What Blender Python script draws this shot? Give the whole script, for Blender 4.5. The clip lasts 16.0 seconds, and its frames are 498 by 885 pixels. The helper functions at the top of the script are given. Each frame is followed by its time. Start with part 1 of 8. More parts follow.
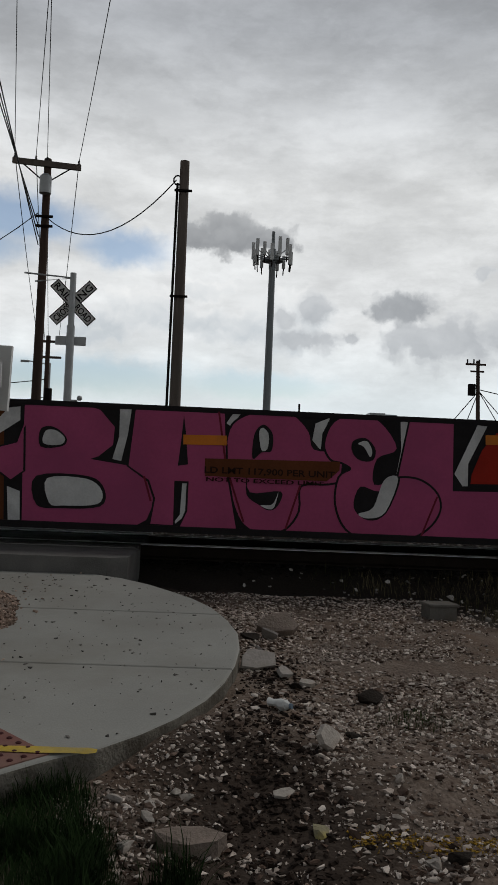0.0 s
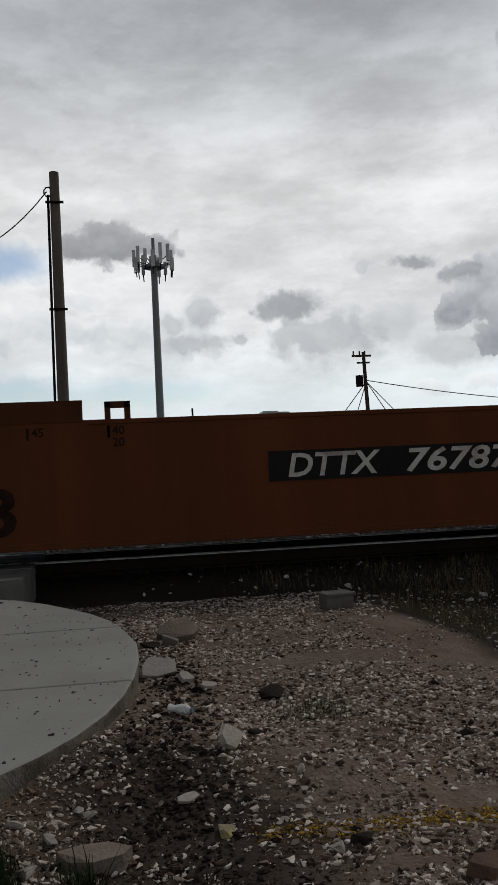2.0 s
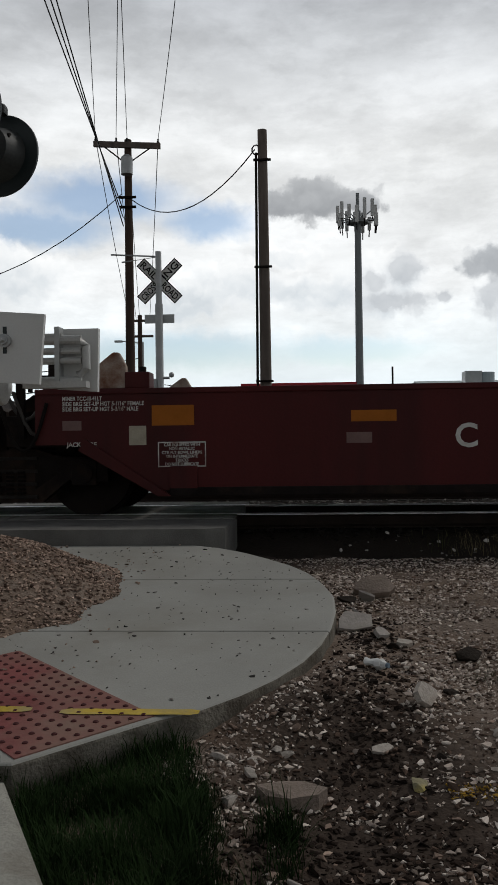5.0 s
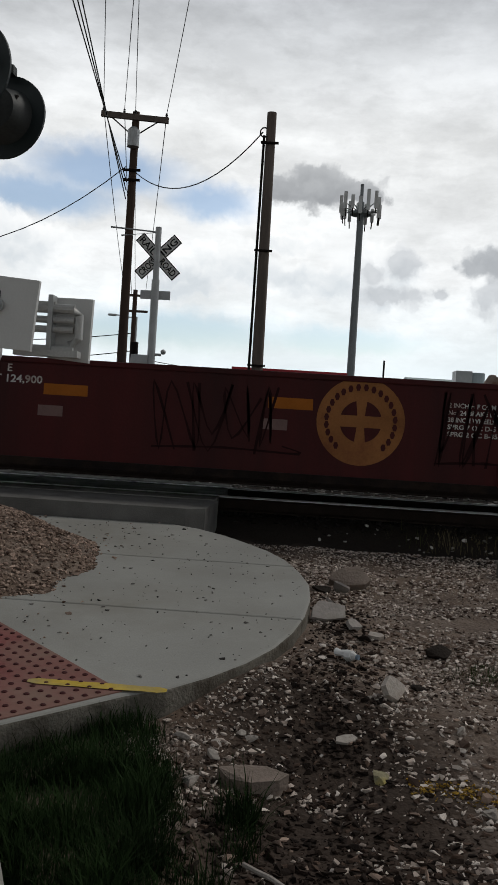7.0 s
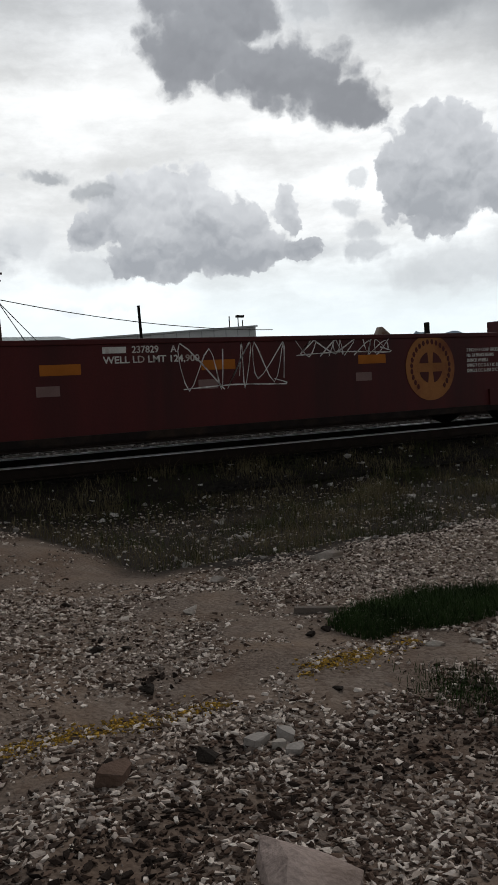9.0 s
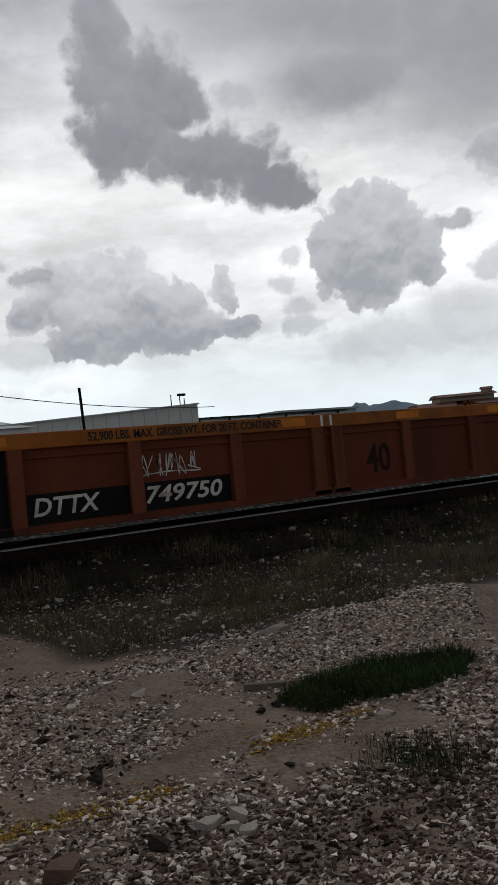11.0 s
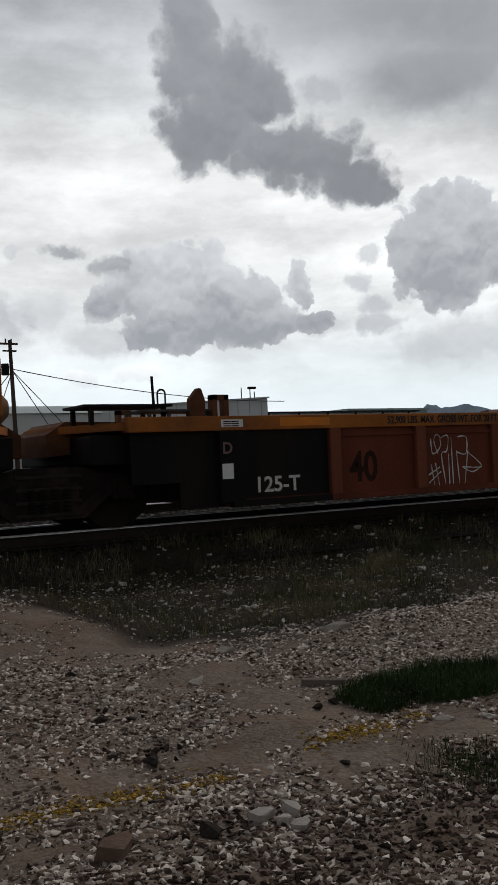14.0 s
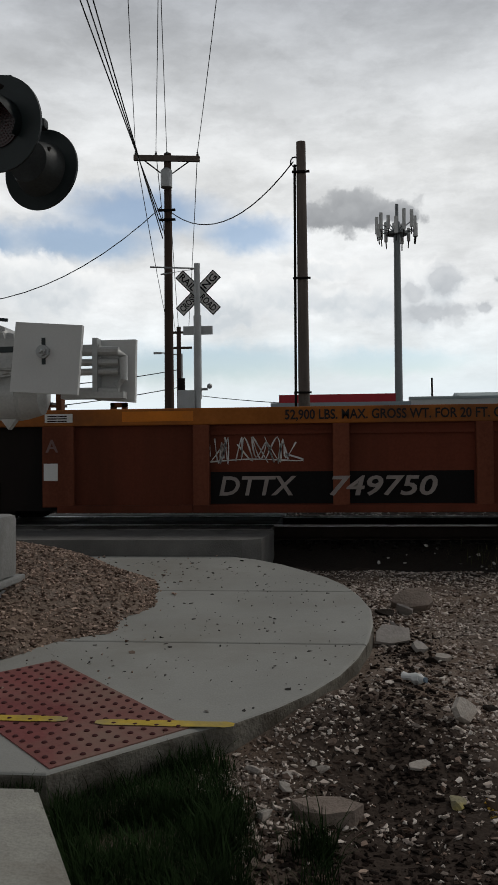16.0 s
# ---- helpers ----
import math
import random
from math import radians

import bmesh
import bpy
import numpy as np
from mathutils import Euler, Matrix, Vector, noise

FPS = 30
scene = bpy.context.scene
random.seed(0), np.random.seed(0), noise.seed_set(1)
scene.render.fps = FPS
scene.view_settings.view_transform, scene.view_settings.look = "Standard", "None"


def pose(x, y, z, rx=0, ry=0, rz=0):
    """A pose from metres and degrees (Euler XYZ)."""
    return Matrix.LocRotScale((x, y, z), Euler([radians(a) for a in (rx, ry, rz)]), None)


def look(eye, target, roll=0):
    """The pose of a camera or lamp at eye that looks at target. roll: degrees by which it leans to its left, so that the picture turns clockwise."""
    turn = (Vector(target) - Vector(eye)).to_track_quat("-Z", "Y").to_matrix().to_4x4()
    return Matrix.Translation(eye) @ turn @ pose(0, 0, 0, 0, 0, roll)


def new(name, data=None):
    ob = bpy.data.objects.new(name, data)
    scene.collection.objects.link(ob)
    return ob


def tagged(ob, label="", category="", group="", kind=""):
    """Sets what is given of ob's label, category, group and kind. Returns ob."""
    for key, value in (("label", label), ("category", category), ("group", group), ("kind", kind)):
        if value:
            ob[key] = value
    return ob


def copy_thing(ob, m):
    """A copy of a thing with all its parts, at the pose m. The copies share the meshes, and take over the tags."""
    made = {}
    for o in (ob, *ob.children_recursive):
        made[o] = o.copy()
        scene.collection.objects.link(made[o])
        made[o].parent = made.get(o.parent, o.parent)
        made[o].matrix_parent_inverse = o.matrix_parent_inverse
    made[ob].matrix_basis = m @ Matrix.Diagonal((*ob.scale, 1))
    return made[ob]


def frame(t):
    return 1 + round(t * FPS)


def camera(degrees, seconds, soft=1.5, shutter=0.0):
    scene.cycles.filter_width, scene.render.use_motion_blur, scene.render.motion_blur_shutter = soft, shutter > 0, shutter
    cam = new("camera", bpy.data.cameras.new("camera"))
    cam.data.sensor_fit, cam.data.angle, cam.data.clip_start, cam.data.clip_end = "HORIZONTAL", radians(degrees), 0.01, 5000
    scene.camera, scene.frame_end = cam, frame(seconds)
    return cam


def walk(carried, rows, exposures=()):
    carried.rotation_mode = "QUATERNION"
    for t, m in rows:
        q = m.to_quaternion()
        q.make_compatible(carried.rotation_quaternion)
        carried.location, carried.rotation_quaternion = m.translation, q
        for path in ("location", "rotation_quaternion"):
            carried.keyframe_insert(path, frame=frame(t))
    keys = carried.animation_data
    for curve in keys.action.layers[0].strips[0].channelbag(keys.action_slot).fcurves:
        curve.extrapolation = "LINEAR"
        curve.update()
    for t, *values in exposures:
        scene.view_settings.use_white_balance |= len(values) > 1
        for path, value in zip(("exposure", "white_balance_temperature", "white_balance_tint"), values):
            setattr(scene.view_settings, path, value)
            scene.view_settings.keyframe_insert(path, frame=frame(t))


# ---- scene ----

# ---- camera ----
FOV = 31.00
CAM_ROWS = [  # seconds, x, y, z, yaw, pitch, roll
    (0.0, -0.096, 0.054, 0.747, -2.60, 2.33, 2.40),
    (0.4, -0.022, 0.044, 0.746, -12.01, 1.42, 1.98),
    (0.5, -0.007, 0.042, 0.745, -14.87, 1.20, 1.54),
    (0.7, 0.021, 0.028, 0.751, -17.03, 1.13, 1.88),
    (0.8, 0.032, 0.024, 0.752, -17.56, 1.24, 1.64),
    (1.0, 0.048, 0.024, 0.749, -19.10, 2.08, 0.37),
    (1.5, 0.010, -0.003, 0.749, -10.88, 4.28, -2.56),
    (2.0, 0.007, 0.030, 0.743, -9.10, 2.57, -2.78),
    (2.5, -0.002, 0.001, 0.753, -15.40, 1.98, -2.14),
    (2.8, -0.022, -0.014, 0.770, -11.57, 1.17, -2.26),
    (2.9, -0.024, -0.014, 0.761, -8.59, 1.34, -1.35),
    (3.0, -0.013, -0.015, 0.750, -5.33, 1.13, -0.81),
    (3.1, -0.014, -0.026, 0.765, -3.47, 1.15, -1.32),
    (3.2, -0.014, -0.028, 0.764, -2.84, 0.88, -1.11),
    (5.3, -0.032, -0.024, 0.740, 7.02, 0.12, -0.74),
    (5.5, -0.033, -0.029, 0.743, 9.40, 0.00, -0.36),
    (6.0, -0.037, -0.022, 0.740, 9.32, 0.36, 0.29),
    (6.5, -0.041, -0.014, 0.737, 7.58, 0.01, 1.11),
    (7.0, -0.035, -0.009, 0.740, 2.59, -0.76, 3.55),
    (7.3, -0.032, -0.021, 0.749, 0.76, 0.93, 3.68),
    (7.5, -0.023, 0.009, 0.746, -7.14, 2.12, -0.76),
    (7.7, -0.011, 0.012, 0.744, -10.31, 2.34, 0.10),
    (8.0, -0.005, 0.014, 0.747, -15.31, 2.03, 0.07),
    (8.5, 0.041, 0.037, 0.764, -27.74, -3.98, -1.82),
    (10.8, 0.039, -0.013, 0.762, -36.26, 1.58, -5.68),
    (11.0, 0.040, -0.024, 0.764, -35.63, 1.03, -5.49),
    (11.5, 0.036, -0.012, 0.764, -34.55, 1.34, -4.57),
    (12.0, 0.032, -0.018, 0.764, -33.39, 2.18, -3.88),
    (12.5, 0.031, -0.029, 0.767, -32.67, 2.20, -3.47),
    (13.0, 0.031, -0.015, 0.756, -31.96, 2.07, -2.93),
    (13.5, 0.035, -0.012, 0.757, -31.48, 1.54, -2.65),
    (14.0, 0.034, -0.001, 0.753, -31.31, 1.00, -2.43),
    (14.5, 0.032, -0.011, 0.755, -30.89, 0.79, -2.37),
    (14.8, 0.037, 0.015, 0.743, -28.47, 0.35, -1.88),
    (14.9, 0.026, 0.010, 0.740, -18.43, -1.13, -1.65),
    (15.0, 0.013, 0.008, 0.737, -9.49, -1.29, -3.16),
    (15.1, 0.007, 0.007, 0.738, -3.99, 0.17, -2.98),
    (15.2, 0.000, 0.007, 0.738, -0.33, 0.61, -1.87),
    (15.3, -0.011, 0.001, 0.740, 2.65, -0.11, -1.33),
    (15.5, -0.020, 0.012, 0.734, 4.82, 0.16, -0.44),
    (16.0, -0.021, -0.004, 0.738, 5.95, 1.01, -0.52),
]
cam = camera(FOV, 16.0)


def eye_pose(x, y, z, yaw, pitch, roll):
    """A camera pose from its place, and degrees of yaw to the left of +y, pitch up and roll."""
    a, b = radians(yaw), radians(pitch)
    ahead = Vector((-math.sin(a) * math.cos(b), math.cos(a) * math.cos(b), math.sin(b)))
    eye = Vector((x, y, z))
    return look(eye, eye + ahead * 10.0, roll)


# the picture brightens and darkens a little as the train's colours pass
STOPS = ((0.0, -0.08), (0.5, -0.05), (1.0, 0.25), (1.5, -0.18), (2.0, -0.06), (2.5, 0.06), (3.0, 0.1), (5.3, 0.16), (5.5, 0.15), (6.0, 0.04), (6.5, 0.14), (7.0, 0.18), (7.5, -0.08), (8.0, 0.04), (8.5, 0.25), (11.0, 0.1), (12.0, 0.12), (12.5, 0.0), (13.0, 0.1), (14.0, 0.11), (14.5, 0.22), (15.0, 0.06), (15.5, 0.15), (16.0, 0.04))
walk(cam, [(r[0], eye_pose(*r[1:])) for r in CAM_ROWS], STOPS)

# ---- world, sun ----
world = bpy.data.worlds.new("sky")
scene.world = world
world.use_nodes = True


def aim(az, el):
    a, e = radians(az), radians(el)
    return Vector((math.sin(a) * math.cos(e), math.cos(a) * math.cos(e), math.sin(e)))


nt = world.node_tree
SN, SL = nt.nodes, nt.links


def smath(op, a, b=None, c=None, clamp=False):
    n = SN.new("ShaderNodeMath")
    n.operation, n.use_clamp = op, clamp
    for i, v in enumerate((a, b, c)):
        if v is None:
            continue
        if isinstance(v, (int, float)):
            n.inputs[i].default_value = v
        else:
            SL.new(v, n.inputs[i])
    return n.outputs[0]


def sramp(v, lo, hi, a=0.0, b=1.0, kind="SMOOTHSTEP"):
    n = SN.new("ShaderNodeMapRange")
    n.interpolation_type = kind
    for i, x in enumerate((lo, hi, a, b)):
        n.inputs[i + 1].default_value = x
    SL.new(v, n.inputs[0])
    return n.outputs[0]


def snoise(vec, scale, detail=6.0, rough=0.6, stretch=None, shift=0.0):
    if stretch:
        m = SN.new("ShaderNodeMapping")
        m.inputs["Scale"].default_value = stretch
        m.inputs["Location"].default_value = (shift, shift, shift)
        SL.new(vec, m.inputs[0])
        vec = m.outputs[0]
    n = SN.new("ShaderNodeTexNoise")
    n.inputs["Scale"].default_value, n.inputs["Detail"].default_value, n.inputs["Roughness"].default_value = scale, detail, rough
    SL.new(vec, n.inputs["Vector"])
    return n


def smix(f, a, b):
    n = SN.new("ShaderNodeMix")
    n.data_type = "RGBA"
    SL.new(f, n.inputs[0])
    for i, v in ((6, a), (7, b)):
        if isinstance(v, tuple):
            n.inputs[i].default_value = (*v, 1)
        else:
            SL.new(v, n.inputs[i])
    return n.outputs[2]


# bearing and height above the horizon, in degrees
tc = SN.new("ShaderNodeTexCoord")
sep = SN.new("ShaderNodeSeparateXYZ")
SL.new(tc.outputs["Generated"], sep.inputs[0])
azi = smath("MULTIPLY", smath("ARCTAN2", sep.outputs[0], sep.outputs[1]), 57.2958)
ele = smath("MULTIPLY", smath("ARCSINE", sep.outputs[2]), 57.2958)
comb = SN.new("ShaderNodeCombineXYZ")
SL.new(azi, comb.inputs[0])
SL.new(ele, comb.inputs[1])
flat = comb.outputs[0]
# ragged outlines: bend the coordinates by noise at three sizes
bent = flat
for scale, size in ((0.28, 0.66), (0.8, 0.50), (2.4, 0.20)):
    wn = snoise(flat, scale, 4.0, 0.55)
    v1 = SN.new("ShaderNodeVectorMath")
    v1.operation = "SUBTRACT"
    SL.new(wn.outputs["Color"], v1.inputs[0])
    v1.inputs[1].default_value = (0.5, 0.5, 0.5)
    v2 = SN.new("ShaderNodeVectorMath")
    v2.operation = "MULTIPLY_ADD"
    SL.new(v1.outputs[0], v2.inputs[0])
    v2.inputs[1].default_value = (size * 2.2, size * 1.9, 0)
    SL.new(bent, v2.inputs[2])
    bent = v2.outputs[0]


def heaps(vec, lift):
    """Rounded heaps of cloud at three sizes, as a height; the place is moved up by lift degrees."""
    mv = SN.new("ShaderNodeVectorMath")
    mv.operation = "ADD"
    SL.new(vec, mv.inputs[0])
    mv.inputs[1].default_value = (0, lift, 0)
    total = None
    for scale, amount in ((0.62, 1.0), (1.45, 0.48), (3.6, 0.14)):
        v = SN.new("ShaderNodeTexVoronoi")
        v.voronoi_dimensions, v.feature = "2D", "SMOOTH_F1"
        v.inputs["Scale"].default_value, v.inputs["Smoothness"].default_value = scale, 0.25
        SL.new(mv.outputs[0], v.inputs["Vector"])
        h = smath("MULTIPLY_ADD", v.outputs["Distance"], -amount, 0.50 * amount)
        total = h if total is None else smath("ADD", total, h)
    return total


heap = heaps(bent, 0.0)
relief = smath("SUBTRACT", heap, heaps(bent, 0.45))   # above 0 where a heap faces upwards


def cloud(blobs, lo=1.05, hi=0.8, lobes=0.0):
    """Cover by a cloud that is built of soft ovals: bearing, height, half width, half height, tilt."""
    d = None
    for a, e, rx, ry, *rot in blobs:
        m = SN.new("ShaderNodeMapping")
        m.vector_type = "TEXTURE"
        m.inputs["Location"].default_value = (a, e, 0)
        m.inputs["Rotation"].default_value = (0, 0, radians(rot[0] if rot else 0))
        m.inputs["Scale"].default_value = (rx, ry, 1)
        SL.new(bent, m.inputs[0])
        ln = SN.new("ShaderNodeVectorMath")
        ln.operation = "LENGTH"
        SL.new(m.outputs[0], ln.inputs[0])
        d = ln.outputs["Value"] if d is None else smath("SMOOTH_MIN", d, ln.outputs["Value"], 0.3)
    if lobes:
        d = smath("MULTIPLY_ADD", heap, -lobes, d)
    return sramp(d, hi, lo, 1.0, 0.0), d


BIG_DARK = [(28.6, 26.34, 1.61, 2.57), (28.59, 23.75, 2.17, 2.4), (30.98, 22.9, 2.9, 2.4), (32.61, 21.9, 2.22, 1.72), (29.96, 20.53, 3.37, 2.06), (28.72, 19.2, 1.24, 1.37), (33.26, 18.86, 2.61, 1.44), (35.9, 18.4, 3.3, 1.75), (38.64, 16.78, 2.22, 1.24), (40.37, 15.95, 1.21, 0.69)]
ROUND = [(44.94, 14.1, 2.05, 2.13), (43.22, 13.4, 2.26, 2.26), (46.56, 12.64, 2.18, 2.26), (44.37, 11.27, 3.5, 2.26), (47.41, 11.14, 1.47, 1.72), (44.05, 14.77, 1.49, 1.37), (44.3, 9.53, 2.16, 0.89), (41.99, 12.22, 1.33, 2.06)]
WIDE = [(27.8, 10.99, 3.67, 2.57), (25.09, 11.0, 2.45, 2.13), (30.59, 9.6, 3.65, 1.99), (27.04, 8.35, 3.29, 1.54), (31.52, 8.44, 3.12, 1.3), (22.55, 9.82, 1.67, 1.03), (34.82, 10.87, 1.05, 1.44), (35.7, 8.48, 1.39, 0.69)]
GREY_UPPER = [(48.0, 27.5, 14.0, 6.5), (53.5, 23.5, 9.0, 6.5), (44.1, 22.3, 6.5, 2.6)]
SMALL_DARK = [(49.89, 13.2, 1.27, 0.48), (36.75, 21.98, 1.63, 0.82), (52.64, 16.95, 1.4, 1.24), (20.12, 13.11, 1.25, 0.42), (22.91, 12.3, 1.25, 0.6), (11.98, 11.13, 2.1, 0.93)]
TOWER_CLOUD = [(0.95, 15.18, 2.2, 1.3), (-0.67, 14.73, 1.56, 0.69), (3.12, 15.21, 1.85, 0.96), (-1.42, 15.27, 1.07, 0.48)]
SMALL_PALE = [(6.4, 10.78, 1.05, 1.03), (51.9, 10.5, 1.5, 0.95), (39.61, 12.65, 0.7, 0.75), (39.5, 8.17, 1.46, 0.62), (39.45, 9.4, 0.9, 0.62), (38.73, 10.9, 0.8, 0.5), (4.43, 10.55, 1.05, 0.69), (5.93, 9.1, 2.22, 0.62), (17.15, 13.19, 0.56, 0.41), (14.24, 9.03, 3.65, 1.58), (8.77, 9.12, 0.9, 0.41)]
HAZE = [(45.22, 6.79, 4.49, 1.54), (49.94, 7.22, 3.8, 2.06), (22.63, 7.82, 2.77, 1.03), (36.28, 8.2, 1.9, 0.6), (18.5, 9.4, 2.4, 1.3)]
PUFFS = [(24.25, 5.61, 1.52, 0.51), (20.94, 5.46, 1.03, 0.48)]
BANK = [(-4.48, 10.31, 3.49, 1.44), (4.62, 9.93, 3.13, 2.0), (-19.96, 10.75, 4.89, 1.89), (-7.93, 9.14, 2.78, 1.2), (-1.06, 11.74, 2.45, 0.62), (0.6, 9.6, 2.6, 1.1)]
OPEN_BLUE = [(-12.82, 15.39, 5.34, 1.54), (-16.59, 13.66, 5.3, 1.37), (-5.88, 14.12, 3.18, 1.2), (-22.96, 13.37, 3.88, 1.03), (-8.61, 6.07, 8.97, 1.37), (2.99, 5.99, 5.52, 0.96)]

# the bright high overcast: pale near the horizon, greyer overhead
tone = SN.new("ShaderNodeValToRGB")
SL.new(sramp(ele, 0.0, 45.0, kind="LINEAR"), tone.inputs[0])
stops = ((0.0, (0.76, 0.86, 0.92)), (0.10, (0.80, 0.87, 0.90)), (0.22, (0.87, 0.89, 0.90)), (0.40, (0.83, 0.845, 0.85)), (0.50, (0.66, 0.68, 0.70)), (0.60, (0.47, 0.49, 0.52)), (1.0, (0.20, 0.215, 0.24)))
for i, (p, c) in enumerate(stops):
    el = tone.color_ramp.elements[i] if i < 2 else tone.color_ramp.elements.new(p)
    el.position, el.color = p, (*c, 1)
streak = snoise(flat, 1.0, 7.0, 0.62, (0.045, 0.13, 1.0)).outputs["Fac"]
fleck = snoise(bent, 1.0, 6.0, 0.6, (0.12, 0.30, 1.0), 4.0).outputs["Fac"]
shade = smath("ADD", sramp(streak, 0.36, 0.64, -0.20, 0.10), sramp(fleck, 0.36, 0.66, -0.10, 0.07))
low = sramp(ele, 1.5, 9.0, 0.15, 1.0)
gain = smath("MULTIPLY_ADD", shade, low, 1.0)
vm = SN.new("ShaderNodeVectorMath")
vm.operation = "SCALE"
SL.new(tone.outputs[0], vm.inputs[0])
SL.new(gain, vm.inputs["Scale"])
overcast = vm.outputs[0]

# clear sky where the cloud is open
clear = SN.new("ShaderNodeTexSky")
clear.sky_type, clear.sun_disc = "NISHITA", False
clear.sun_elevation, clear.sun_rotation = radians(38), radians(50)
vs = SN.new("ShaderNodeVectorMath")
vs.operation = "SCALE"
vs.inputs["Scale"].default_value = 0.11
SL.new(clear.outputs[0], vs.inputs[0])
blue = vs.outputs[0]
hole, _ = cloud(OPEN_BLUE, 1.35, 0.35)
sky_col = smix(smath("MULTIPLY", hole, 0.85), overcast, blue)

billow = snoise(bent, 0.32, 3.0, 0.45).outputs["Fac"]
soft_l = sramp(billow, 0.34, 0.66, -0.12, 0.12)


def lay(base, blobs, dark, light, amount=1.0, lo=1.05, hi=0.8, rimmed=0.0, lobes=0.0, form=1.0):
    """A cloud over the sky: dark at its base, pale on the heaps and along its thin upper rim."""
    cover, d = cloud(blobs, lo, hi, lobes)
    low_e, top_e = min(b[1] - b[3] for b in blobs), max(b[1] + b[3] for b in blobs)
    tone_f = smath("MULTIPLY_ADD", relief, form, soft_l)
    tone_f = smath("ADD", tone_f, sramp(d, 0.45, 1.0, 0.30, 0.48 + rimmed))
    tone_f = smath("ADD", tone_f, sramp(ele, low_e, top_e, -0.26, 0.30), clamp=True)
    return smix(smath("MULTIPLY", cover, amount), base, smix(tone_f, dark, light))


sky_col = lay(sky_col, PUFFS, (0.74, 0.79, 0.83), (0.97, 0.98, 0.97), 0.9, 1.1, 0.8, lobes=0.5, form=0.3)
sky_col = lay(sky_col, BANK, (0.58, 0.63, 0.67), (0.97, 0.975, 0.97), 0.8, 1.2, 0.7, 0.1, lobes=0.5, form=0.35)
sky_col = lay(sky_col, HAZE, (0.47, 0.495, 0.52), (0.66, 0.685, 0.71), 0.7, 1.35, 0.4, lobes=0.35, form=0.3)
sky_col = lay(sky_col, SMALL_PALE, (0.43, 0.455, 0.485), (0.66, 0.685, 0.71), 0.75, 1.3, 0.5, 0.1, lobes=0.75, form=0.3)
sky_col = lay(sky_col, WIDE, (0.31, 0.33, 0.362), (0.68, 0.70, 0.725), 0.97, 1.05, 0.90, 0.05, lobes=0.46, form=0.32)
sky_col = lay(sky_col, ROUND, (0.31, 0.33, 0.36), (0.58, 0.60, 0.63), 0.96, 1.07, 0.86, 0.08, lobes=0.55, form=0.40)
sky_col = lay(sky_col, GREY_UPPER, (0.28, 0.295, 0.315), (0.40, 0.42, 0.44), 0.96, 1.5, 0.3, form=0.1)
sky_col = lay(sky_col, SMALL_DARK, (0.32, 0.34, 0.365), (0.54, 0.565, 0.59), 0.85, 1.3, 0.5, 0.1, lobes=0.75, form=0.3)
sky_col = lay(sky_col, TOWER_CLOUD, (0.26, 0.272, 0.29), (0.46, 0.475, 0.49), 0.92, 1.2, 0.75, 0.12, lobes=0.6, form=0.3)
sky_col = lay(sky_col, BIG_DARK, (0.212, 0.223, 0.247), (0.345, 0.362, 0.39), 0.95, 1.3, 0.74, 0.12, lobes=0.5, form=0.22)

# thick dark cloud covers the sky behind and overhead
front = sramp(smath("ABSOLUTE", smath("SUBTRACT", azi, 18.0)), 50.0, 100.0, 1.0, 0.0)
dull = smath("MULTIPLY_ADD", front, 0.56, 0.44)
bg = SN["Background"]
SL.new(sky_col, bg.inputs[0])
SL.new(smath("MULTIPLY", dull, 1.0), bg.inputs[1])


sun = new("sun", bpy.data.lights.new("sun", "SUN"))
sun.data.energy, sun.data.angle, sun.data.color = 0.80, radians(12), (1.0, 0.96, 0.9)
sun.matrix_world = look(aim(55, 48) * 50, (0, 0, 0))

# ---- helpers for meshes and materials ----
MATS = {}


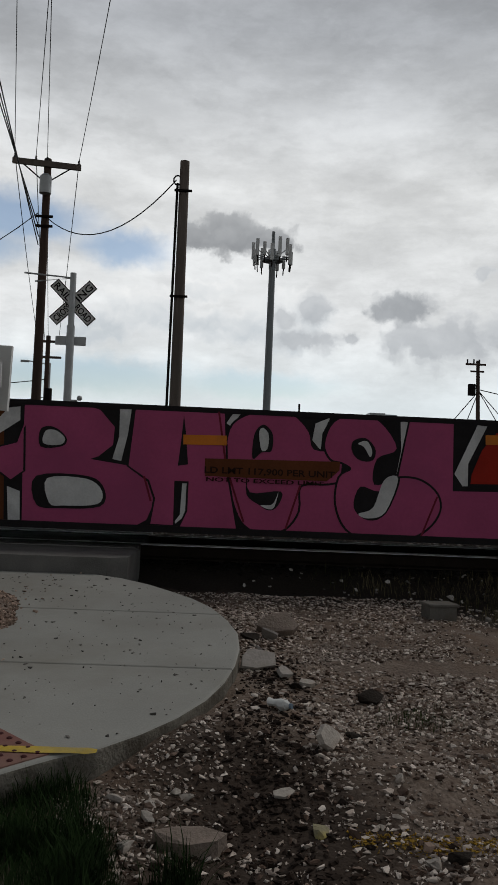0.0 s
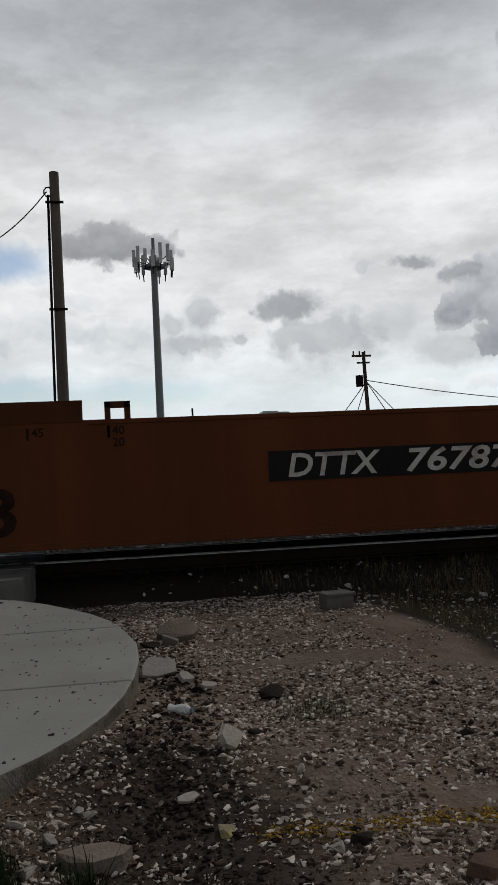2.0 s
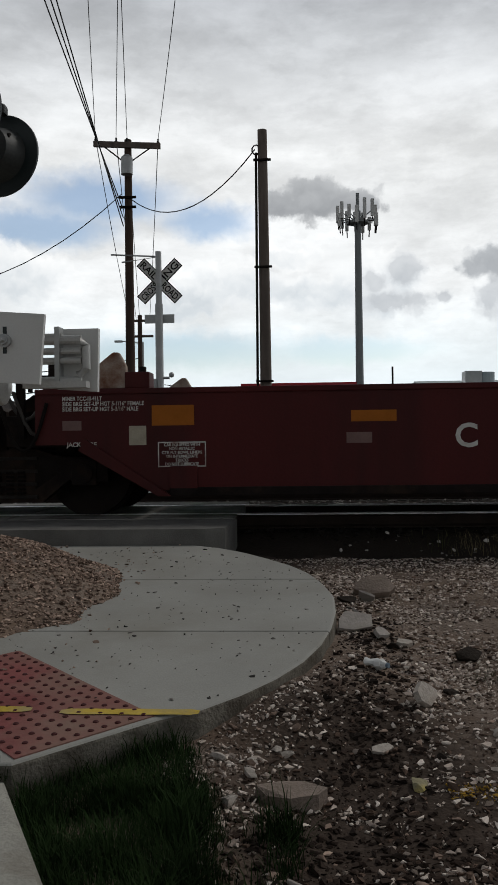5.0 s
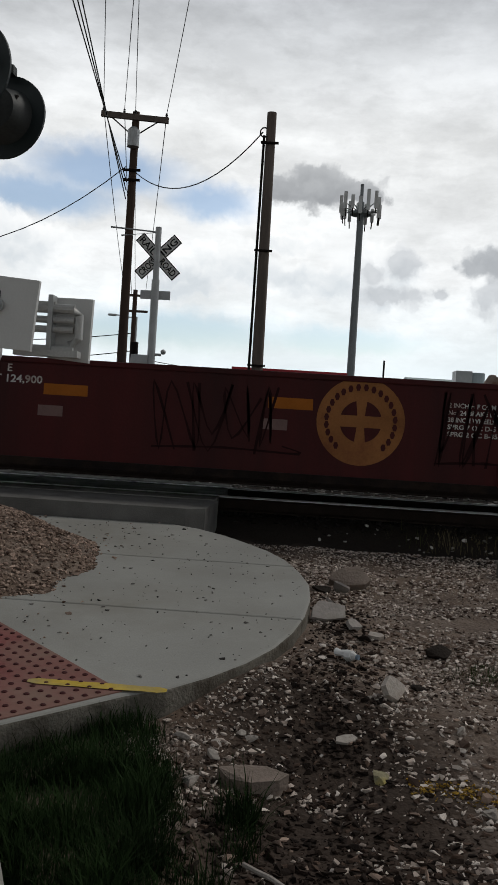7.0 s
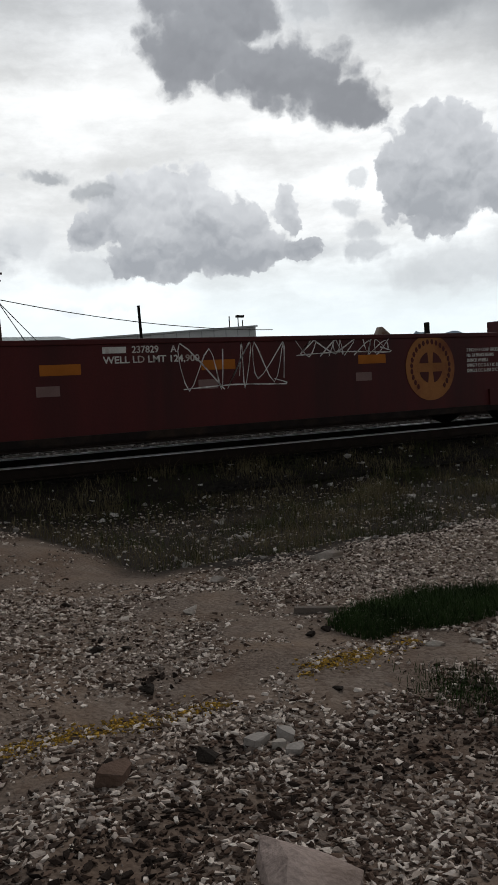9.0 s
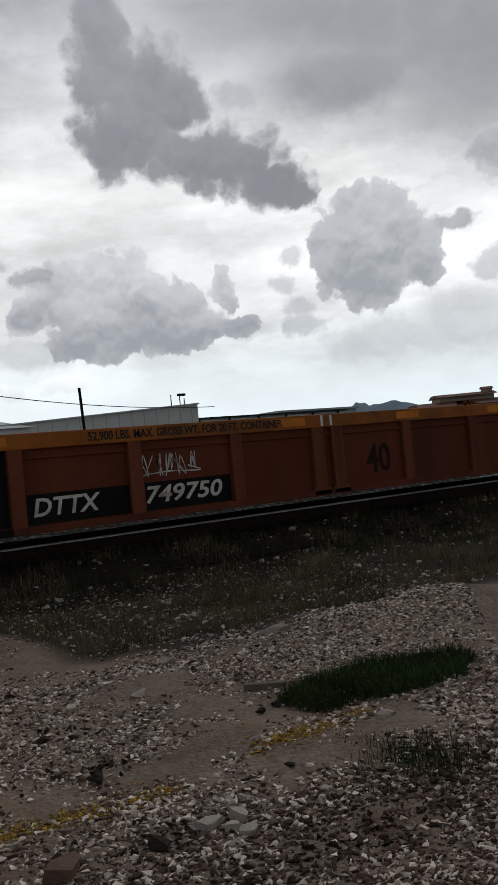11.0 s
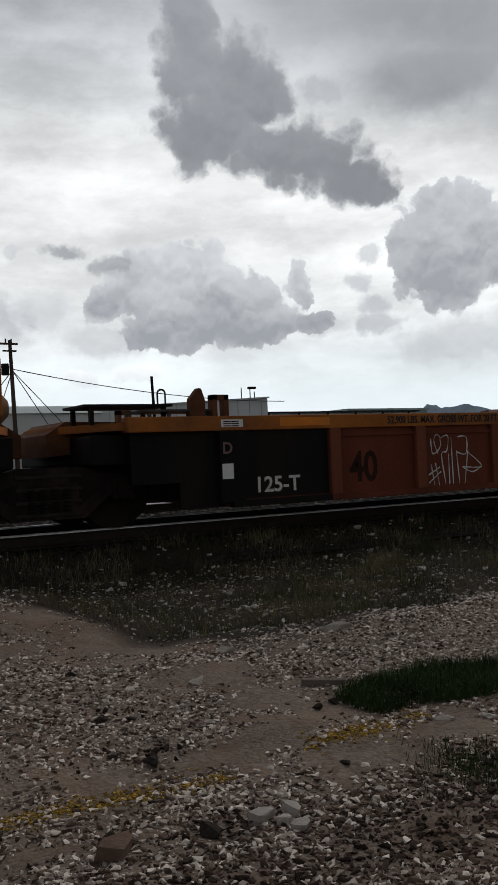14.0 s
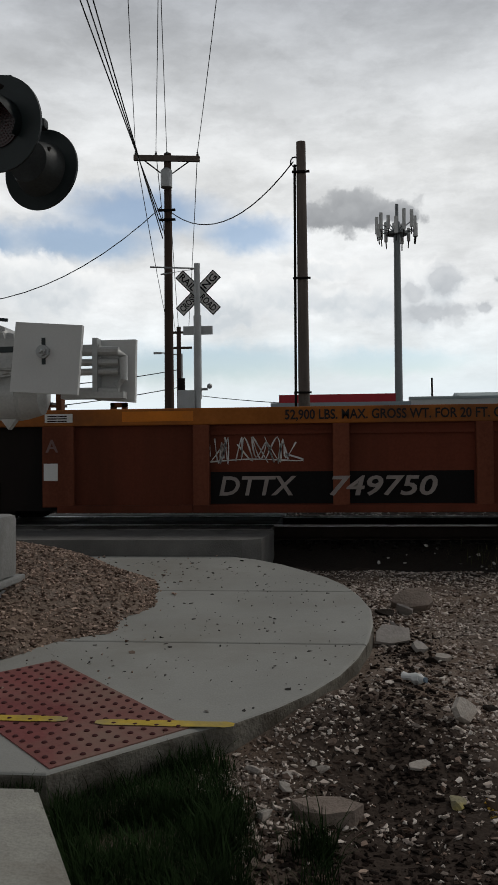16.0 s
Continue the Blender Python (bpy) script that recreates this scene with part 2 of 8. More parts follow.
def mat(name, color, rough=0.7, metal=0.0, var=0.25, scale=6.0, fine=60.0, bump=0.15, dirt=None, dirt_amount=0.35, streak=False):
    """A surface with grain at two sizes, an optional dirt colour in patches, and fine relief."""
    m = bpy.data.materials.new(name)
    m.use_nodes = True
    nt = m.node_tree
    N, L = nt.nodes, nt.links
    bsdf = N["Principled BSDF"]
    co = N.new("ShaderNodeTexCoord")
    src = co.outputs["Object"]
    if streak:
        mp = N.new("ShaderNodeMapping")
        mp.inputs["Scale"].default_value = (1.0, 1.0, 0.12)
        L.new(src, mp.inputs[0])
        src = mp.outputs[0]
    n1, n2 = N.new("ShaderNodeTexNoise"), N.new("ShaderNodeTexNoise")
    for n, s, d in ((n1, scale, 5.0), (n2, fine, 3.0)):
        L.new(src if n is n1 else co.outputs["Object"], n.inputs["Vector"])
        n.inputs["Scale"].default_value, n.inputs["Detail"].default_value = s, d
    mix = N.new("ShaderNodeMix")
    mix.data_type = "RGBA"
    c = Vector(color)
    mix.inputs[6].default_value = (*(c * (1 - var)), 1)
    mix.inputs[7].default_value = (*[min(1.0, v) for v in c * (1 + var)], 1)
    add = N.new("ShaderNodeMath")
    add.operation = "MULTIPLY_ADD"
    L.new(n2.outputs["Fac"], add.inputs[0])
    add.inputs[1].default_value = 0.5
    L.new(n1.outputs["Fac"], add.inputs[2])
    rng = N.new("ShaderNodeMapRange")
    rng.inputs[1].default_value, rng.inputs[2].default_value = 0.5, 1.0
    L.new(add.outputs[0], rng.inputs[0])
    L.new(rng.outputs[0], mix.inputs[0])
    out = mix.outputs[2]
    if dirt:
        n3 = N.new("ShaderNodeTexNoise")
        n3.inputs["Scale"].default_value, n3.inputs["Detail"].default_value = scale * 0.45, 8.0
        n3.inputs["Roughness"].default_value = 0.65
        L.new(src, n3.inputs["Vector"])
        r3 = N.new("ShaderNodeMapRange")
        r3.inputs[1].default_value, r3.inputs[2].default_value = 0.62 - dirt_amount * 0.4, 0.75 - dirt_amount * 0.2
        L.new(n3.outputs["Fac"], r3.inputs[0])
        m2 = N.new("ShaderNodeMix")
        m2.data_type = "RGBA"
        L.new(r3.outputs[0], m2.inputs[0])
        L.new(out, m2.inputs[6])
        m2.inputs[7].default_value = (*dirt, 1)
        out = m2.outputs[2]
    L.new(out, bsdf.inputs["Base Color"])
    bsdf.inputs["Roughness"].default_value, bsdf.inputs["Metallic"].default_value = rough, metal
    bsdf.inputs["Specular IOR Level"].default_value = 0.08 if rough >= 0.7 else 0.25 if rough >= 0.55 else 0.5   # dust kills the gloss
    if bump:
        b = N.new("ShaderNodeBump")
        b.inputs["Strength"].default_value, b.inputs["Distance"].default_value = bump, 0.02
        L.new(n2.outputs["Fac"], b.inputs["Height"])
        L.new(b.outputs[0], bsdf.inputs["Normal"])
    MATS[name] = m
    return m


def link(name, bm, material, parent=None, label="", smooth=False):
    me = bpy.data.meshes.new(name)
    bm.normal_update()
    bm.to_mesh(me)
    bm.free()
    me.materials.append(material)
    if smooth:
        me.shade_smooth()
        me.set_sharp_from_angle(angle=radians(40))
    ob = new(name, me)
    if parent:
        ob.parent = parent
    if label:
        ob["label"] = label
    return ob


def part(name, bm, material, parent, label="", smooth=False):
    return link(name, bm, material, parent, label, smooth)


def thing(name, label, category, group="", kind="", at=(0, 0, 0), rz=0.0):
    ob = new(name)
    ob.empty_display_size = 0.2
    ob.matrix_world = pose(*at, 0, 0, rz)
    return tagged(ob, label, category, group, kind)


def box(bm, x0, x1, y0, y1, z0, z1, bevel=0.0):
    v = [bm.verts.new(p) for p in ((x0, y0, z0), (x1, y0, z0), (x1, y1, z0), (x0, y1, z0), (x0, y0, z1), (x1, y0, z1), (x1, y1, z1), (x0, y1, z1))]
    f = [bm.faces.new([v[i] for i in q]) for q in ((3, 2, 1, 0), (4, 5, 6, 7), (0, 1, 5, 4), (1, 2, 6, 5), (2, 3, 7, 6), (3, 0, 4, 7))]
    if bevel:
        edges = list({e for q in f for e in q.edges})
        bmesh.ops.bevel(bm, geom=edges, offset=bevel, segments=2, affect="EDGES", profile=0.6)
    return bm


def B(*args, bevel=0.0):
    return box(bmesh.new(), *args, bevel=bevel)


def rod(bm, a, b, r, r2=None, seg=10, caps=True):
    a, b = Vector(a), Vector(b)
    d = b - a
    m = Matrix.Translation((a + b) / 2) @ d.to_track_quat("Z", "Y").to_matrix().to_4x4()
    bmesh.ops.create_cone(bm, cap_ends=caps, segments=seg, radius1=r, radius2=r if r2 is None else r2, depth=d.length, matrix=m)
    return bm


def R(*args, **kw):
    return rod(bmesh.new(), *args, **kw)


def disc(bm, c, n, r, thick, seg=40, r2=None):
    n = Vector(n).normalized()
    c = Vector(c)
    return rod(bm, c - n * thick / 2, c + n * thick / 2, r, r2, seg=seg)


def chain(bm, pts, r, seg=6):
    """One bent tube through the points."""
    pts = [Vector(p) for p in pts]
    rings = []
    for i, p in enumerate(pts):
        d = (pts[min(i + 1, len(pts) - 1)] - pts[max(i - 1, 0)]).normalized()
        a = d.cross(Vector((0, 0, 1)) if abs(d.z) < 0.9 else Vector((0, 1, 0))).normalized()
        if rings and a.dot(last) < 0:
            a = -a
        last = a
        b = d.cross(a)
        rings.append([bm.verts.new(p + (a * math.cos(2 * math.pi * k / seg) + b * math.sin(2 * math.pi * k / seg)) * r) for k in range(seg)])
    for u, v in zip(rings[:-1], rings[1:]):
        for k in range(seg):
            bm.faces.new((u[k], u[(k + 1) % seg], v[(k + 1) % seg], v[k]))
    bm.faces.new(rings[0])
    bm.faces.new(rings[-1][::-1])
    return bm


def prism(bm, pts, axis, lo, hi):
    """A flat outline pushed out along an axis: points are the two other coordinates, in the order of x, y, z."""
    def full(p, q):
        p = list(p)
        p.insert("xyz".index(axis), q)
        return p
    a = [bm.verts.new(full(p, lo)) for p in pts]
    b = [bm.verts.new(full(p, hi)) for p in pts]
    bm.faces.new(a)
    bm.faces.new(b[::-1])
    n = len(pts)
    for i in range(n):
        bm.faces.new((a[i], b[i], b[(i + 1) % n], a[(i + 1) % n]))
    bmesh.ops.recalc_face_normals(bm, faces=bm.faces)
    return bm


def ell(cx, cz, rx, rz, n=28, a0=0.0, a1=360.0):
    return [(cx + rx * math.cos(radians(a0 + (a1 - a0) * i / (n - 1 if a1 - a0 < 360 else n))),
             cz + rz * math.sin(radians(a0 + (a1 - a0) * i / (n - 1 if a1 - a0 < 360 else n)))) for i in range(n)]


def lettering(name, text, size, x, z, y, material, parent, width=None, fat=0.0, shear=0.0, label="", bend=None):
    """Painted writing on a side that faces -y, its lower left corner at x, z."""
    cu = bpy.data.curves.new(name, "FONT")
    cu.body, cu.size, cu.offset, cu.shear, cu.extrude, cu.resolution_u = text, size / 0.69, fat or size * 0.028, shear, 0.0015, 3
    tmp = bpy.data.objects.new(name, cu)
    me = bpy.data.meshes.new_from_object(tmp)
    bpy.data.objects.remove(tmp)
    bpy.data.curves.remove(cu)
    xs = [v.co.x for v in me.vertices]
    k = width / (max(xs) - min(xs)) if width else 1.0
    for v in me.vertices:
        v.co = Vector((x + (v.co.x - min(xs)) * k, y - v.co.z, z + v.co.y))
    if bend:
        for v in me.vertices:
            v.co.x, v.co.z = bend(v.co.x, v.co.z)
    me.materials.clear()
    me.materials.append(material)
    ob = new(name, me)
    ob.parent = parent
    if label:
        ob["label"] = label
    return ob


def patch(name, pts, y, material, parent, label="", thick=0.0015):
    """A painted patch on a side that faces -y."""
    return link(name, prism(bmesh.new(), pts, "y", y - thick, y + thick), material, parent, label)


def rect(x0, x1, z0, z1):
    return [(x0, z0), (x1, z0), (x1, z1), (x0, z1)]


# ---- materials ----
rust = (0.10, 0.035, 0.018)
M_dirt = mat("dirt", (0.185, 0.135, 0.102), 0.95, var=0.3, scale=2.2, fine=45, bump=0.5, dirt=(0.11, 0.074, 0.056), dirt_amount=0.45)


def speckled_ground():
    """Soil with pebbles at two sizes, dark soil with painted shade by track and path, and pale dust in places."""
    m = bpy.data.materials["dirt"]
    nt = m.node_tree
    N, L = nt.nodes, nt.links
    bsdf = N["Principled BSDF"]
    soil = bsdf.inputs["Base Color"].links[0].from_socket
    co = N.new("ShaderNodeTexCoord").outputs["Object"]
    heights = []
    for scale, amount, lo, hi in ((34.0, 0.3, (0.045, 0.036, 0.031), (0.33, 0.285, 0.25)), (85.0, 0.35, (0.05, 0.04, 0.034), (0.30, 0.25, 0.215))):
        v = N.new("ShaderNodeTexVoronoi")
        v.inputs["Scale"].default_value = scale
        L.new(co, v.inputs["Vector"])
        ramp = N.new("ShaderNodeValToRGB")
        ramp.color_ramp.elements[0].color, ramp.color_ramp.elements[1].color = (*lo, 1), (*hi, 1)
        sep = N.new("ShaderNodeSeparateColor")
        L.new(v.outputs["Color"], sep.inputs[0])
        L.new(sep.outputs[0], ramp.inputs[0])
        pick = N.new("ShaderNodeTexNoise")
        pick.inputs["Scale"].default_value, pick.inputs["Detail"].default_value = 1.7 if scale < 50 else 3.1, 6.0
        L.new(co, pick.inputs["Vector"])
        f = N.new("ShaderNodeMapRange")
        f.inputs[1].default_value, f.inputs[2].default_value, f.inputs[4].default_value = 0.42, 0.56, amount
        L.new(pick.outputs["Fac"], f.inputs[0])
        mx = N.new("ShaderNodeMix")
        mx.data_type = "RGBA"
        L.new(f.outputs[0], mx.inputs[0])
        L.new(soil, mx.inputs[6])
        L.new(ramp.outputs[0], mx.inputs[7])
        soil = mx.outputs[2]
        heights.append((v.outputs["Distance"], f.outputs[0]))
    # dark fines by the track and in the ditch, the train's shade coloured in
    sp = N.new("ShaderNodeSeparateXYZ")
    L.new(co, sp.inputs[0])
    w = N.new("ShaderNodeTexNoise")
    w.inputs["Scale"].default_value, w.inputs["Detail"].default_value = 1.3, 6.0
    L.new(co, w.inputs["Vector"])
    a = N.new("ShaderNodeMath")
    a.operation = "MULTIPLY_ADD"
    L.new(w.outputs["Fac"], a.inputs[0])
    a.inputs[1].default_value = 2.1
    L.new(sp.outputs[1], a.inputs[2])
    xr = N.new("ShaderNodeMapRange")
    xr.inputs[1].default_value, xr.inputs[2].default_value, xr.inputs[3].default_value, xr.inputs[4].default_value = 1.9, 3.3, 0.0, 3.0
    L.new(sp.outputs[0], xr.inputs[0])
    b = N.new("ShaderNodeMath")
    b.operation = "ADD"
    L.new(a.outputs[0], b.inputs[0])
    L.new(xr.outputs[0], b.inputs[1])
    f = N.new("ShaderNodeMapRange")
    f.inputs[1].default_value, f.inputs[2].default_value, f.inputs[4].default_value = 9.1, 9.9, 0.95
    L.new(b.outputs[0], f.inputs[0])
    mx = N.new("ShaderNodeMix")
    mx.data_type = "RGBA"
    L.new(f.outputs[0], mx.inputs[0])
    L.new(soil, mx.inputs[6])
    mx.inputs[7].default_value = (0.024, 0.020, 0.017, 1)
    # dark soil along the path's edge, with shade painted into its colour
    edge_shade = N.new("ShaderNodeVectorMath")
    edge_shade.operation = "DISTANCE"
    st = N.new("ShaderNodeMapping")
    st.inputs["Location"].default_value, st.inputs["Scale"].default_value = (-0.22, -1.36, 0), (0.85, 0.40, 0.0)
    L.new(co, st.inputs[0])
    L.new(st.outputs[0], edge_shade.inputs[0])
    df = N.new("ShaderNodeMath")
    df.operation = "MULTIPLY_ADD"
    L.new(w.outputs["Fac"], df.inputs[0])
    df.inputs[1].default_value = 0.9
    L.new(edge_shade.outputs["Value"], df.inputs[2])
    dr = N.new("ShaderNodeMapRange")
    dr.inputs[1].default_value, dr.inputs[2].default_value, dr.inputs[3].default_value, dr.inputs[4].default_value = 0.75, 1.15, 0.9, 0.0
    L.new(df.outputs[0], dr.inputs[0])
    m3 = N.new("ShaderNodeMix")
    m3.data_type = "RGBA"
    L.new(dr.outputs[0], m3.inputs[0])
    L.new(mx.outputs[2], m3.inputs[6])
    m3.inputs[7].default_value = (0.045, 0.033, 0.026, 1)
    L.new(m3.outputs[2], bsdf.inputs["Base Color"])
    bump = N.new("ShaderNodeBump")
    bump.invert = True
    bump.inputs["Strength"].default_value, bump.inputs["Distance"].default_value = 0.45, 0.015
    L.new(heights[0][0], bump.inputs["Height"])
    old = bsdf.inputs["Normal"].links[0].from_node
    L.new(old.outputs[0], bump.inputs["Normal"])
    L.new(bump.outputs[0], bsdf.inputs["Normal"])


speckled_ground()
M_ballast = mat("ballast", (0.028, 0.024, 0.021), 0.95, var=0.6, scale=14, fine=70, bump=0.8)
M_edge = mat("dark_concrete_edge", (0.17, 0.155, 0.13), 0.95, var=0.35, scale=7, fine=60, bump=0.5, dirt=(0.07, 0.058, 0.045), dirt_amount=0.45)
M_concrete = mat("concrete", (0.315, 0.312, 0.288), 0.85, var=0.10, scale=1.6, fine=90, bump=0.12, dirt=(0.265, 0.255, 0.225), dirt_amount=0.35)
M_oldcon = mat("old_concrete", (0.34, 0.33, 0.29), 0.9, var=0.2, scale=4, fine=70, bump=0.3, dirt=(0.2, 0.18, 0.15))
M_panel = mat("crossing_panel", (0.24, 0.23, 0.215), 0.85, var=0.25, scale=3, fine=60, bump=0.2, dirt=(0.08, 0.07, 0.065))
M_tact = mat("tactile_red", (0.225, 0.078, 0.074), 0.85, var=0.2, scale=3, fine=60, bump=0.1, dirt=(0.23, 0.15, 0.12), dirt_amount=0.55)
M_dome = mat("tactile_dome", (0.065, 0.022, 0.022), 0.7, var=0.2, scale=8, fine=40, bump=0.1)
M_yellow = mat("yellow_paint", (0.52, 0.37, 0.06), 0.75, var=0.2, scale=6, fine=60, bump=0.1, dirt=(0.34, 0.29, 0.16), dirt_amount=0.45)
M_rail = mat("rail_steel", (0.03, 0.022, 0.018), 0.8, 0.0, var=0.2, bump=0.05)
M_railtop = mat("rail_head", (0.92, 0.91, 0.90), 0.3, 0.5, var=0.08, bump=0.0)
M_tie = mat("tie_wood", (0.055, 0.045, 0.038), 0.95, var=0.3, scale=8, bump=0.4)
M_base = mat("grimy_casting", (0.25, 0.25, 0.24), 0.6, 0.1, var=0.2, scale=4, fine=50, bump=0.2, dirt=(0.13, 0.125, 0.115), dirt_amount=0.35)
M_alu = mat("grey_casting", (0.45, 0.45, 0.435), 0.45, 0.2, var=0.18, scale=3, fine=70, bump=0.12, dirt=(0.22, 0.215, 0.20), dirt_amount=0.33)
M_plate = mat("grey_plate", (0.60, 0.60, 0.585), 0.55, 0.1, var=0.06, scale=3, fine=80, bump=0.05, dirt=(0.48, 0.47, 0.46), dirt_amount=0.2)
M_black = mat("black_paint", (0.010, 0.018, 0.019), 0.5, var=0.2, bump=0.05)
M_dark = mat("dark_iron", (0.014, 0.011, 0.010), 0.75, 0.2, var=0.35, bump=0.3)
M_lens = mat("red_lens", (0.028, 0.006, 0.006), 0.25, var=0.2, scale=30, bump=0.1)
M_led = mat("led_red", (0.035, 0.007, 0.007), 0.3, var=0.1, bump=0.0)
M_bowl = mat("grey_bowl", (0.045, 0.048, 0.047), 0.55, var=0.35, scale=5, bump=0.05)
M_wood = mat("pole_wood", (0.075, 0.052, 0.042), 0.9, var=0.3, scale=5, fine=50, bump=0.4, streak=True)
M_wood2 = mat("pole_wood_brown", (0.15, 0.125, 0.108), 0.9, var=0.3, scale=5, fine=50, bump=0.4, streak=True)
M_galv = mat("galvanised", (0.42, 0.43, 0.43), 0.5, 0.4, var=0.12, scale=4, fine=40, bump=0.05)
M_towersteel = mat("tower_steel", (0.22, 0.235, 0.24), 0.6, 0.3, var=0.1, bump=0.0)
M_wire = mat("wire_black", (0.02, 0.02, 0.02), 0.6, bump=0.0)
M_white = mat("white_paint", (0.72, 0.72, 0.70), 0.7, var=0.08, scale=5, bump=0.05, dirt=(0.5, 0.49, 0.47), dirt_amount=0.2)
M_letter = mat("white_letter", (0.62, 0.61, 0.58), 0.7, var=0.12, scale=9, bump=0.03, dirt=(0.3, 0.2, 0.17), dirt_amount=0.3)
M_signb = mat("sign_black", (0.015, 0.015, 0.015), 0.6, bump=0.0)
M_roofred = mat("roof_red", (0.40, 0.03, 0.04), 0.6, var=0.1, bump=0.0)
M_wallwhite = mat("wall_white", (0.62, 0.63, 0.62), 0.85, var=0.07, scale=0.4, fine=8, bump=0.05)
M_wallgrey = mat("wall_blue_grey", (0.33, 0.38, 0.40), 0.85, var=0.06, scale=0.5, fine=8, bump=0.05)
M_metalroof = mat("metal_roof", (0.36, 0.42, 0.42), 0.6, var=0.1, scale=0.5, bump=0.0)
M_tan = mat("tan_stucco", (0.32, 0.25, 0.20), 0.9, var=0.1, scale=0.4, bump=0.05)
M_tile = mat("brown_roof", (0.16, 0.09, 0.075), 0.85, var=0.15, scale=0.5, bump=0.1)
M_glass = mat("dark_glass", (0.05, 0.06, 0.07), 0.15, var=0.1, bump=0.0)
# the haze of distance is mixed into this base colour
M_mount = mat("mountain", (0.36, 0.44, 0.52), 1.0, var=0.2, scale=0.01, fine=0.05, bump=0.0)
M_grass = mat("grass_blade", (0.017, 0.033, 0.010), 0.95, var=0.5, scale=2, fine=20, bump=0.0)
M_patch = mat("green_blade", (0.030, 0.052, 0.016), 0.95, var=0.5, scale=2, fine=20, bump=0.0)
M_olive = mat("olive_weed", (0.062, 0.066, 0.028), 0.95, var=0.5, scale=1.5, fine=20, bump=0.0)
M_dry = mat("dry_grass", (0.15, 0.125, 0.07), 0.9, var=0.5, scale=1.5, fine=20, bump=0.0)
# train paint
M_ttx = mat("rust_brown_side", (0.135, 0.037, 0.021), 0.75, var=0.22, scale=1.6, fine=40, bump=0.12, dirt=(0.075, 0.026, 0.015), dirt_amount=0.4, streak=True)
M_ttxpost = mat("rusty_post", (0.162, 0.052, 0.029), 0.75, var=0.3, scale=2.5, fine=40, bump=0.12, dirt=(0.10, 0.032, 0.018), dirt_amount=0.4, streak=True)
M_ttxbeam = mat("weathered_yellow_beam", (0.34, 0.115, 0.026), 0.7, var=0.2, scale=1.5, fine=30, bump=0.1, dirt=(0.14, 0.06, 0.03), dirt_amount=0.35)
M_ttxblack = mat("faded_black_side", (0.011, 0.010, 0.010), 0.75, var=0.3, scale=2, fine=40, bump=0.1, dirt=(0.02, 0.014, 0.012), dirt_amount=0.3, streak=True)
M_orange = mat("orange_reflector", (0.62, 0.19, 0.015), 0.6, var=0.12, scale=4, bump=0.03, dirt=(0.4, 0.14, 0.03), dirt_amount=0.2)
M_red = mat("dark_red_side", (0.072, 0.0075, 0.0075), 0.6, var=0.2, scale=1.3, fine=40, bump=0.08, dirt=(0.032, 0.006, 0.006), dirt_amount=0.45, streak=True)
M_grey_patch = mat("faded_grey_patch", (0.20, 0.13, 0.12), 0.8, var=0.15, bump=0.05)
M_emblem = mat("faded_yellow_emblem", (0.31, 0.135, 0.05), 0.7, var=0.2, scale=3, bump=0.05, dirt=(0.16, 0.05, 0.03), dirt_amount=0.35)
M_53 = mat("orange_brown_side", (0.135, 0.045, 0.018), 0.7, var=0.2, scale=1.4, fine=40, bump=0.08, dirt=(0.09, 0.032, 0.014), dirt_amount=0.4, streak=True)
M_stencil = mat("dark_stencil", (0.028, 0.014, 0.010), 0.8, var=0.3, scale=6, bump=0.02)
M_pink = mat("pink_spray", (0.40, 0.068, 0.17), 0.6, var=0.12, scale=2, fine=30, bump=0.04, dirt=(0.33, 0.06, 0.15), dirt_amount=0.3)
M_sprayw = mat("white_spray", (0.60, 0.60, 0.59), 0.7, var=0.15, scale=4, bump=0.03, dirt=(0.4, 0.4, 0.4), dirt_amount=0.3)
M_sprayg = mat("grey_spray", (0.25, 0.25, 0.245), 0.7, var=0.15, scale=4, bump=0.03)
M_sprayb = mat("black_spray", (0.02, 0.018, 0.019), 0.7, var=0.2, bump=0.02)
M_teal = mat("teal_spray", (0.06, 0.16, 0.13), 0.7, var=0.25, scale=2, bump=0.03)
M_magenta = mat("magenta_spray", (0.45, 0.035, 0.09), 0.7, var=0.15, scale=3, bump=0.03)
M_redspray = mat("red_spray", (0.33, 0.025, 0.015), 0.7, var=0.2, scale=3, bump=0.03)
M_tan2 = mat("tan_brake", (0.17, 0.09, 0.042), 0.7, var=0.2, scale=3, bump=0.1, dirt=(0.12, 0.07, 0.04))
M_placard = mat("placard_yellow", (0.42, 0.20, 0.05), 0.7, var=0.12, scale=5, bump=0.02)

# ---- ground ----
def smooth(a, b, x):
    t = min(1.0, max(0.0, (x - a) / (b - a)))
    return t * t * (3 - 2 * t)


def pad_z(y):
    return -0.15 - (8.3 - y) * 0.075


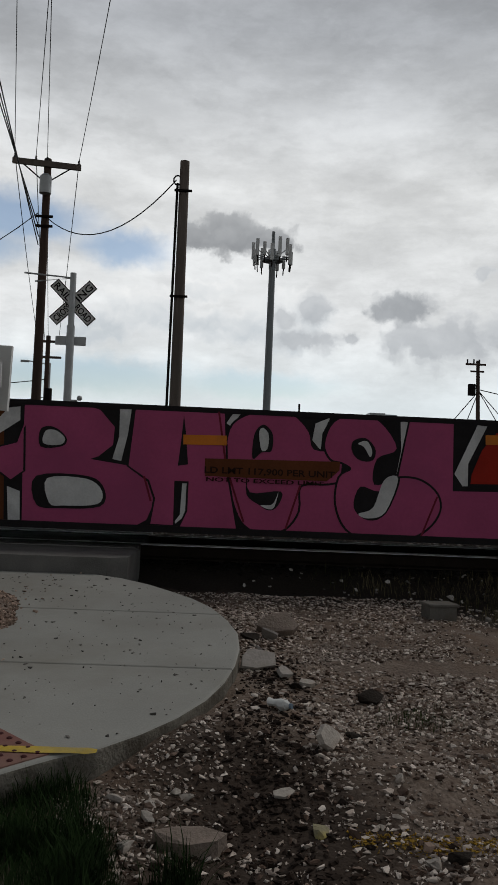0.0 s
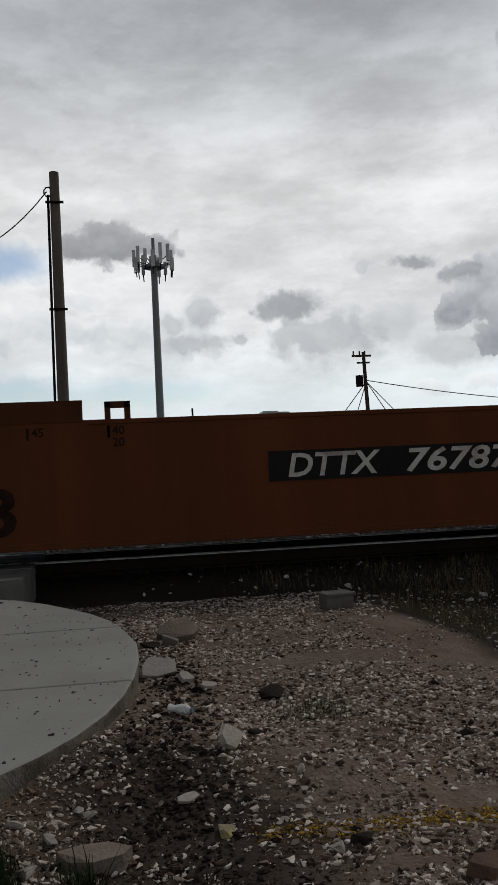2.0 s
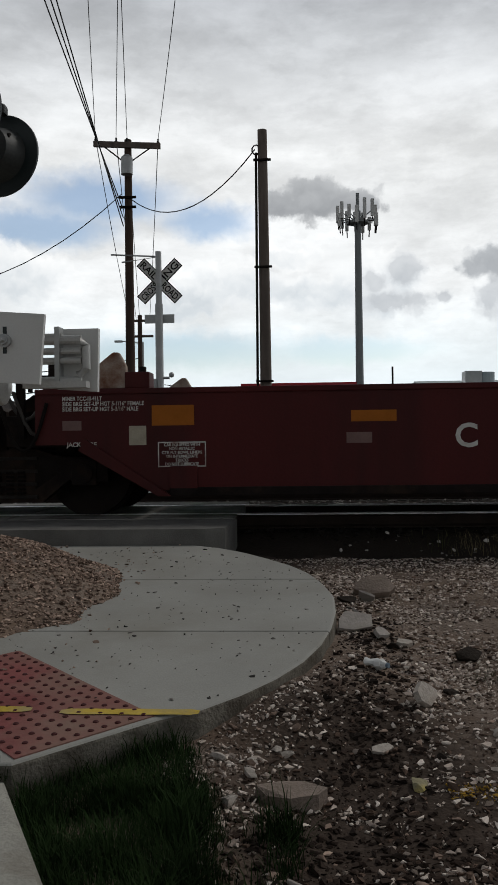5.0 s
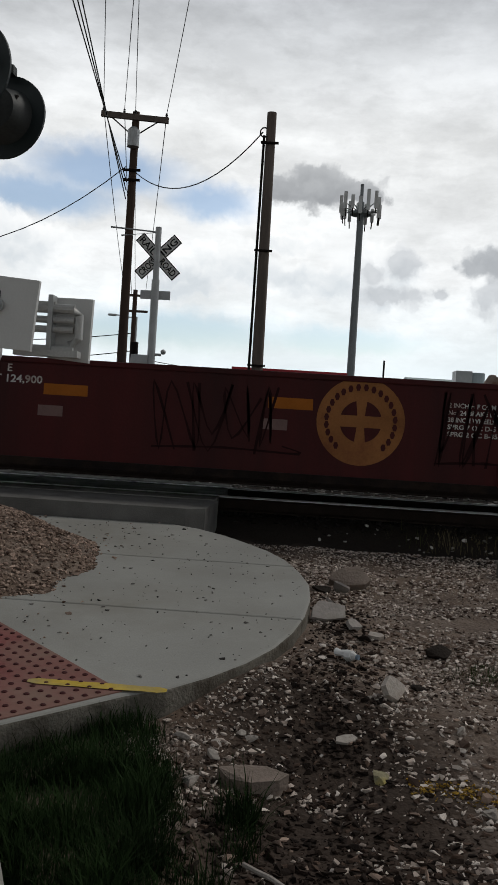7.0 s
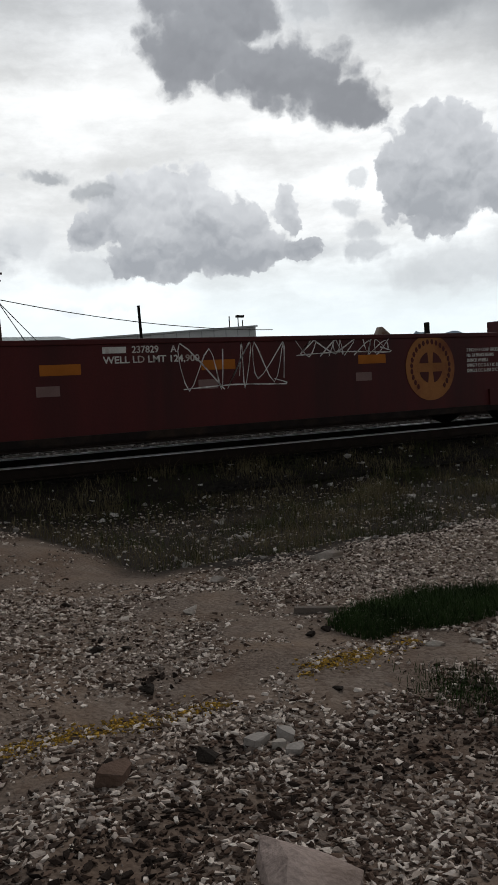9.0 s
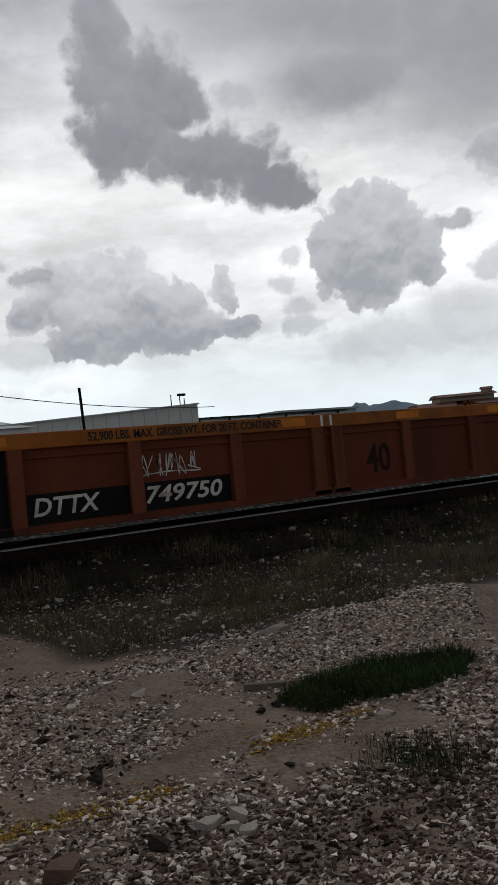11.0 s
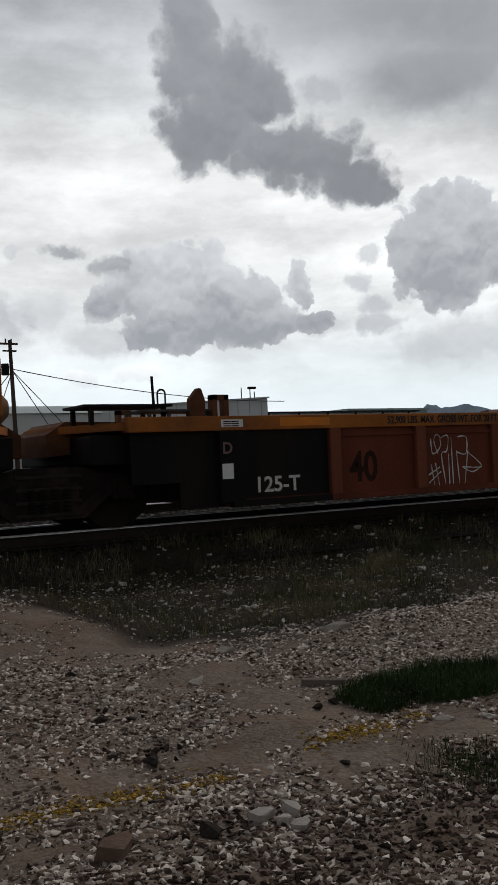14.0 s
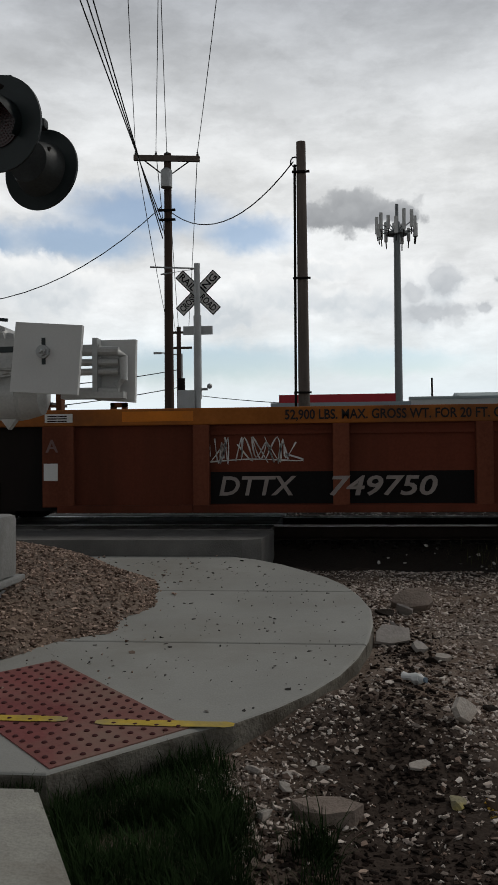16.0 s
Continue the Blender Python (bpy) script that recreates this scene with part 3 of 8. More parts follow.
def ground_z(x, y):
    """Height of the bare ground: it rises from the camera to the track bed; rail tops are at 0."""
    if y > 8.8:
        z = -0.4 + 0.2 * smooth(8.9, 9.75, y)
        z -= 0.12 * smooth(12.4, 13.6, y) + 0.1 * smooth(17.0, 20.0, y)
    else:
        z = max(-0.4 - (8.8 - y) * 0.05, -0.82)
    if -4.0 < y < 9.5 and abs(x) < 14:
        near = smooth(14, 9, abs(x))
        z += near * 0.05 * noise.noise((x * 0.6, y * 0.6, 0.3)) + near * 0.025 * noise.noise((x * 2.1, y * 2.1, 1.7))
        z += near * 0.012 * noise.noise((x * 4.5, y * 4.5, 4.0))
        z -= 0.13 * smooth(2.0, 3.4, x + 0.7 * noise.noise((x * 0.8, y * 0.8, 6.0))) * smooth(5.4, 6.4, y + 0.5 * noise.noise((x * 1.1, y * 1.1, 9.0))) * smooth(9.3, 8.4, y)   # the grassy ditch beside the track
        z += 0.07 * math.exp(-((x - 1.9) ** 2 / 0.8 + (y - 7.6) ** 2 / 0.9))       # low hump beside the box
        z += 0.09 * math.exp(-((x - 5.2) ** 2 / 1.2 + (y - 5.2) ** 2 / 0.25))      # gravel bank
        if 3.6 < y < 8.6:   # earth banked against the path
            z += 0.115 * smooth(0.9, 0.15, x) * smooth(3.7, 4.6, y) * smooth(8.5, 7.2, y)
        z += 0.06 * math.exp(-((x - 0.9) ** 2 / 0.10 + (y - 4.15) ** 2 / 0.05)) + 0.05 * math.exp(-((x - 2.0) ** 2 / 0.06 + (y - 6.9) ** 2 / 0.08))   # clay heaps
        z -= 0.10 * math.exp(-((x - 0.2) ** 2 / 0.2 + (y - 3.4) ** 2 / 0.5))
    return z


def axis_steps(*spans):
    out = []
    for a, b, s in spans:
        n = max(1, round((b - a) / s))
        out += [a + (b - a) * i / n for i in range(n)]
    return out + [spans[-1][1]]


def sheet(bm, xs, ys, zf):
    rows = [[bm.verts.new((x, y, zf(x, y))) for x in xs] for y in ys]
    for a, b in zip(rows[:-1], rows[1:]):
        for i in range(len(xs) - 1):
            bm.faces.new((a[i], a[i + 1], b[i + 1], b[i]))
    return bm


gx = axis_steps((-3000, -200, 400), (-200, -20, 30), (-20, -4, 1.0), (-4, 8, 0.06), (8, 14, 0.3), (14, 40, 2), (40, 200, 20), (200, 3000, 400))
gy = axis_steps((-400, -40, 60), (-40, -2, 4), (-2, 1.6, 0.4), (1.6, 9.9, 0.06), (9.9, 21, 0.4), (21, 60, 5), (60, 400, 40), (400, 4000, 400))
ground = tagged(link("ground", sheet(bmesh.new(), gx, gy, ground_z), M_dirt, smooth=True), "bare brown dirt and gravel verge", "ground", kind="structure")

# ---- track ----
YC, GAUGE = 10.72, 1.435
ballast = bmesh.new()
prism(ballast, [(8.95, -0.42), (9.75, -0.19), (11.75, -0.19), (12.6, -0.45)], "x", -70, 110)
tagged(link("ballast_bed", ballast, M_ballast), "dark crushed stone ballast bed under the rails", "ballast", kind="structure")
tr2 = bmesh.new()
prism(tr2, [(14.0, -0.5), (14.8, -0.19), (16.9, -0.19), (17.7, -0.5)], "x", -70, 110)
tagged(link("ballast_bed_far", tr2, M_ballast), "dark ballast bed of the second track", "ballast", kind="structure")


def rail_thing(y):
    t = thing("rail", "worn steel rail with a bright polished head", "rail", "rails of the two tracks", at=(0, y, 0))
    bm = bmesh.new()
    prism(bm, [(-0.07, -0.17), (0.07, -0.17), (0.07, -0.155), (0.015, -0.135), (0.012, -0.045), (0.036, -0.03), (0.036, -0.016), (-0.036, -0.016), (-0.036, -0.03), (-0.012, -0.045), (-0.015, -0.135), (-0.07, -0.155)], "x", -70, 110)
    part("rail_web", bm, M_rail, t)
    bm = prism(bmesh.new(), [(-0.0365, -0.021), (-0.0365, -0.014), (-0.027, -0.003), (-0.01, 0.0), (0.01, 0.0), (0.027, -0.003), (0.0365, -0.014), (0.0365, -0.021)], "x", -70, 110)
    part("rail_head", bm, M_railtop, t, "bright polished running surface")
    return t


for ry in (YC - 0.72, YC + 0.72, 15.1, 16.54):
    rail_thing(ry)
tie0 = tagged(link("railroad_tie", B(-0.11, 0.11, -0.98, 1.2, -0.16, 0.0, bevel=0.012), M_tie), "dark weathered wooden railroad tie", "railroad tie", "ties under the rails")
tie0.matrix_world = pose(-14.0, YC, -0.205)
for i in range(1, 60):
    x = -14.0 + i * 0.55 + random.uniform(-0.03, 0.03)
    copy_thing(tie0, pose(x, YC + random.uniform(-0.04, 0.04), -0.205 + random.uniform(-0.01, 0.01)))

# crossing surface: slabs between and beside the rails
crossing = thing("crossing_surface", "grey concrete crossing panels laid between the rails", "crossing", kind="structure")
for k in range(4):
    x1 = -0.78 - k * 2.45
    for y0, y1 in ((10.08, 10.68), (10.72, 11.36), (9.35, 9.92), (11.52, 12.1)):
        part("panel", B(x1 - 2.42, x1, y0, y1, -0.12, -0.004, bevel=0.012), M_panel, crossing)
ap = bmesh.new()
prism(ap, [(-0.95, 8.2), (-0.78, 8.32), (-0.74, 9.33), (-30, 9.33), (-30, 8.2)], "z", -0.42, -0.012)
part("apron", ap, mat("asphalt_apron", (0.15, 0.146, 0.138), 0.9, var=0.25, scale=3, fine=80, bump=0.3), crossing, "dark asphalt apron with a raised front edge")

# ---- concrete path with its rounded end ----
rim = [(-0.70, 3.97), (-0.53, 4.085), (-0.345, 4.295), (-0.185, 4.53), (-0.045, 4.81), (0.055, 5.12), (0.125, 5.46), (0.165, 5.84), (0.165, 6.25), (0.10, 6.62), (-0.01, 7.0), (-0.16, 7.3), (-0.338, 7.55), (-0.55, 7.82), (-0.80, 8.05), (-1.05, 8.19)]
outline = rim + [(-7.0, 8.19), (-7.0, 3.49), (-1.21, 3.49)]
path = thing("concrete_path", "pale concrete path with a rounded raised edge and scattered grit", "path", kind="structure")


def slab(outline, y_lo, y_hi, name):
    """The part of the path between two joints, with a bevelled upper edge."""
    pts = []
    n = len(outline)
    for i in range(n):
        (ax, ay), (bx, by) = outline[i], outline[(i + 1) % n]
        if y_lo <= ay <= y_hi:
            pts.append((ax, ay))
        for lim in (y_lo, y_hi) if ay < by else (y_hi, y_lo):
            if (ay - lim) * (by - lim) < 0:
                t = (lim - ay) / (by - ay)
                pts.append((ax + (bx - ax) * t, lim))
    bm = bmesh.new()
    top = [bm.verts.new((x, y, pad_z(y))) for x, y in pts]
    f = bm.faces.new(top)
    if f.normal.z < 0:
        f.normal_flip()
    r = bmesh.ops.extrude_face_region(bm, geom=[f])
    low = [v for v in r["geom"] if isinstance(v, bmesh.types.BMVert)]
    for v in low:
        v.co.z -= 0.30
    bmesh.ops.recalc_face_normals(bm, faces=bm.faces)
    edges = [e for e in bm.edges if all(abs(v.co.z - pad_z(v.co.y)) < 1e-4 for v in e.verts)]
    bmesh.ops.bevel(bm, geom=edges, offset=0.018, segments=3, affect="EDGES", profile=0.5)
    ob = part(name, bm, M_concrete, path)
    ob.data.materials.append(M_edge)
    # faces that don't point up take the darker, brown-blotched concrete
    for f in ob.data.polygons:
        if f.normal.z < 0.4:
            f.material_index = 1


for lo, hi in ((3.4, 5.37), (5.378, 6.77), (6.778, 8.3)):
    slab(outline, lo, hi, "slab")

sw = thing("sidewalk_slab", "worn grey sidewalk slab with a broken corner", "sidewalk", kind="structure")
bm = bmesh.new()
prism(bm, [(-1.20, 3.37), (-0.80, 2.55), (-0.25, 1.2), (-7.0, 1.2), (-7.0, 3.30), (-2.2, 3.34)], "z", -0.80, -0.52)
bmesh.ops.bevel(bm, geom=[e for e in bm.edges if all(v.co.z > -0.6 for v in e.verts)], offset=0.02, segments=2, affect="EDGES")
part("slab", bm, M_oldcon, sw)

# tactile warning strip: red paver with rows of domes
tact = thing("tactile_paver", "worn red tactile paver with rows of dark domes", "tactile paving")
A0, U, V = Vector((-0.72, 4.0)), Vector((-0.93, 0.96)), Vector((-0.49, -0.47))


def on_tact(u, v):
    p = A0 + U * u + V * v
    return p.x, p.y


bm = bmesh.new()
top = [bm.verts.new((*on_tact(u, v), pad_z(on_tact(u, v)[1]) + 0.006)) for u, v in ((0, 0), (1, 0), (1, 1), (0, 1))]
bot = [bm.verts.new(v.co - Vector((0, 0, 0.03))) for v in top]
bm.faces.new(top)
for i in range(4):
    bm.faces.new((top[i], bot[i], bot[(i + 1) % 4], top[(i + 1) % 4]))
bmesh.ops.recalc_face_normals(bm, faces=bm.faces)
part("paver", bm, M_tact, tact)
dome = bmesh.new()
bmesh.ops.create_uvsphere(dome, u_segments=8, v_segments=5, radius=1.0, matrix=Matrix.Diagonal((0.0145, 0.0145, 0.008, 1)))
d0 = part("dome", dome, M_dome, tact, smooth=True)
n_u, n_v = 18, 10
for i in range(n_u):
    for j in range(n_v):
        x, y = on_tact((i + 0.5) / n_u, (j + 0.5) / n_v)
        o = d0 if i == j == 0 else d0.copy()
        if o is not d0:
            scene.collection.objects.link(o)
        o.location = (x, y, pad_z(y) + 0.006)

# the yellow line across it
yl = thing("yellow_line", "worn yellow paint line across the path and the pavers", "painted line")
for name, x0, x1, y0 in (("stripe", -1.16, -0.52, 4.03), ("stripe", -1.95, -1.3, 4.055), ("stripe", -4.2, -1.99, 4.02)):
    bm = bmesh.new()
    vs, n = [], 16
    for i in range(n + 1):
        x = x0 + (x1 - x0) * i / n
        w = 0.035 * (1 + 0.25 * noise.noise((x * 7, 3, 1)))
        if i in (0, n):
            w *= 0.5
        vs.append([bm.verts.new((x, y, pad_z(y) + 0.0105)) for y in (y0 - w, y0 + w)])
    for a, b in zip(vs[:-1], vs[1:]):
        bm.faces.new((a[0], b[0], b[1], a[1]))
    part(name, bm, M_yellow, yl)

# gravel mound round the signal's foot
def mound_z(x, y):
    r = math.hypot((x + 3.0) / 1.62, (y - 6.35) / 1.72)
    r = max(0.0, r + 0.10 * noise.noise((x * 1.8, y * 1.8, 9.0)))
    return pad_z(y) - 0.02 + 0.40 * max(0.0, 1 - r ** 2.2) if r < 1.05 else pad_z(y) - 0.05


mb = sheet(bmesh.new(), axis_steps((-5.6, -1.1, 0.07)), axis_steps((4.3, 8.25, 0.07)), lambda x, y: mound_z(x, y) + 0.012 * noise.noise((x * 14, y * 14, 0)))
mound = tagged(link("gravel_mound", mb, M_dirt, smooth=True), "mound of reddish gravel round the foot of the signal", "gravel", kind="stuff")


# ---- stones, as stuff and as single rocks ----
def stone_shapes(n, seed, corners=8):
    """Broken angular stones with flat faces."""
    rnd = random.Random(seed)
    out = []
    for _ in range(n):
        b = bmesh.new()
        k = Vector((rnd.uniform(1.0, 1.7), rnd.uniform(0.6, 1.0), rnd.uniform(0.45, 0.8)))
        for _c in range(corners):
            d = Vector((rnd.gauss(0, 1), rnd.gauss(0, 1), rnd.gauss(0, 1))).normalized() * rnd.uniform(0.85, 1.1)
            b.verts.new((d.x * k.x, d.y * k.y, d.z * k.z))
        bmesh.ops.convex_hull(b, input=list(b.verts))
        loose = [v for v in b.verts if not v.link_faces]
        bmesh.ops.delete(b, geom=loose, context="VERTS")
        b.verts.index_update()
        out.append((np.array([v.co[:] for v in b.verts]), [[v.index for v in f.verts] for f in b.faces]))
        b.free()
    return out


SHAPES = stone_shapes(36, 5)


def scatter(name, places, material, label, category):
    """Many small stones joined in one mesh: rows of x, y, z, size."""
    rnd = np.random.RandomState(len(places))
    vs, fs, base = [], [], 0
    for x, y, z, s in places:
        sv, sf = SHAPES[rnd.randint(len(SHAPES))]
        a, b = rnd.uniform(0, 6.28), rnd.uniform(-0.5, 0.5)
        ca, sa, cb, sb = math.cos(a), math.sin(a), math.cos(b), math.sin(b)
        m = np.array([[ca, -sa, 0], [sa, ca, 0], [0, 0, 1]]) @ np.array([[1, 0, 0], [0, cb, -sb], [0, sb, cb]])
        vs.append(sv @ m.T * s + (x, y, z))
        fs += [[i + base for i in f] for f in sf]
        base += len(sv)
    me = bpy.data.meshes.new(name)
    me.from_pydata(np.concatenate(vs).tolist(), [], fs)
    me.materials.append(material)
    ob = new(name, me)
    return tagged(ob, label, category, kind="stuff")


def island_mat(name, dark, light, rough=0.9):
    m = mat(name, light, rough, var=0.2, scale=20, fine=120, bump=0.25)
    nt = m.node_tree
    geo = nt.nodes.new("ShaderNodeNewGeometry")
    ramp = nt.nodes.new("ShaderNodeValToRGB")
    nt.links.new(geo.outputs["Random Per Island"], ramp.inputs[0])
    ramp.color_ramp.elements[0].color, ramp.color_ramp.elements[1].color = (*dark, 1), (*light, 1)
    mul = nt.nodes.new("ShaderNodeMix")
    mul.data_type, mul.blend_type = "RGBA", "OVERLAY"
    mul.inputs[0].default_value = 0.35
    old = nt.nodes["Principled BSDF"].inputs["Base Color"].links[0].from_socket
    nt.links.new(ramp.outputs[0], mul.inputs[6])
    nt.links.new(old, mul.inputs[7])
    nt.links.new(mul.outputs[2], nt.nodes["Principled BSDF"].inputs["Base Color"])
    return m


M_gravel = island_mat("gravel_mixed", (0.125, 0.103, 0.088), (0.74, 0.66, 0.60))
M_browngr = island_mat("gravel_brown", (0.045, 0.032, 0.026), (0.19, 0.135, 0.105))
M_clod = island_mat("dark_clod", (0.022, 0.016, 0.013), (0.07, 0.05, 0.04))
M_pea = island_mat("pea_gravel", (0.075, 0.052, 0.042), (0.50, 0.40, 0.335))
M_bal = island_mat("ballast_stone", (0.025, 0.022, 0.02), (0.34, 0.32, 0.30))
M_shadeballast = island_mat("shaded_ballast_stone", (0.012, 0.010, 0.009), (0.05, 0.044, 0.04))
M_ditch = island_mat("ditch_stone", (0.12, 0.11, 0.10), (0.62, 0.59, 0.56))
M_rock = mat("pale_rock", (0.40, 0.36, 0.32), 0.9, var=0.25, scale=6, fine=50, bump=0.4, dirt=(0.27, 0.22, 0.18))


def inside(pts, x, y):
    c = False
    for i in range(len(pts)):
        (ax, ay), (bx, by) = pts[i], pts[i - 1]
        if (ay > y) != (by > y) and x < (bx - ax) * (y - ay) / (by - ay) + ax:
            c = not c
    return c


rnd = random.Random(11)
# bare trodden soil, and verge hollows where dark stones also stand for shade: x, y and half sizes
BARE = ((-0.25, 2.9, 0.35, 0.5), (2.75, 3.3, 0.55, 0.28), (3.15, 3.4, 0.4, 0.2), (2.3, 3.78, 0.5, 0.14), (3.7, 5.15, 0.55, 0.3), (2.55, 5.0, 0.7, 0.2), (2.6, 6.4, 0.5, 0.7), (2.1, 7.2, 0.8, 0.7), (0.88, 4.4, 0.3, 0.2), (1.09, 3.3, 0.25, 0.1), (0.12, 3.35, 0.2, 0.2), (1.4, 6.2, 0.6, 0.3))
DARK = ((0.25, 2.75, 0.55, 0.5), (0.95, 2.55, 0.5, 0.3), (0.2, 3.95, 0.3, 0.5), (0.36, 4.9, 0.16, 0.7), (0.42, 5.9, 0.2, 0.6), (0.0, 3.2, 0.45, 0.55), (0.97, 5.6, 0.16, 0.07), (0.52, 3.35, 0.32, 0.25), (0.27, 4.1, 0.22, 0.5), (0.15, 4.6, 0.15, 0.4), (1.9, 4.6, 0.12, 0.1), (1.87, 3.97, 0.14, 0.1), (1.35, 3.2, 0.12, 0.1), (1.75, 3.1, 0.2, 0.14), (0.1, 2.9, 0.4, 0.4), (2.4, 2.65, 0.6, 0.25), (3.0, 2.9, 0.3, 0.2), (0.3, 5.6, 0.12, 0.5), (1.4, 2.7, 0.3, 0.2))


def spot(table, x, y):
    return max(math.exp(-(((x - a) / c) ** 2 + ((y - b) / d) ** 2)) for a, b, c, d in table)


def on_verge(x, y):
    return not (inside(outline, x - 0.02, y) or abs(x) > 1.0 + y * 0.95 or (x < -0.2 - (y - 2) * 0.25 and y < 4.2))


pale, brown, clods = [], [], []
for _ in range(250000):
    x, y = rnd.uniform(-0.8, 7.3), 1.9 + 7.0 * rnd.random() ** 1.15
    if not on_verge(x, y) or (y > 8.9 - 3.2 * smooth(1.9, 3.2, x) and rnd.random() < 0.85):
        continue
    dens = 0.78 + 0.8 * noise.noise((x * 0.9, y * 0.9, 7.0)) + 0.8 * noise.noise((x * 3.1, y * 3.1, 2.0)) + 0.35 * noise.noise((x * 8, y * 8, 5.0))
    dens += 0.5 * math.exp(-((x - 5.2) ** 2 / 1.6 + (y - 5.3) ** 2 / 0.35)) - 1.0 * spot(BARE, x, y) + 0.08 * smooth(4.0, 2.8, y)
    if dens < rnd.uniform(0, 1.0):
        continue
    s = min(0.0067 * math.exp(rnd.gauss(0.1, 0.6)) * (1.0 + 0.45 * smooth(4.2, 2.8, y)), 0.02)
    dark = spot(DARK, x, y)
    if rnd.random() < 0.82 * dark:
        continue
    row = (x, y, ground_z(x, y) + s * 0.15, s)
    if rnd.random() < 0.30 + 0.34 * dark + 0.15 * smooth(3.4, 2.8, y):
        brown.append(row)
    else:
        pale.append(row)
for a, b, c, d in DARK:
    for _ in range(int(280 * c * d / 0.1)):
        x, y = rnd.gauss(a, c * 0.6), rnd.gauss(b, d * 0.6)
        if on_verge(x, y):
            s = 0.005 + 0.022 * rnd.random() ** 3
            clods.append((x, y, ground_z(x, y) + s * 0.2, s))
scatter("loose_gravel", pale[:105000], M_gravel, "loose pale grey gravel on the brown dirt", "gravel")
scatter("brown_gravel", brown[:40000], M_browngr, "small brown stones mixed in the gravel", "gravel")
scatter("dark_clods", clods, M_clod, "dark clods of earth and cinder in the hollows", "earth")
pl = []
for _ in range(30000):
    x, y = rnd.uniform(-5.4, -1.15), rnd.uniform(4.4, 8.2)
    z = mound_z(x, y)
    if z < pad_z(y) - 0.005 and rnd.random() > 0.012:
        continue
    if x < -4.2 and rnd.random() < 0.6:
        continue
    s = 0.008 + 0.013 * rnd.random() ** 1.8
    pl.append((x, y, max(z, pad_z(y)) + s * 0.3, s))
scatter("mound_gravel", pl, M_pea, "reddish brown pea gravel heaped round the signal", "gravel")
pl = []
for _ in range(14000):
    x = rnd.uniform(-9, 22) if rnd.random() < 0.85 else rnd.uniform(-25, 45)
    y = rnd.choice((rnd.uniform(9.0, 9.95), rnd.uniform(10.1, 11.4), rnd.uniform(11.5, 12.4), rnd.uniform(14.2, 17.3)))
    if x < -0.75 and y < 13:
        continue
    z = -0.40 + 0.22 * smooth(9.0, 9.75, y) - 0.2 * smooth(11.8, 12.5, y) if y < 13 else -0.18
    pl.append((x, y, z, rnd.uniform(0.02, 0.042)))
# one set of stones: lighter beyond the rail, shade-dark colour in front of it
scatter("ballast_stones", [p for p in pl if p[1] > 9.97], M_bal, "dark grey crushed ballast stones", "ballast")
scatter("shaded_ballast", [p for p in pl if p[1] <= 9.97], M_shadeballast, "ballast stones beside the rail in a shade-darkened colour", "ballast")
pl = []
for _ in range(900):
    x, y = rnd.uniform(-3.4, 0.1), rnd.uniform(4.2, 8.1)
    if inside(rim + [(-5, 8), (-5, 4)], x, y) and mound_z(x, y) < pad_z(y):
        pl.append((x, y, pad_z(y) + 0.003, 0.004 + 0.011 * rnd.random() ** 3))
scatter("grit", pl, M_bal, "dark grit and crumbs scattered on the concrete", "grit")
pl = []
for _ in range(1100):
    x, y = rnd.uniform(0.3, 16), rnd.uniform(5.7, 9.7)
    if y < 8.9 - 3.2 * smooth(1.9, 3.2, x):
        continue
    pl.append((x, y, ground_z(x, y) + 0.012, 0.014 + 0.034 * rnd.random() ** 3))
scatter("ditch_stones", pl, M_ditch, "white and grey stones strewn in the ditch", "gravel")


def rock(x, y, size, label, flat=0.6, seed=0, yaw=0, squash=1.0, material=None):
    b = bmesh.new()
    bmesh.ops.create_icosphere(b, subdivisions=2, radius=1.0)
    o = Vector((seed * 7.1, seed * 3.3, seed))
    for v in b.verts:
        d = 1 + 0.8 * noise.noise(v.co * 1.1 + o) + 0.12 * noise.noise(v.co * 3.5 + o)
        # flatten against a few cleavage planes
        p = v.co * d
        for k in range(5):
            nrm = Vector((math.sin(k * 2.4 + seed), math.cos(k * 1.7 + seed * 2), math.sin(k * 0.9 + seed * 1.3) + 0.3)).normalized()
            h = p.dot(nrm)
            if h > 0.5:
                p -= nrm * (h - 0.5) * 0.95
        v.co = Vector((p.x * size, p.y * size * squash, p.z * size * flat))
    ob = link("rock", b, material or M_rock)
    ob.matrix_world = pose(x, y, ground_z(x, y) + size * flat * 0.28, 0, 0, yaw)
    return tagged(ob, label, "rock", "rocks on the verge")


def shard(x, y, size, label, seed, tilt=20.0, yaw=0.0, material=None, thick=0.16):
    """A flat broken plate with sharp corners, leaning on the ground."""
    r = random.Random(seed)
    b = bmesh.new()
    for i in range(7):
        a = 6.283 * (i + r.uniform(-0.3, 0.3)) / 7
        q = size * r.uniform(0.65, 1.1)
        for z in (-thick, thick):
            k = r.uniform(0.9, 1.05)
            b.verts.new((q * 1.25 * k * math.cos(a), q * 0.8 * k * math.sin(a), z * size * r.uniform(0.7, 1.1)))
    bmesh.ops.convex_hull(b, input=list(b.verts))
    ob = link("rock", b, material or M_rock)
    ob.matrix_world = pose(x, y, ground_z(x, y) + size * (0.12 + 0.5 * math.sin(radians(tilt))), tilt, 0, yaw)
    return tagged(ob, label, "rock", "rocks on the verge")


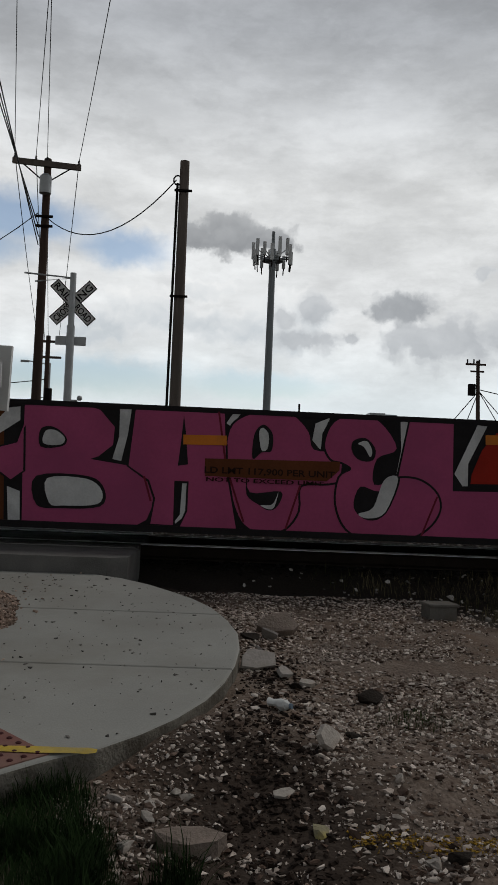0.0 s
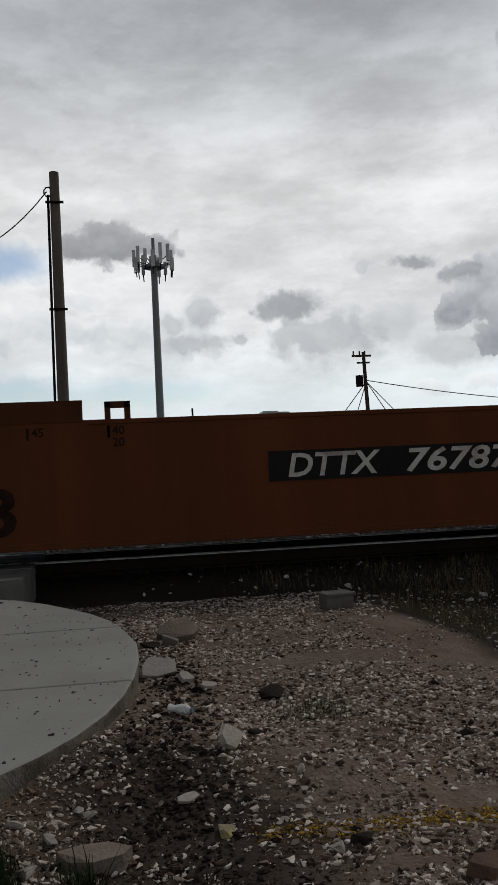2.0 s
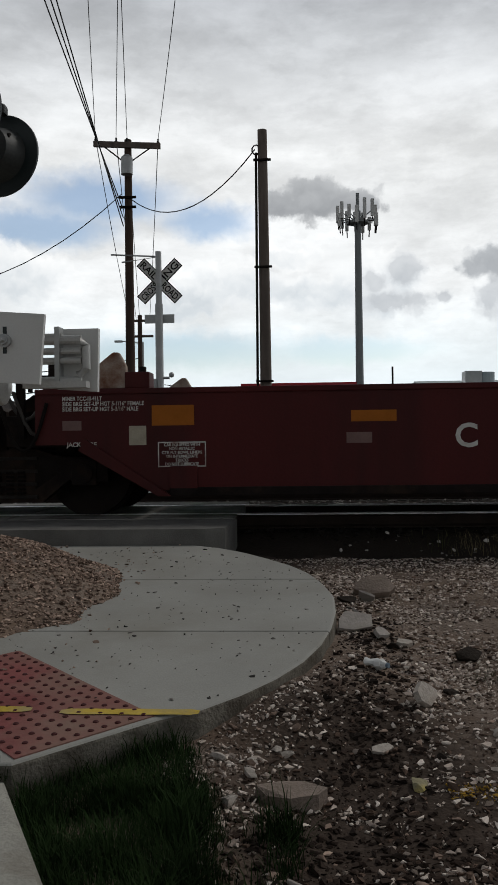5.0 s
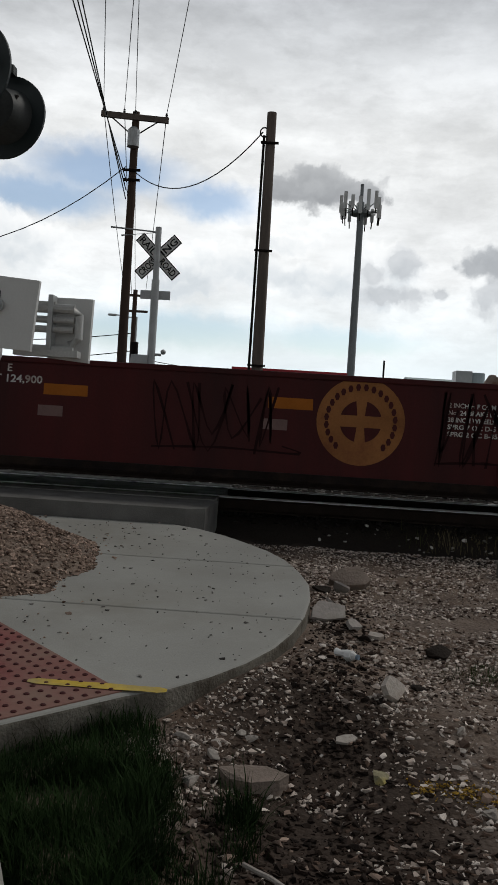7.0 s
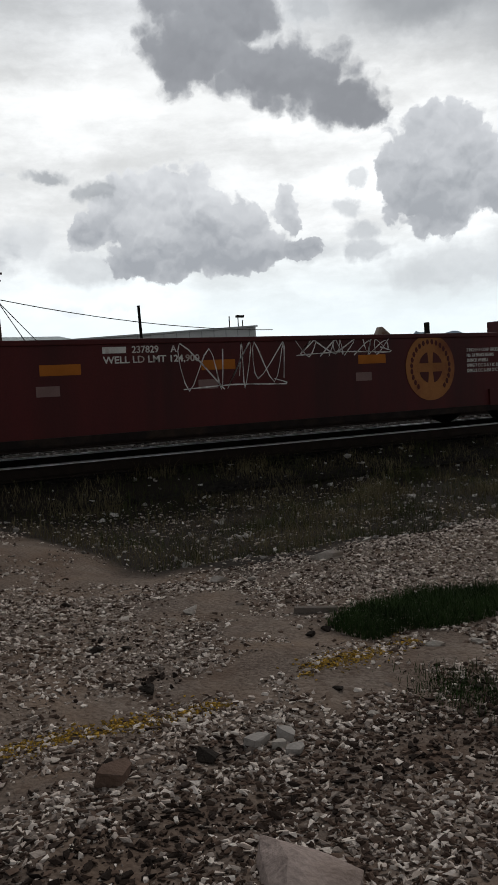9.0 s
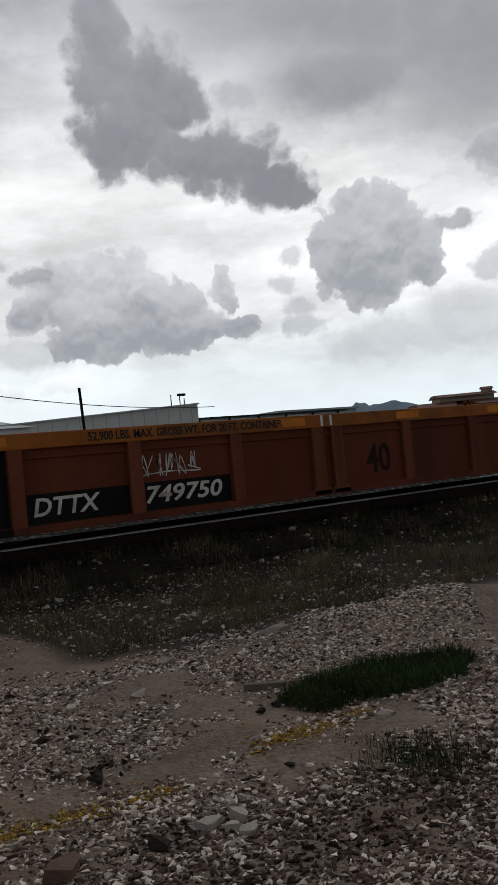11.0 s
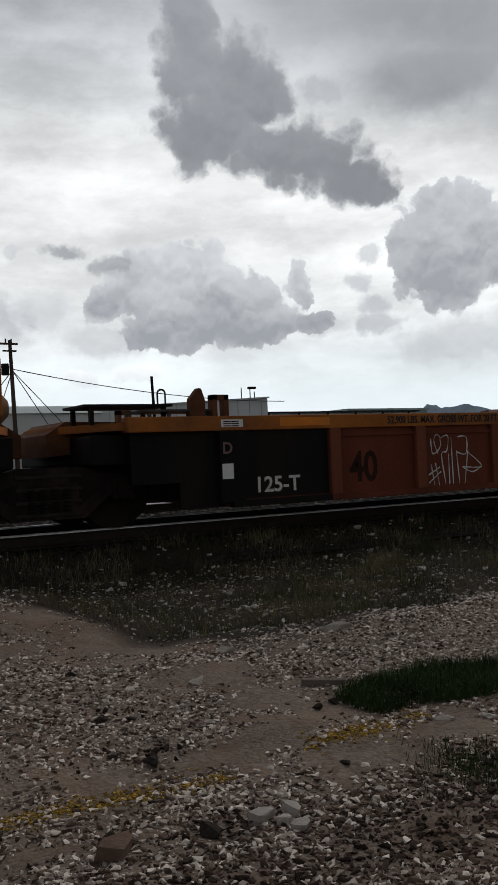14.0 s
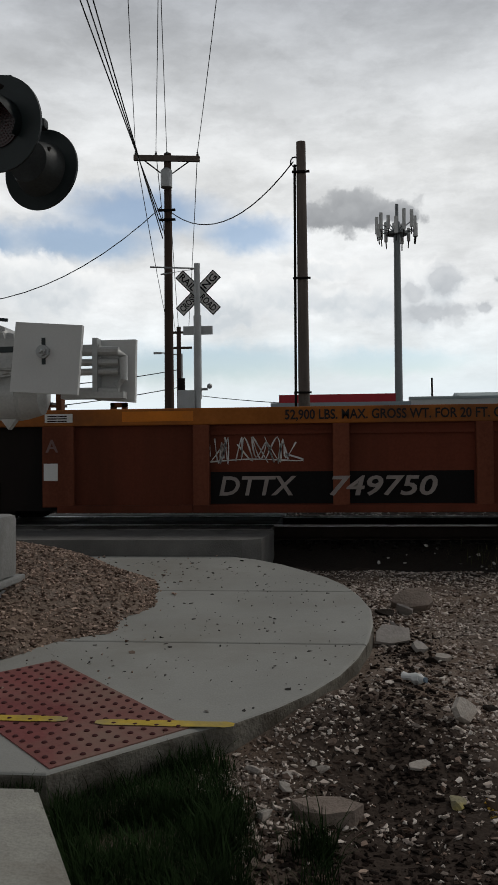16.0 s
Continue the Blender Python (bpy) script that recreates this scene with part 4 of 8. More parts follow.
M_shard = mat("broken_concrete", (0.33, 0.30, 0.275), 0.9, var=0.25, scale=6, fine=60, bump=0.2, dirt=(0.22, 0.2, 0.17), dirt_amount=0.3)
M_brownrock = mat("brown_rock", (0.13, 0.085, 0.065), 0.9, var=0.25, bump=0.4)
M_tanrock = mat("tan_rock", (0.23, 0.185, 0.155), 0.9, var=0.25, bump=0.4)
M_darkrock = mat("black_clod", (0.030, 0.024, 0.020), 0.95, var=0.35, scale=9, fine=60, bump=0.5)
M_pinkrock = mat("pink_rock", (0.34, 0.27, 0.24), 0.9, var=0.3, scale=5, fine=40, bump=0.5, dirt=(0.2, 0.15, 0.125))
shard(0.47, 7.0, 0.15, "tan slab of rock leaning beside the path", 1, 46, 10, M_tanrock, 0.3)
shard(0.27, 5.82, 0.12, "pale shard of broken concrete at the path's edge", 2, 44, 35, M_shard, 0.12)
shard(0.33, 6.10, 0.085, "small pale shard of concrete in the gravel", 3, 40, 100, M_shard, 0.12)
shard(0.42, 6.72, 0.08, "thin upright shard beside the tan slab", 4, 55, 150, M_shard, 0.1)
shard(0.27, 6.62, 0.06, "dark grey shard at the path's edge", 5, 25, 20, M_darkrock, 0.2)
shard(0.44, 5.72, 0.07, "grey shard in the gravel", 6, 30, 70, M_shard, 0.2)
shard(0.58, 5.62, 0.06, "flat grey stone on the bank", 7, 12, 40, M_rock, 0.25)
shard(0.56, 4.51, 0.09, "narrow upright pale stone in the gravel", 8, 62, 60, M_rock, 0.18)
shard(-0.08, 3.66, 0.14, "long flat brownish rock half sunk below the path", 9, 10, 12, M_tanrock, 0.3)
for x, y, size, seed in ((-0.28, 3.82, 0.04, 31), (-0.42, 3.93, 0.038, 32), (-0.28, 3.93, 0.032, 33), (-0.17, 4.03, 0.03, 34), (-0.12, 4.0, 0.034, 35), (-0.35, 3.56, 0.04, 36)):
    rock(x, y, size, "rounded cobble in the dark soil under the path", 0.7, seed, seed * 40)
shard(0.31, 4.07, 0.05, "flat pale stone on the dark soil", 12, 15, 30)
rock(3.99, 5.40, 0.12, "pale grey boulder at the edge of the gravel bank", 0.6, 6, 15)
rock(3.06, 5.40, 0.10, "flat pale rock beside the ditch", 0.4, 7, 10, 0.6)
rock(3.25, 5.28, 0.045, "small pale rock beside the ditch", 0.5, 41, 30)
rock(3.49, 5.09, 0.05, "flat pale stone on the bare dirt", 0.35, 42, 0)
rock(2.55, 4.86, 0.06, "rounded pale stone on the dirt", 0.6, 16, 10)
shard(1.905, 3.10, 0.052, "pale squared block in the gravel", 13, 8, 20, M_shard, 0.55)
shard(2.03, 3.07, 0.056, "pale squared block beside another", 14, 12, 75, M_shard, 0.5)
shard(1.96, 3.02, 0.038, "small grey block among the pale ones", 15, 5, 120, M_rock, 0.6)
shard(1.99, 2.95, 0.042, "pale block in front of the others", 16, 10, 10, M_shard, 0.5)
rock(2.45, 3.02, 0.035, "pale stone on the dark soil", 0.6, 43, 10)
rock(3.31, 3.54, 0.05, "pale stone beside the grass", 0.5, 44, 10)
rock(3.55, 3.45, 0.055, "grey stone beside the grass", 0.5, 45, 50)
rock(0.82, 4.08, 0.032, "pale stone on the clay heap", 0.7, 46, 10)
rock(0.84, 3.51, 0.045, "rounded pale cobble in the gravel", 0.75, 47, 30)
rock(1.48, 2.2, 0.19, "large pinkish broken rock in the gravel", 0.6, 10, 25, material=M_pinkrock)
shard(1.29, 3.14, 0.075, "brown angular rock in the gravel", 17, 12, 40, M_brownrock, 0.5)
for x, y, size, seed in ((0.94, 5.43, 0.085, 51), (1.79, 4.5, 0.05, 52), (1.93, 4.45, 0.04, 53), (1.78, 3.86, 0.055, 54), (0.93, 3.52, 0.055, 55), (1.68, 3.11, 0.06, 56), (1.95, 5.41, 0.045, 57), (0.71, 4.72, 0.05, 58), (0.5, 5.54, 0.06, 59), (2.86, 4.04, 0.04, 60), (2.98, 4.05, 0.04, 61), (2.49, 3.31, 0.03, 62)):
    rock(x, y, size, "black clod of earth and tar on the gravel", 0.6, seed, seed * 37, material=M_darkrock)
rock(-1.18, 3.44, 0.035, "small white stone at the slab's corner", 0.8, 15, 0)
rock(0.44, 3.80, 0.06, "flat rock with a fleck of yellow paint", 0.4, 17, 10, material=mat("yellow_fleck_rock", (0.30, 0.27, 0.17), 0.9, var=0.2, bump=0.4, dirt=(0.45, 0.36, 0.07), dirt_amount=0.3))
can = thing("crushed_bottle", "crushed clear plastic bottle lying in the gravel", "bottle", at=(0.34, 4.92, ground_z(0.34, 4.92) + 0.035), rz=-35)
bm = chain(bmesh.new(), [(-0.05, 0, 0.0), (-0.03, 0, 0.006), (0.0, 0.012, 0.0), (0.03, 0, -0.006), (0.05, 0, 0.0)], 0.034, 10)
for v in bm.verts:
    v.co.z *= 0.7 + 0.25 * math.sin(v.co.x * 60)
part("body", bm, M_plate, can, smooth=True)
part("neck", R((0.045, 0, 0), (0.075, 0, 0), 0.03, 0.013, seg=10), M_plate, can)
part("cap", R((0.073, 0, 0), (0.087, 0, 0), 0.015, seg=10), mat("blue_cap", (0.16, 0.22, 0.28), 0.4, bump=0.0), can, "pale blue cap")

pl = []
for _ in range(170):
    x, y = rnd.gauss(0.12, 0.35), rnd.uniform(2.6, 6.9)
    if inside(outline, x - 0.03, y) or x < -0.75 or (x < -0.25 and y < 3.6):
        continue
    s = 0.010 + 0.026 * rnd.random() ** 2.5
    pl.append((x, y, ground_z(x, y) + s * 0.25, s))
scatter("edge_cobbles", pl, M_pea, "mixed cobbles tumbled along the path's edge", "gravel")
pts = [(-0.10 + 0.42 * u, 2.95 - 0.55 * u, ground_z(-0.10 + 0.42 * u, 2.95 - 0.55 * u) + 0.03 + 0.02 * math.sin(u * 5)) for u in [i / 9 for i in range(10)]]
tagged(link("dead_branch", chain(bmesh.new(), pts, 0.009, 7), M_rock, smooth=True), "pale dead branch lying on the dirt", "branch")

plank = tagged(link("wood_scrap", B(-0.13, 0.13, -0.02, 0.02, -0.02, 0.035, bevel=0.006), M_wood2), "short weathered wooden scrap half sunk in the dirt", "wood scrap")
plank.matrix_world = pose(3.13, 4.36, ground_z(3.13, 4.36), 4, 3, -28)
M_boxcon = mat("dusty_box", (0.16, 0.15, 0.135), 0.9, var=0.25, scale=8, bump=0.3, dirt=(0.1, 0.085, 0.07))
bx = thing("utility_box", "small weathered concrete utility box on the verge", "utility box", at=(1.95, 7.75, ground_z(1.95, 7.75) - 0.03), rz=8)
part("body", B(-0.125, 0.125, -0.1, 0.1, 0, 0.14, bevel=0.012), M_boxcon, bx)
part("lid", B(-0.14, 0.14, -0.12, 0.12, 0.14, 0.165, bevel=0.01), M_boxcon, bx)

# faded yellow paint on the dirt
M_ypaint = island_mat("yellow_dusted_stone", (0.17, 0.125, 0.05), (0.47, 0.32, 0.06))
pl = []
for _ in range(6500):
    u = rnd.random()
    x = 0.55 + 2.75 * u
    y = 3.72 - 0.62 * u + 0.60 * u * u + rnd.gauss(0, 0.035 + 0.02 * u)
    keep = 0.55 + 0.9 * noise.noise((x * 1.6, 1.0, 3)) + 0.9 * noise.noise((x * 5, y * 9, 3)) - 0.55 * math.exp(-((x - 2.3) / 0.3) ** 2)
    if keep < rnd.random():
        continue
    s = 0.003 + 0.008 * rnd.random() ** 2
    pl.append((x, y, ground_z(x, y) + s * 0.35, s))
scatter("painted_gravel", pl, M_ypaint, "gravel sprayed with a faded yellow line", "gravel")


# ---- grass and weeds ----
def blades(name, places, material, label, category="grass"):
    """Grass as joined narrow blades: rows of x, y, z, height."""
    r = random.Random(len(places))
    vs, fs = [], []
    for x, y, z, h in places:
        h *= r.choice((0.5, 0.8, 1.0, 1.0, 1.35))
        a, lean, w = r.uniform(0, 6.28), r.uniform(0.1, 1.1) * h, 0.0012 + 0.009 * h
        c, s = math.cos(a), math.sin(a)
        b = len(vs)
        vs += [(x - s * w, y + c * w, z), (x + s * w, y - c * w, z), (x + c * lean * 0.4 + s * w * 0.7, y + s * lean * 0.4 - c * w * 0.7, z + h * 0.6),
               (x + c * lean * 0.4 - s * w * 0.7, y + s * lean * 0.4 + c * w * 0.7, z + h * 0.6), (x + c * lean, y + s * lean, z + h * 0.92)]
        fs += [(b, b + 1, b + 2, b + 3), (b + 3, b + 2, b + 4)]
    me = bpy.data.meshes.new(name)
    me.from_pydata(vs, [], fs)
    me.materials.append(material)
    return tagged(new(name, me), label, category, kind="stuff")


pl = []
for _ in range(70000):
    x, y = rnd.uniform(-1.3, 0.35), rnd.uniform(2.0, 4.0)
    if x < -1.16 + (3.4 - y) * 0.45 or x > 0.05 - 0.35 * smooth(3.3, 3.9, y) or inside(outline, x, y):
        continue
    tuft = noise.noise((x * 5, y * 5, 2))
    if tuft + 0.75 - 1.25 * smooth(-0.45, 0.05, x + 0.35 * smooth(3.3, 3.9, y)) < rnd.random():
        continue
    pl.append((x, y, ground_z(x, y) - 0.01, rnd.uniform(0.04, 0.13) * (1.0 + 0.7 * tuft)))
for _ in range(1500):
    x = rnd.uniform(-3.2, -1.2)
    pl.append((x, 3.42 + rnd.uniform(-0.05, 0.05), -0.56, rnd.uniform(0.02, 0.06)))
blades("grass_clump", pl, M_grass, "dark green grass growing beside the path")
pl = []
for _ in range(42000):
    x, y = rnd.uniform(2.8, 4.7), rnd.uniform(3.3, 4.5)
    d = ((x - 3.78) / 0.75) ** 2 + ((y - 4.0) / 0.30) ** 2
    if d > 1 + 0.5 * noise.noise((x * 4, y * 4, 0)):
        continue
    pl.append((x, y, ground_z(x, y) - 0.005, rnd.uniform(0.03, 0.095)))
for _ in range(1300):
    x, y = rnd.gauss(2.98, 0.12), rnd.gauss(2.95, 0.16)
    pl.append((x, y, ground_z(x, y), rnd.uniform(0.015, 0.06)))
for _ in range(350):
    x, y = rnd.gauss(1.15, 0.12), rnd.gauss(5.05, 0.1)
    pl.append((x, y, ground_z(x, y), rnd.uniform(0.015, 0.05)))
blades("grass_patch", pl, M_patch, "patch of short green grass on the gravel")
pl = []
for _ in range(110000):
    x, y = rnd.uniform(1.0, 18), rnd.uniform(5.8, 9.6)
    k = smooth(0.5, 5.0, x) * (0.55 + noise.noise((x * 0.9, y * 1.3, 5)))
    if y < 9.0 - 3.1 * smooth(1.9, 3.2, x) or rnd.random() > k + 0.10:
        continue
    pl.append((x, y, ground_z(x, y) - 0.005, rnd.uniform(0.04, 0.12) * (1.2 + 1.2 * noise.noise((x * 1.1, y * 1.5, 8)))))
olive = [p for k, p in enumerate(pl) if noise.noise((p[0] * 1.3, p[1] * 1.7, 12)) > 0.02 and k % 4]
blades("green_weeds", olive, M_olive, "dull green weeds in clumps in the ditch", "weeds")
blades("dry_grass", [p for p in pl if noise.noise((p[0] * 1.3, p[1] * 1.7, 12)) <= 0.06], M_dry, "dry brownish weeds growing in the ditch beside the track")

# ---- the train ----
YS = -1.52   # the near side of a car, in the car's own space
MOVING = []  # each moving thing and its place along the train at the start
FAC = 9.2


def on_train(ob, q):
    """q: place along the train, as tangent of the bearing at the start."""
    MOVING.append((ob, q * FAC))
    ob.location = (q * FAC, YC, 0)


M_dimletter = mat("faded_letter", (0.30, 0.26, 0.24), 0.75, var=0.15, scale=9, bump=0.02)
M_wheel = mat("wheel_steel", (0.020, 0.016, 0.014), 0.75, 0.2, var=0.3, bump=0.15)
M_sideframe = mat("truck_iron", (0.018, 0.014, 0.013), 0.8, 0.2, var=0.35, scale=5, bump=0.25, dirt=(0.045, 0.03, 0.022))

M_ironedge = mat("worn_iron", (0.030, 0.026, 0.024), 0.7, 0.2, var=0.3, scale=6, bump=0.2)


def truck(q, group="trucks of the train"):
    t = thing("rail_truck", "dirty dark iron rail truck with four wheels", "rail truck", group)
    for x in (-0.89, 0.89):
        ax = part("wheelset", R((x, -0.75, 0.46), (x, 0.75, 0.46), 0.08, seg=12), M_dark, t)
        for y in (-0.75, 0.75):
            bm = bmesh.new()
            o = 1 if y > 0 else -1
            rod(bm, (x, y - 0.06 * o, 0.46), (x, y + 0.065 * o, 0.46), 0.46, seg=32)
            rod(bm, (x, y - 0.085 * o, 0.46), (x, y - 0.06 * o, 0.46), 0.49, seg=32)
            rod(bm, (x, y + 0.065 * o, 0.46), (x, y + 0.085 * o, 0.46), 0.16, 0.12, seg=16)
            w = part("wheel", bm, M_wheel, ax)
    for s in (-1, 1):
        bm = bmesh.new()
        y0, y1 = s * 1.02 - 0.07, s * 1.02 + 0.07
        prism(bm, [(-1.15, 0.38), (-0.72, 0.40), (-0.42, 0.16), (0.42, 0.16), (0.72, 0.40), (1.15, 0.38), (1.15, 0.62), (0.62, 0.66), (0.36, 0.74), (-0.36, 0.74), (-0.62, 0.66), (-1.15, 0.62)], "y", y0, y1)
        fr = part("side_frame", bm, M_sideframe, t, smooth=False)
        for x in (-0.47, 0.47):
            bm = bmesh.new()
            k = 1 if x > 0 else -1
            prism(bm, [(x - 0.12 * k, 0.30), (x + 0.16 * k, 0.48), (x - 0.12 * k, 0.58)], "y", s * 1.02 - 0.074, s * 1.02 + 0.074)
            part("frame_window", bm, M_dark, fr)
        for x in (-0.89, 0.89):
            bm = bmesh.new()
            rod(bm, (x, s * 1.02, 0.47), (x, s * 1.14, 0.47), 0.11, 0.1, seg=14)
            box(bm, x - 0.14, x + 0.14, s * 1.02 - 0.09, s * 1.02 + 0.09, 0.34, 0.62, bevel=0.02)
            part("axle_box", bm, M_sideframe, fr)
        for z in (0.22, 0.36, 0.50, 0.64):
            part("frame_rib", B(-0.38, 0.38, s * 1.02 - 0.1, s * 1.02 + 0.1, z - 0.018, z + 0.018, bevel=0.006), M_ironedge, fr)
        for x in (-0.2, -0.07, 0.07, 0.2):
            bm = bmesh.new()
            for k in range(6):
                rod(bm, (x, s * 1.1, 0.25 + k * 0.045), (x, s * 1.1, 0.275 + k * 0.045), 0.05, seg=10)
            part("spring", bm, M_dark, fr)
    part("bolster", B(-0.25, 0.25, -1.1, 1.1, 0.52, 0.72, bevel=0.03), M_sideframe, t)
    on_train(t, q)
    return t


def coupler(q):
    c = thing("coupler", "dark iron couplers joining two cars", "coupler", "couplers of the train")
    part("knuckle", B(-0.22, 0.22, -0.14, 0.14, 0.68, 0.98, bevel=0.04), M_dark, c)
    part("shank", B(-0.95, 0.95, -0.08, 0.08, 0.75, 0.91, bevel=0.02), M_dark, c)
    for s in (-1, 1):
        bm = bmesh.new()
        pts = [(s * (0.75 - 0.75 * u), -0.35, 0.78 - 0.62 * math.sin(u * math.pi / 2)) for u in [i / 8 for i in range(9)]]
        chain(bm, pts, 0.028, 8)
        part("air_hose", bm, M_black, c)
    on_train(c, q)


def rails_u(bm, x0, x1, y, z0, z1, r=0.017):
    """A hoop-shaped grab rail."""
    n = 8
    xm, rr = (x0 + x1) / 2, abs(x1 - x0) / 2
    chain(bm, [(x0, y, z0), (x0, y, z1 - rr)] + [(xm - rr * math.cos(math.pi * i / n), y, z1 - rr + rr * math.sin(math.pi * i / n)) for i in range(n + 1)] + [(x1, y, z1 - rr), (x1, y, z0)], r)
    return bm


def guide(parent, x, y, z, h, material, k=1, w=0.32):
    """A wedge-shaped container guide on the side's top."""
    bm = bmesh.new()
    prism(bm, [(x - w / 2, z), (x + w / 2, z), (x + w / 2, z + h * 0.62), (x + w * (0.10 - 0.16 * k), z + h), (x - w * (0.10 + 0.16 * k), z + h), (x - w / 2, z + h * 0.62)], "y", y - 0.05, y + 0.05)
    bmesh.ops.bevel(bm, geom=list(bm.edges), offset=0.01, segments=1, affect="EDGES")
    return part("container_guide", bm, material, parent)


def bracket(parent, x, y, z, h, w, material):
    bm = bmesh.new()
    box(bm, x - w / 2, x - w / 2 + 0.06, y - 0.06, y + 0.06, z, z + h)
    box(bm, x + w / 2 - 0.06, x + w / 2, y - 0.06, y + 0.06, z, z + h)
    box(bm, x - w / 2, x + w / 2, y - 0.06, y + 0.06, z + h - 0.06, z + h)
    return part("guide_bracket", bm, material, parent)


def bars(name, x, z, y, widths, height, gap, material, parent):
    """Rows of small writing too fine to read: one plain bar a word."""
    bm = bmesh.new()
    for row, ws in enumerate(widths):
        cx = x
        for w in ws:
            prism(bm, rect(cx, cx + w, z - row * (height + gap), z - row * (height + gap) + height), "y", y - 0.0015, y + 0.0015)
            cx += w + height * 0.8
    return part(name, bm, material, parent)


M_redline = mat("dark_red_line", (0.16, 0.02, 0.035), 0.7, var=0.2, bump=0.02)
M_yolk = mat("olive_yellow_spray", (0.25, 0.20, 0.04), 0.7, var=0.2, bump=0.02)
M_silver = mat("silver_spray", (0.42, 0.43, 0.43), 0.6, 0.1, var=0.15, scale=4, bump=0.03, dirt=(0.28, 0.29, 0.29), dirt_amount=0.3)
M_pinkpale = mat("pale_pink_spray", (0.55, 0.22, 0.32), 0.7, var=0.1, bump=0.02)
M_ghost = mat("dull_black_tag", (0.025, 0.01, 0.01), 0.8, var=0.2, bump=0.02)


# -- five-unit well car with a yellow top beam --
def ttx_unit(q, letter, number, tag, upper, brake):
    u = thing("well_car", "weathered rust-brown container well car with a yellow top beam", "well car", "brown well cars of the train")
    half, ye = 5.9, YS
    for s, nm in ((-1, "near"), (1, "far")):
        y0, y1 = (ye + 0.03, ye + 0.07) if s < 0 else (-ye - 0.07, -ye - 0.03)
        side = part("side_wall", B(-half, half, y0, y1, 0.2, 1.1), M_ttx, u)
        yb0, yb1 = (ye - 0.03, ye + 0.16) if s < 0 else (-ye - 0.16, -ye + 0.03)
        part("top_beam", B(-7.2, 7.2, yb0, yb1, 1.09, 1.264, bevel=0.012), M_ttxbeam, u, "weathered yellow top beam")
        for xa, xb, m in ((-half, -4.46, M_ttxblack if letter != "A" else M_ttx), (-4.457, 4.457, M_ttx), (4.46, half, M_ttxblack)):
            part("bottom_sill", B(xa, xb, min(y0, y0 + 0.08 * s), max(y1, y1 + 0.08 * s), 0.18, 0.26, bevel=0.01), m, u)
        if s < 0:
            part("rib", B(-4.4, 4.4, ye + 0.0, ye + 0.03, 0.985, 1.02), M_ttx, u)
        for x in (-5.8, -4.37, -2.93, -1.5, -0.17, 0.17, 1.5, 2.93, 4.37, 5.8):
            yp0, yp1 = (ye - 0.04, ye + 0.03) if s < 0 else (-ye - 0.03, -ye + 0.04)
            w = 0.085 if abs(x) > 0.2 else 0.1
            if abs(x) > 5:
                x, w = x * 1.0155, 0.17
            bm = box(bmesh.new(), x - w, x + w, yp0, yp1, 0.24, 1.09, bevel=0.012)
            if abs(x) < 0.2:
                box(bm, x - 0.14, x + 0.14, yp0 - 0.01 * (s < 0), yp1, 0.2, 0.29)
            part("side_post", bm, M_ttxpost if abs(x) < 5 or (letter == "A" and x < 0) else M_ttxblack, u)
    part("well_floor", B(-half, half, -1.4, 1.4, 0.2, 0.26), M_ttx, u)
    for s in (-1, 1):
        part("end_wall", B(s * half - 0.05, s * half + 0.05, -1.46, 1.46, 0.24, 1.12), M_ttxblack, u)
        # deck deepened and sill added to block light under the car's end
        dk = part("end_deck", B(min(s * 5.9, s * 7.55), max(s * 5.9, s * 7.55), -1.3, 1.3, 0.74, 1.08, bevel=0.03), M_ttxblack, u)
        part("center_sill", B(min(s * 5.9, s * 7.7), max(s * 5.9, s * 7.7), -0.45, 0.45, 0.55, 0.75), M_ttxblack, u)
        bm = prism(bmesh.new(), [(s * 5.9, -1.45), (s * 7.3, -1.45), (s * 7.75, -0.5), (s * 7.75, 0.5), (s * 7.3, 1.45), (s * 5.9, 1.45)], "z", 1.12, 1.21)
        part("end_platform", bm, M_ttxbeam, dk)
        # added black plates stand where only the truck's shade would be
        for yy in (ye + 0.06, -ye - 0.1):
            part("shade_plate", B(min(s * 5.9, s * 7.15), max(s * 5.9, s * 7.15), yy, yy + 0.04, 0.5, 1.09), M_ttxblack, u)
            part("shade_apron", B(min(s * 5.95, s * 6.55), max(s * 5.95, s * 6.55), yy, yy + 0.035, 0.2, 0.5), M_ttxblack, u)
    # joint bulge
    for s in (-1, 1):
        bm = prism(bmesh.new(), [(s * 6.6, 1.25), (s * 7.6, 1.27), (s * 7.84, 1.12), (s * 7.84, 0.86), (s * 7.3, 0.9)], "y", -0.62, 0.62)
        part("joint_casting", bm, mat_brown, u)
    # fittings on top
    for x, w in ((-5.98, 0.27), (6.2, 0.27)):
        bracket(u, x, ye + 0.1, 1.26, 0.26, w * 0.8, mat_brown)
        bracket(u, x, -ye - 0.1, 1.26, 0.26, w * 0.8, mat_brown)
    guide(u, 6.46, ye + 0.12, 1.26, 0.32, mat_brown, 1, 0.24)
    guide(u, -6.27, ye + 0.12, 1.26, 0.34, mat_brown, -1, 0.2)
    guide(u, 6.46, -ye - 0.12, 1.26, 0.28, mat_brown, 1, 0.24)
    for s in (-1, 1):
        bm = box(bmesh.new(), min(s * 6.0, s * 6.95), max(s * 6.0, s * 6.95), ye + 0.1, ye + 0.65, 1.33, 1.355)
        for k in range(4):
            box(bm, s * (6.1 + k * 0.25) - 0.015, s * (6.1 + k * 0.25) + 0.015, ye + 0.15, ye + 0.2, 1.26, 1.34)
        part("walkway_grating", bm, M_bowl, u, "grey grating walkway")
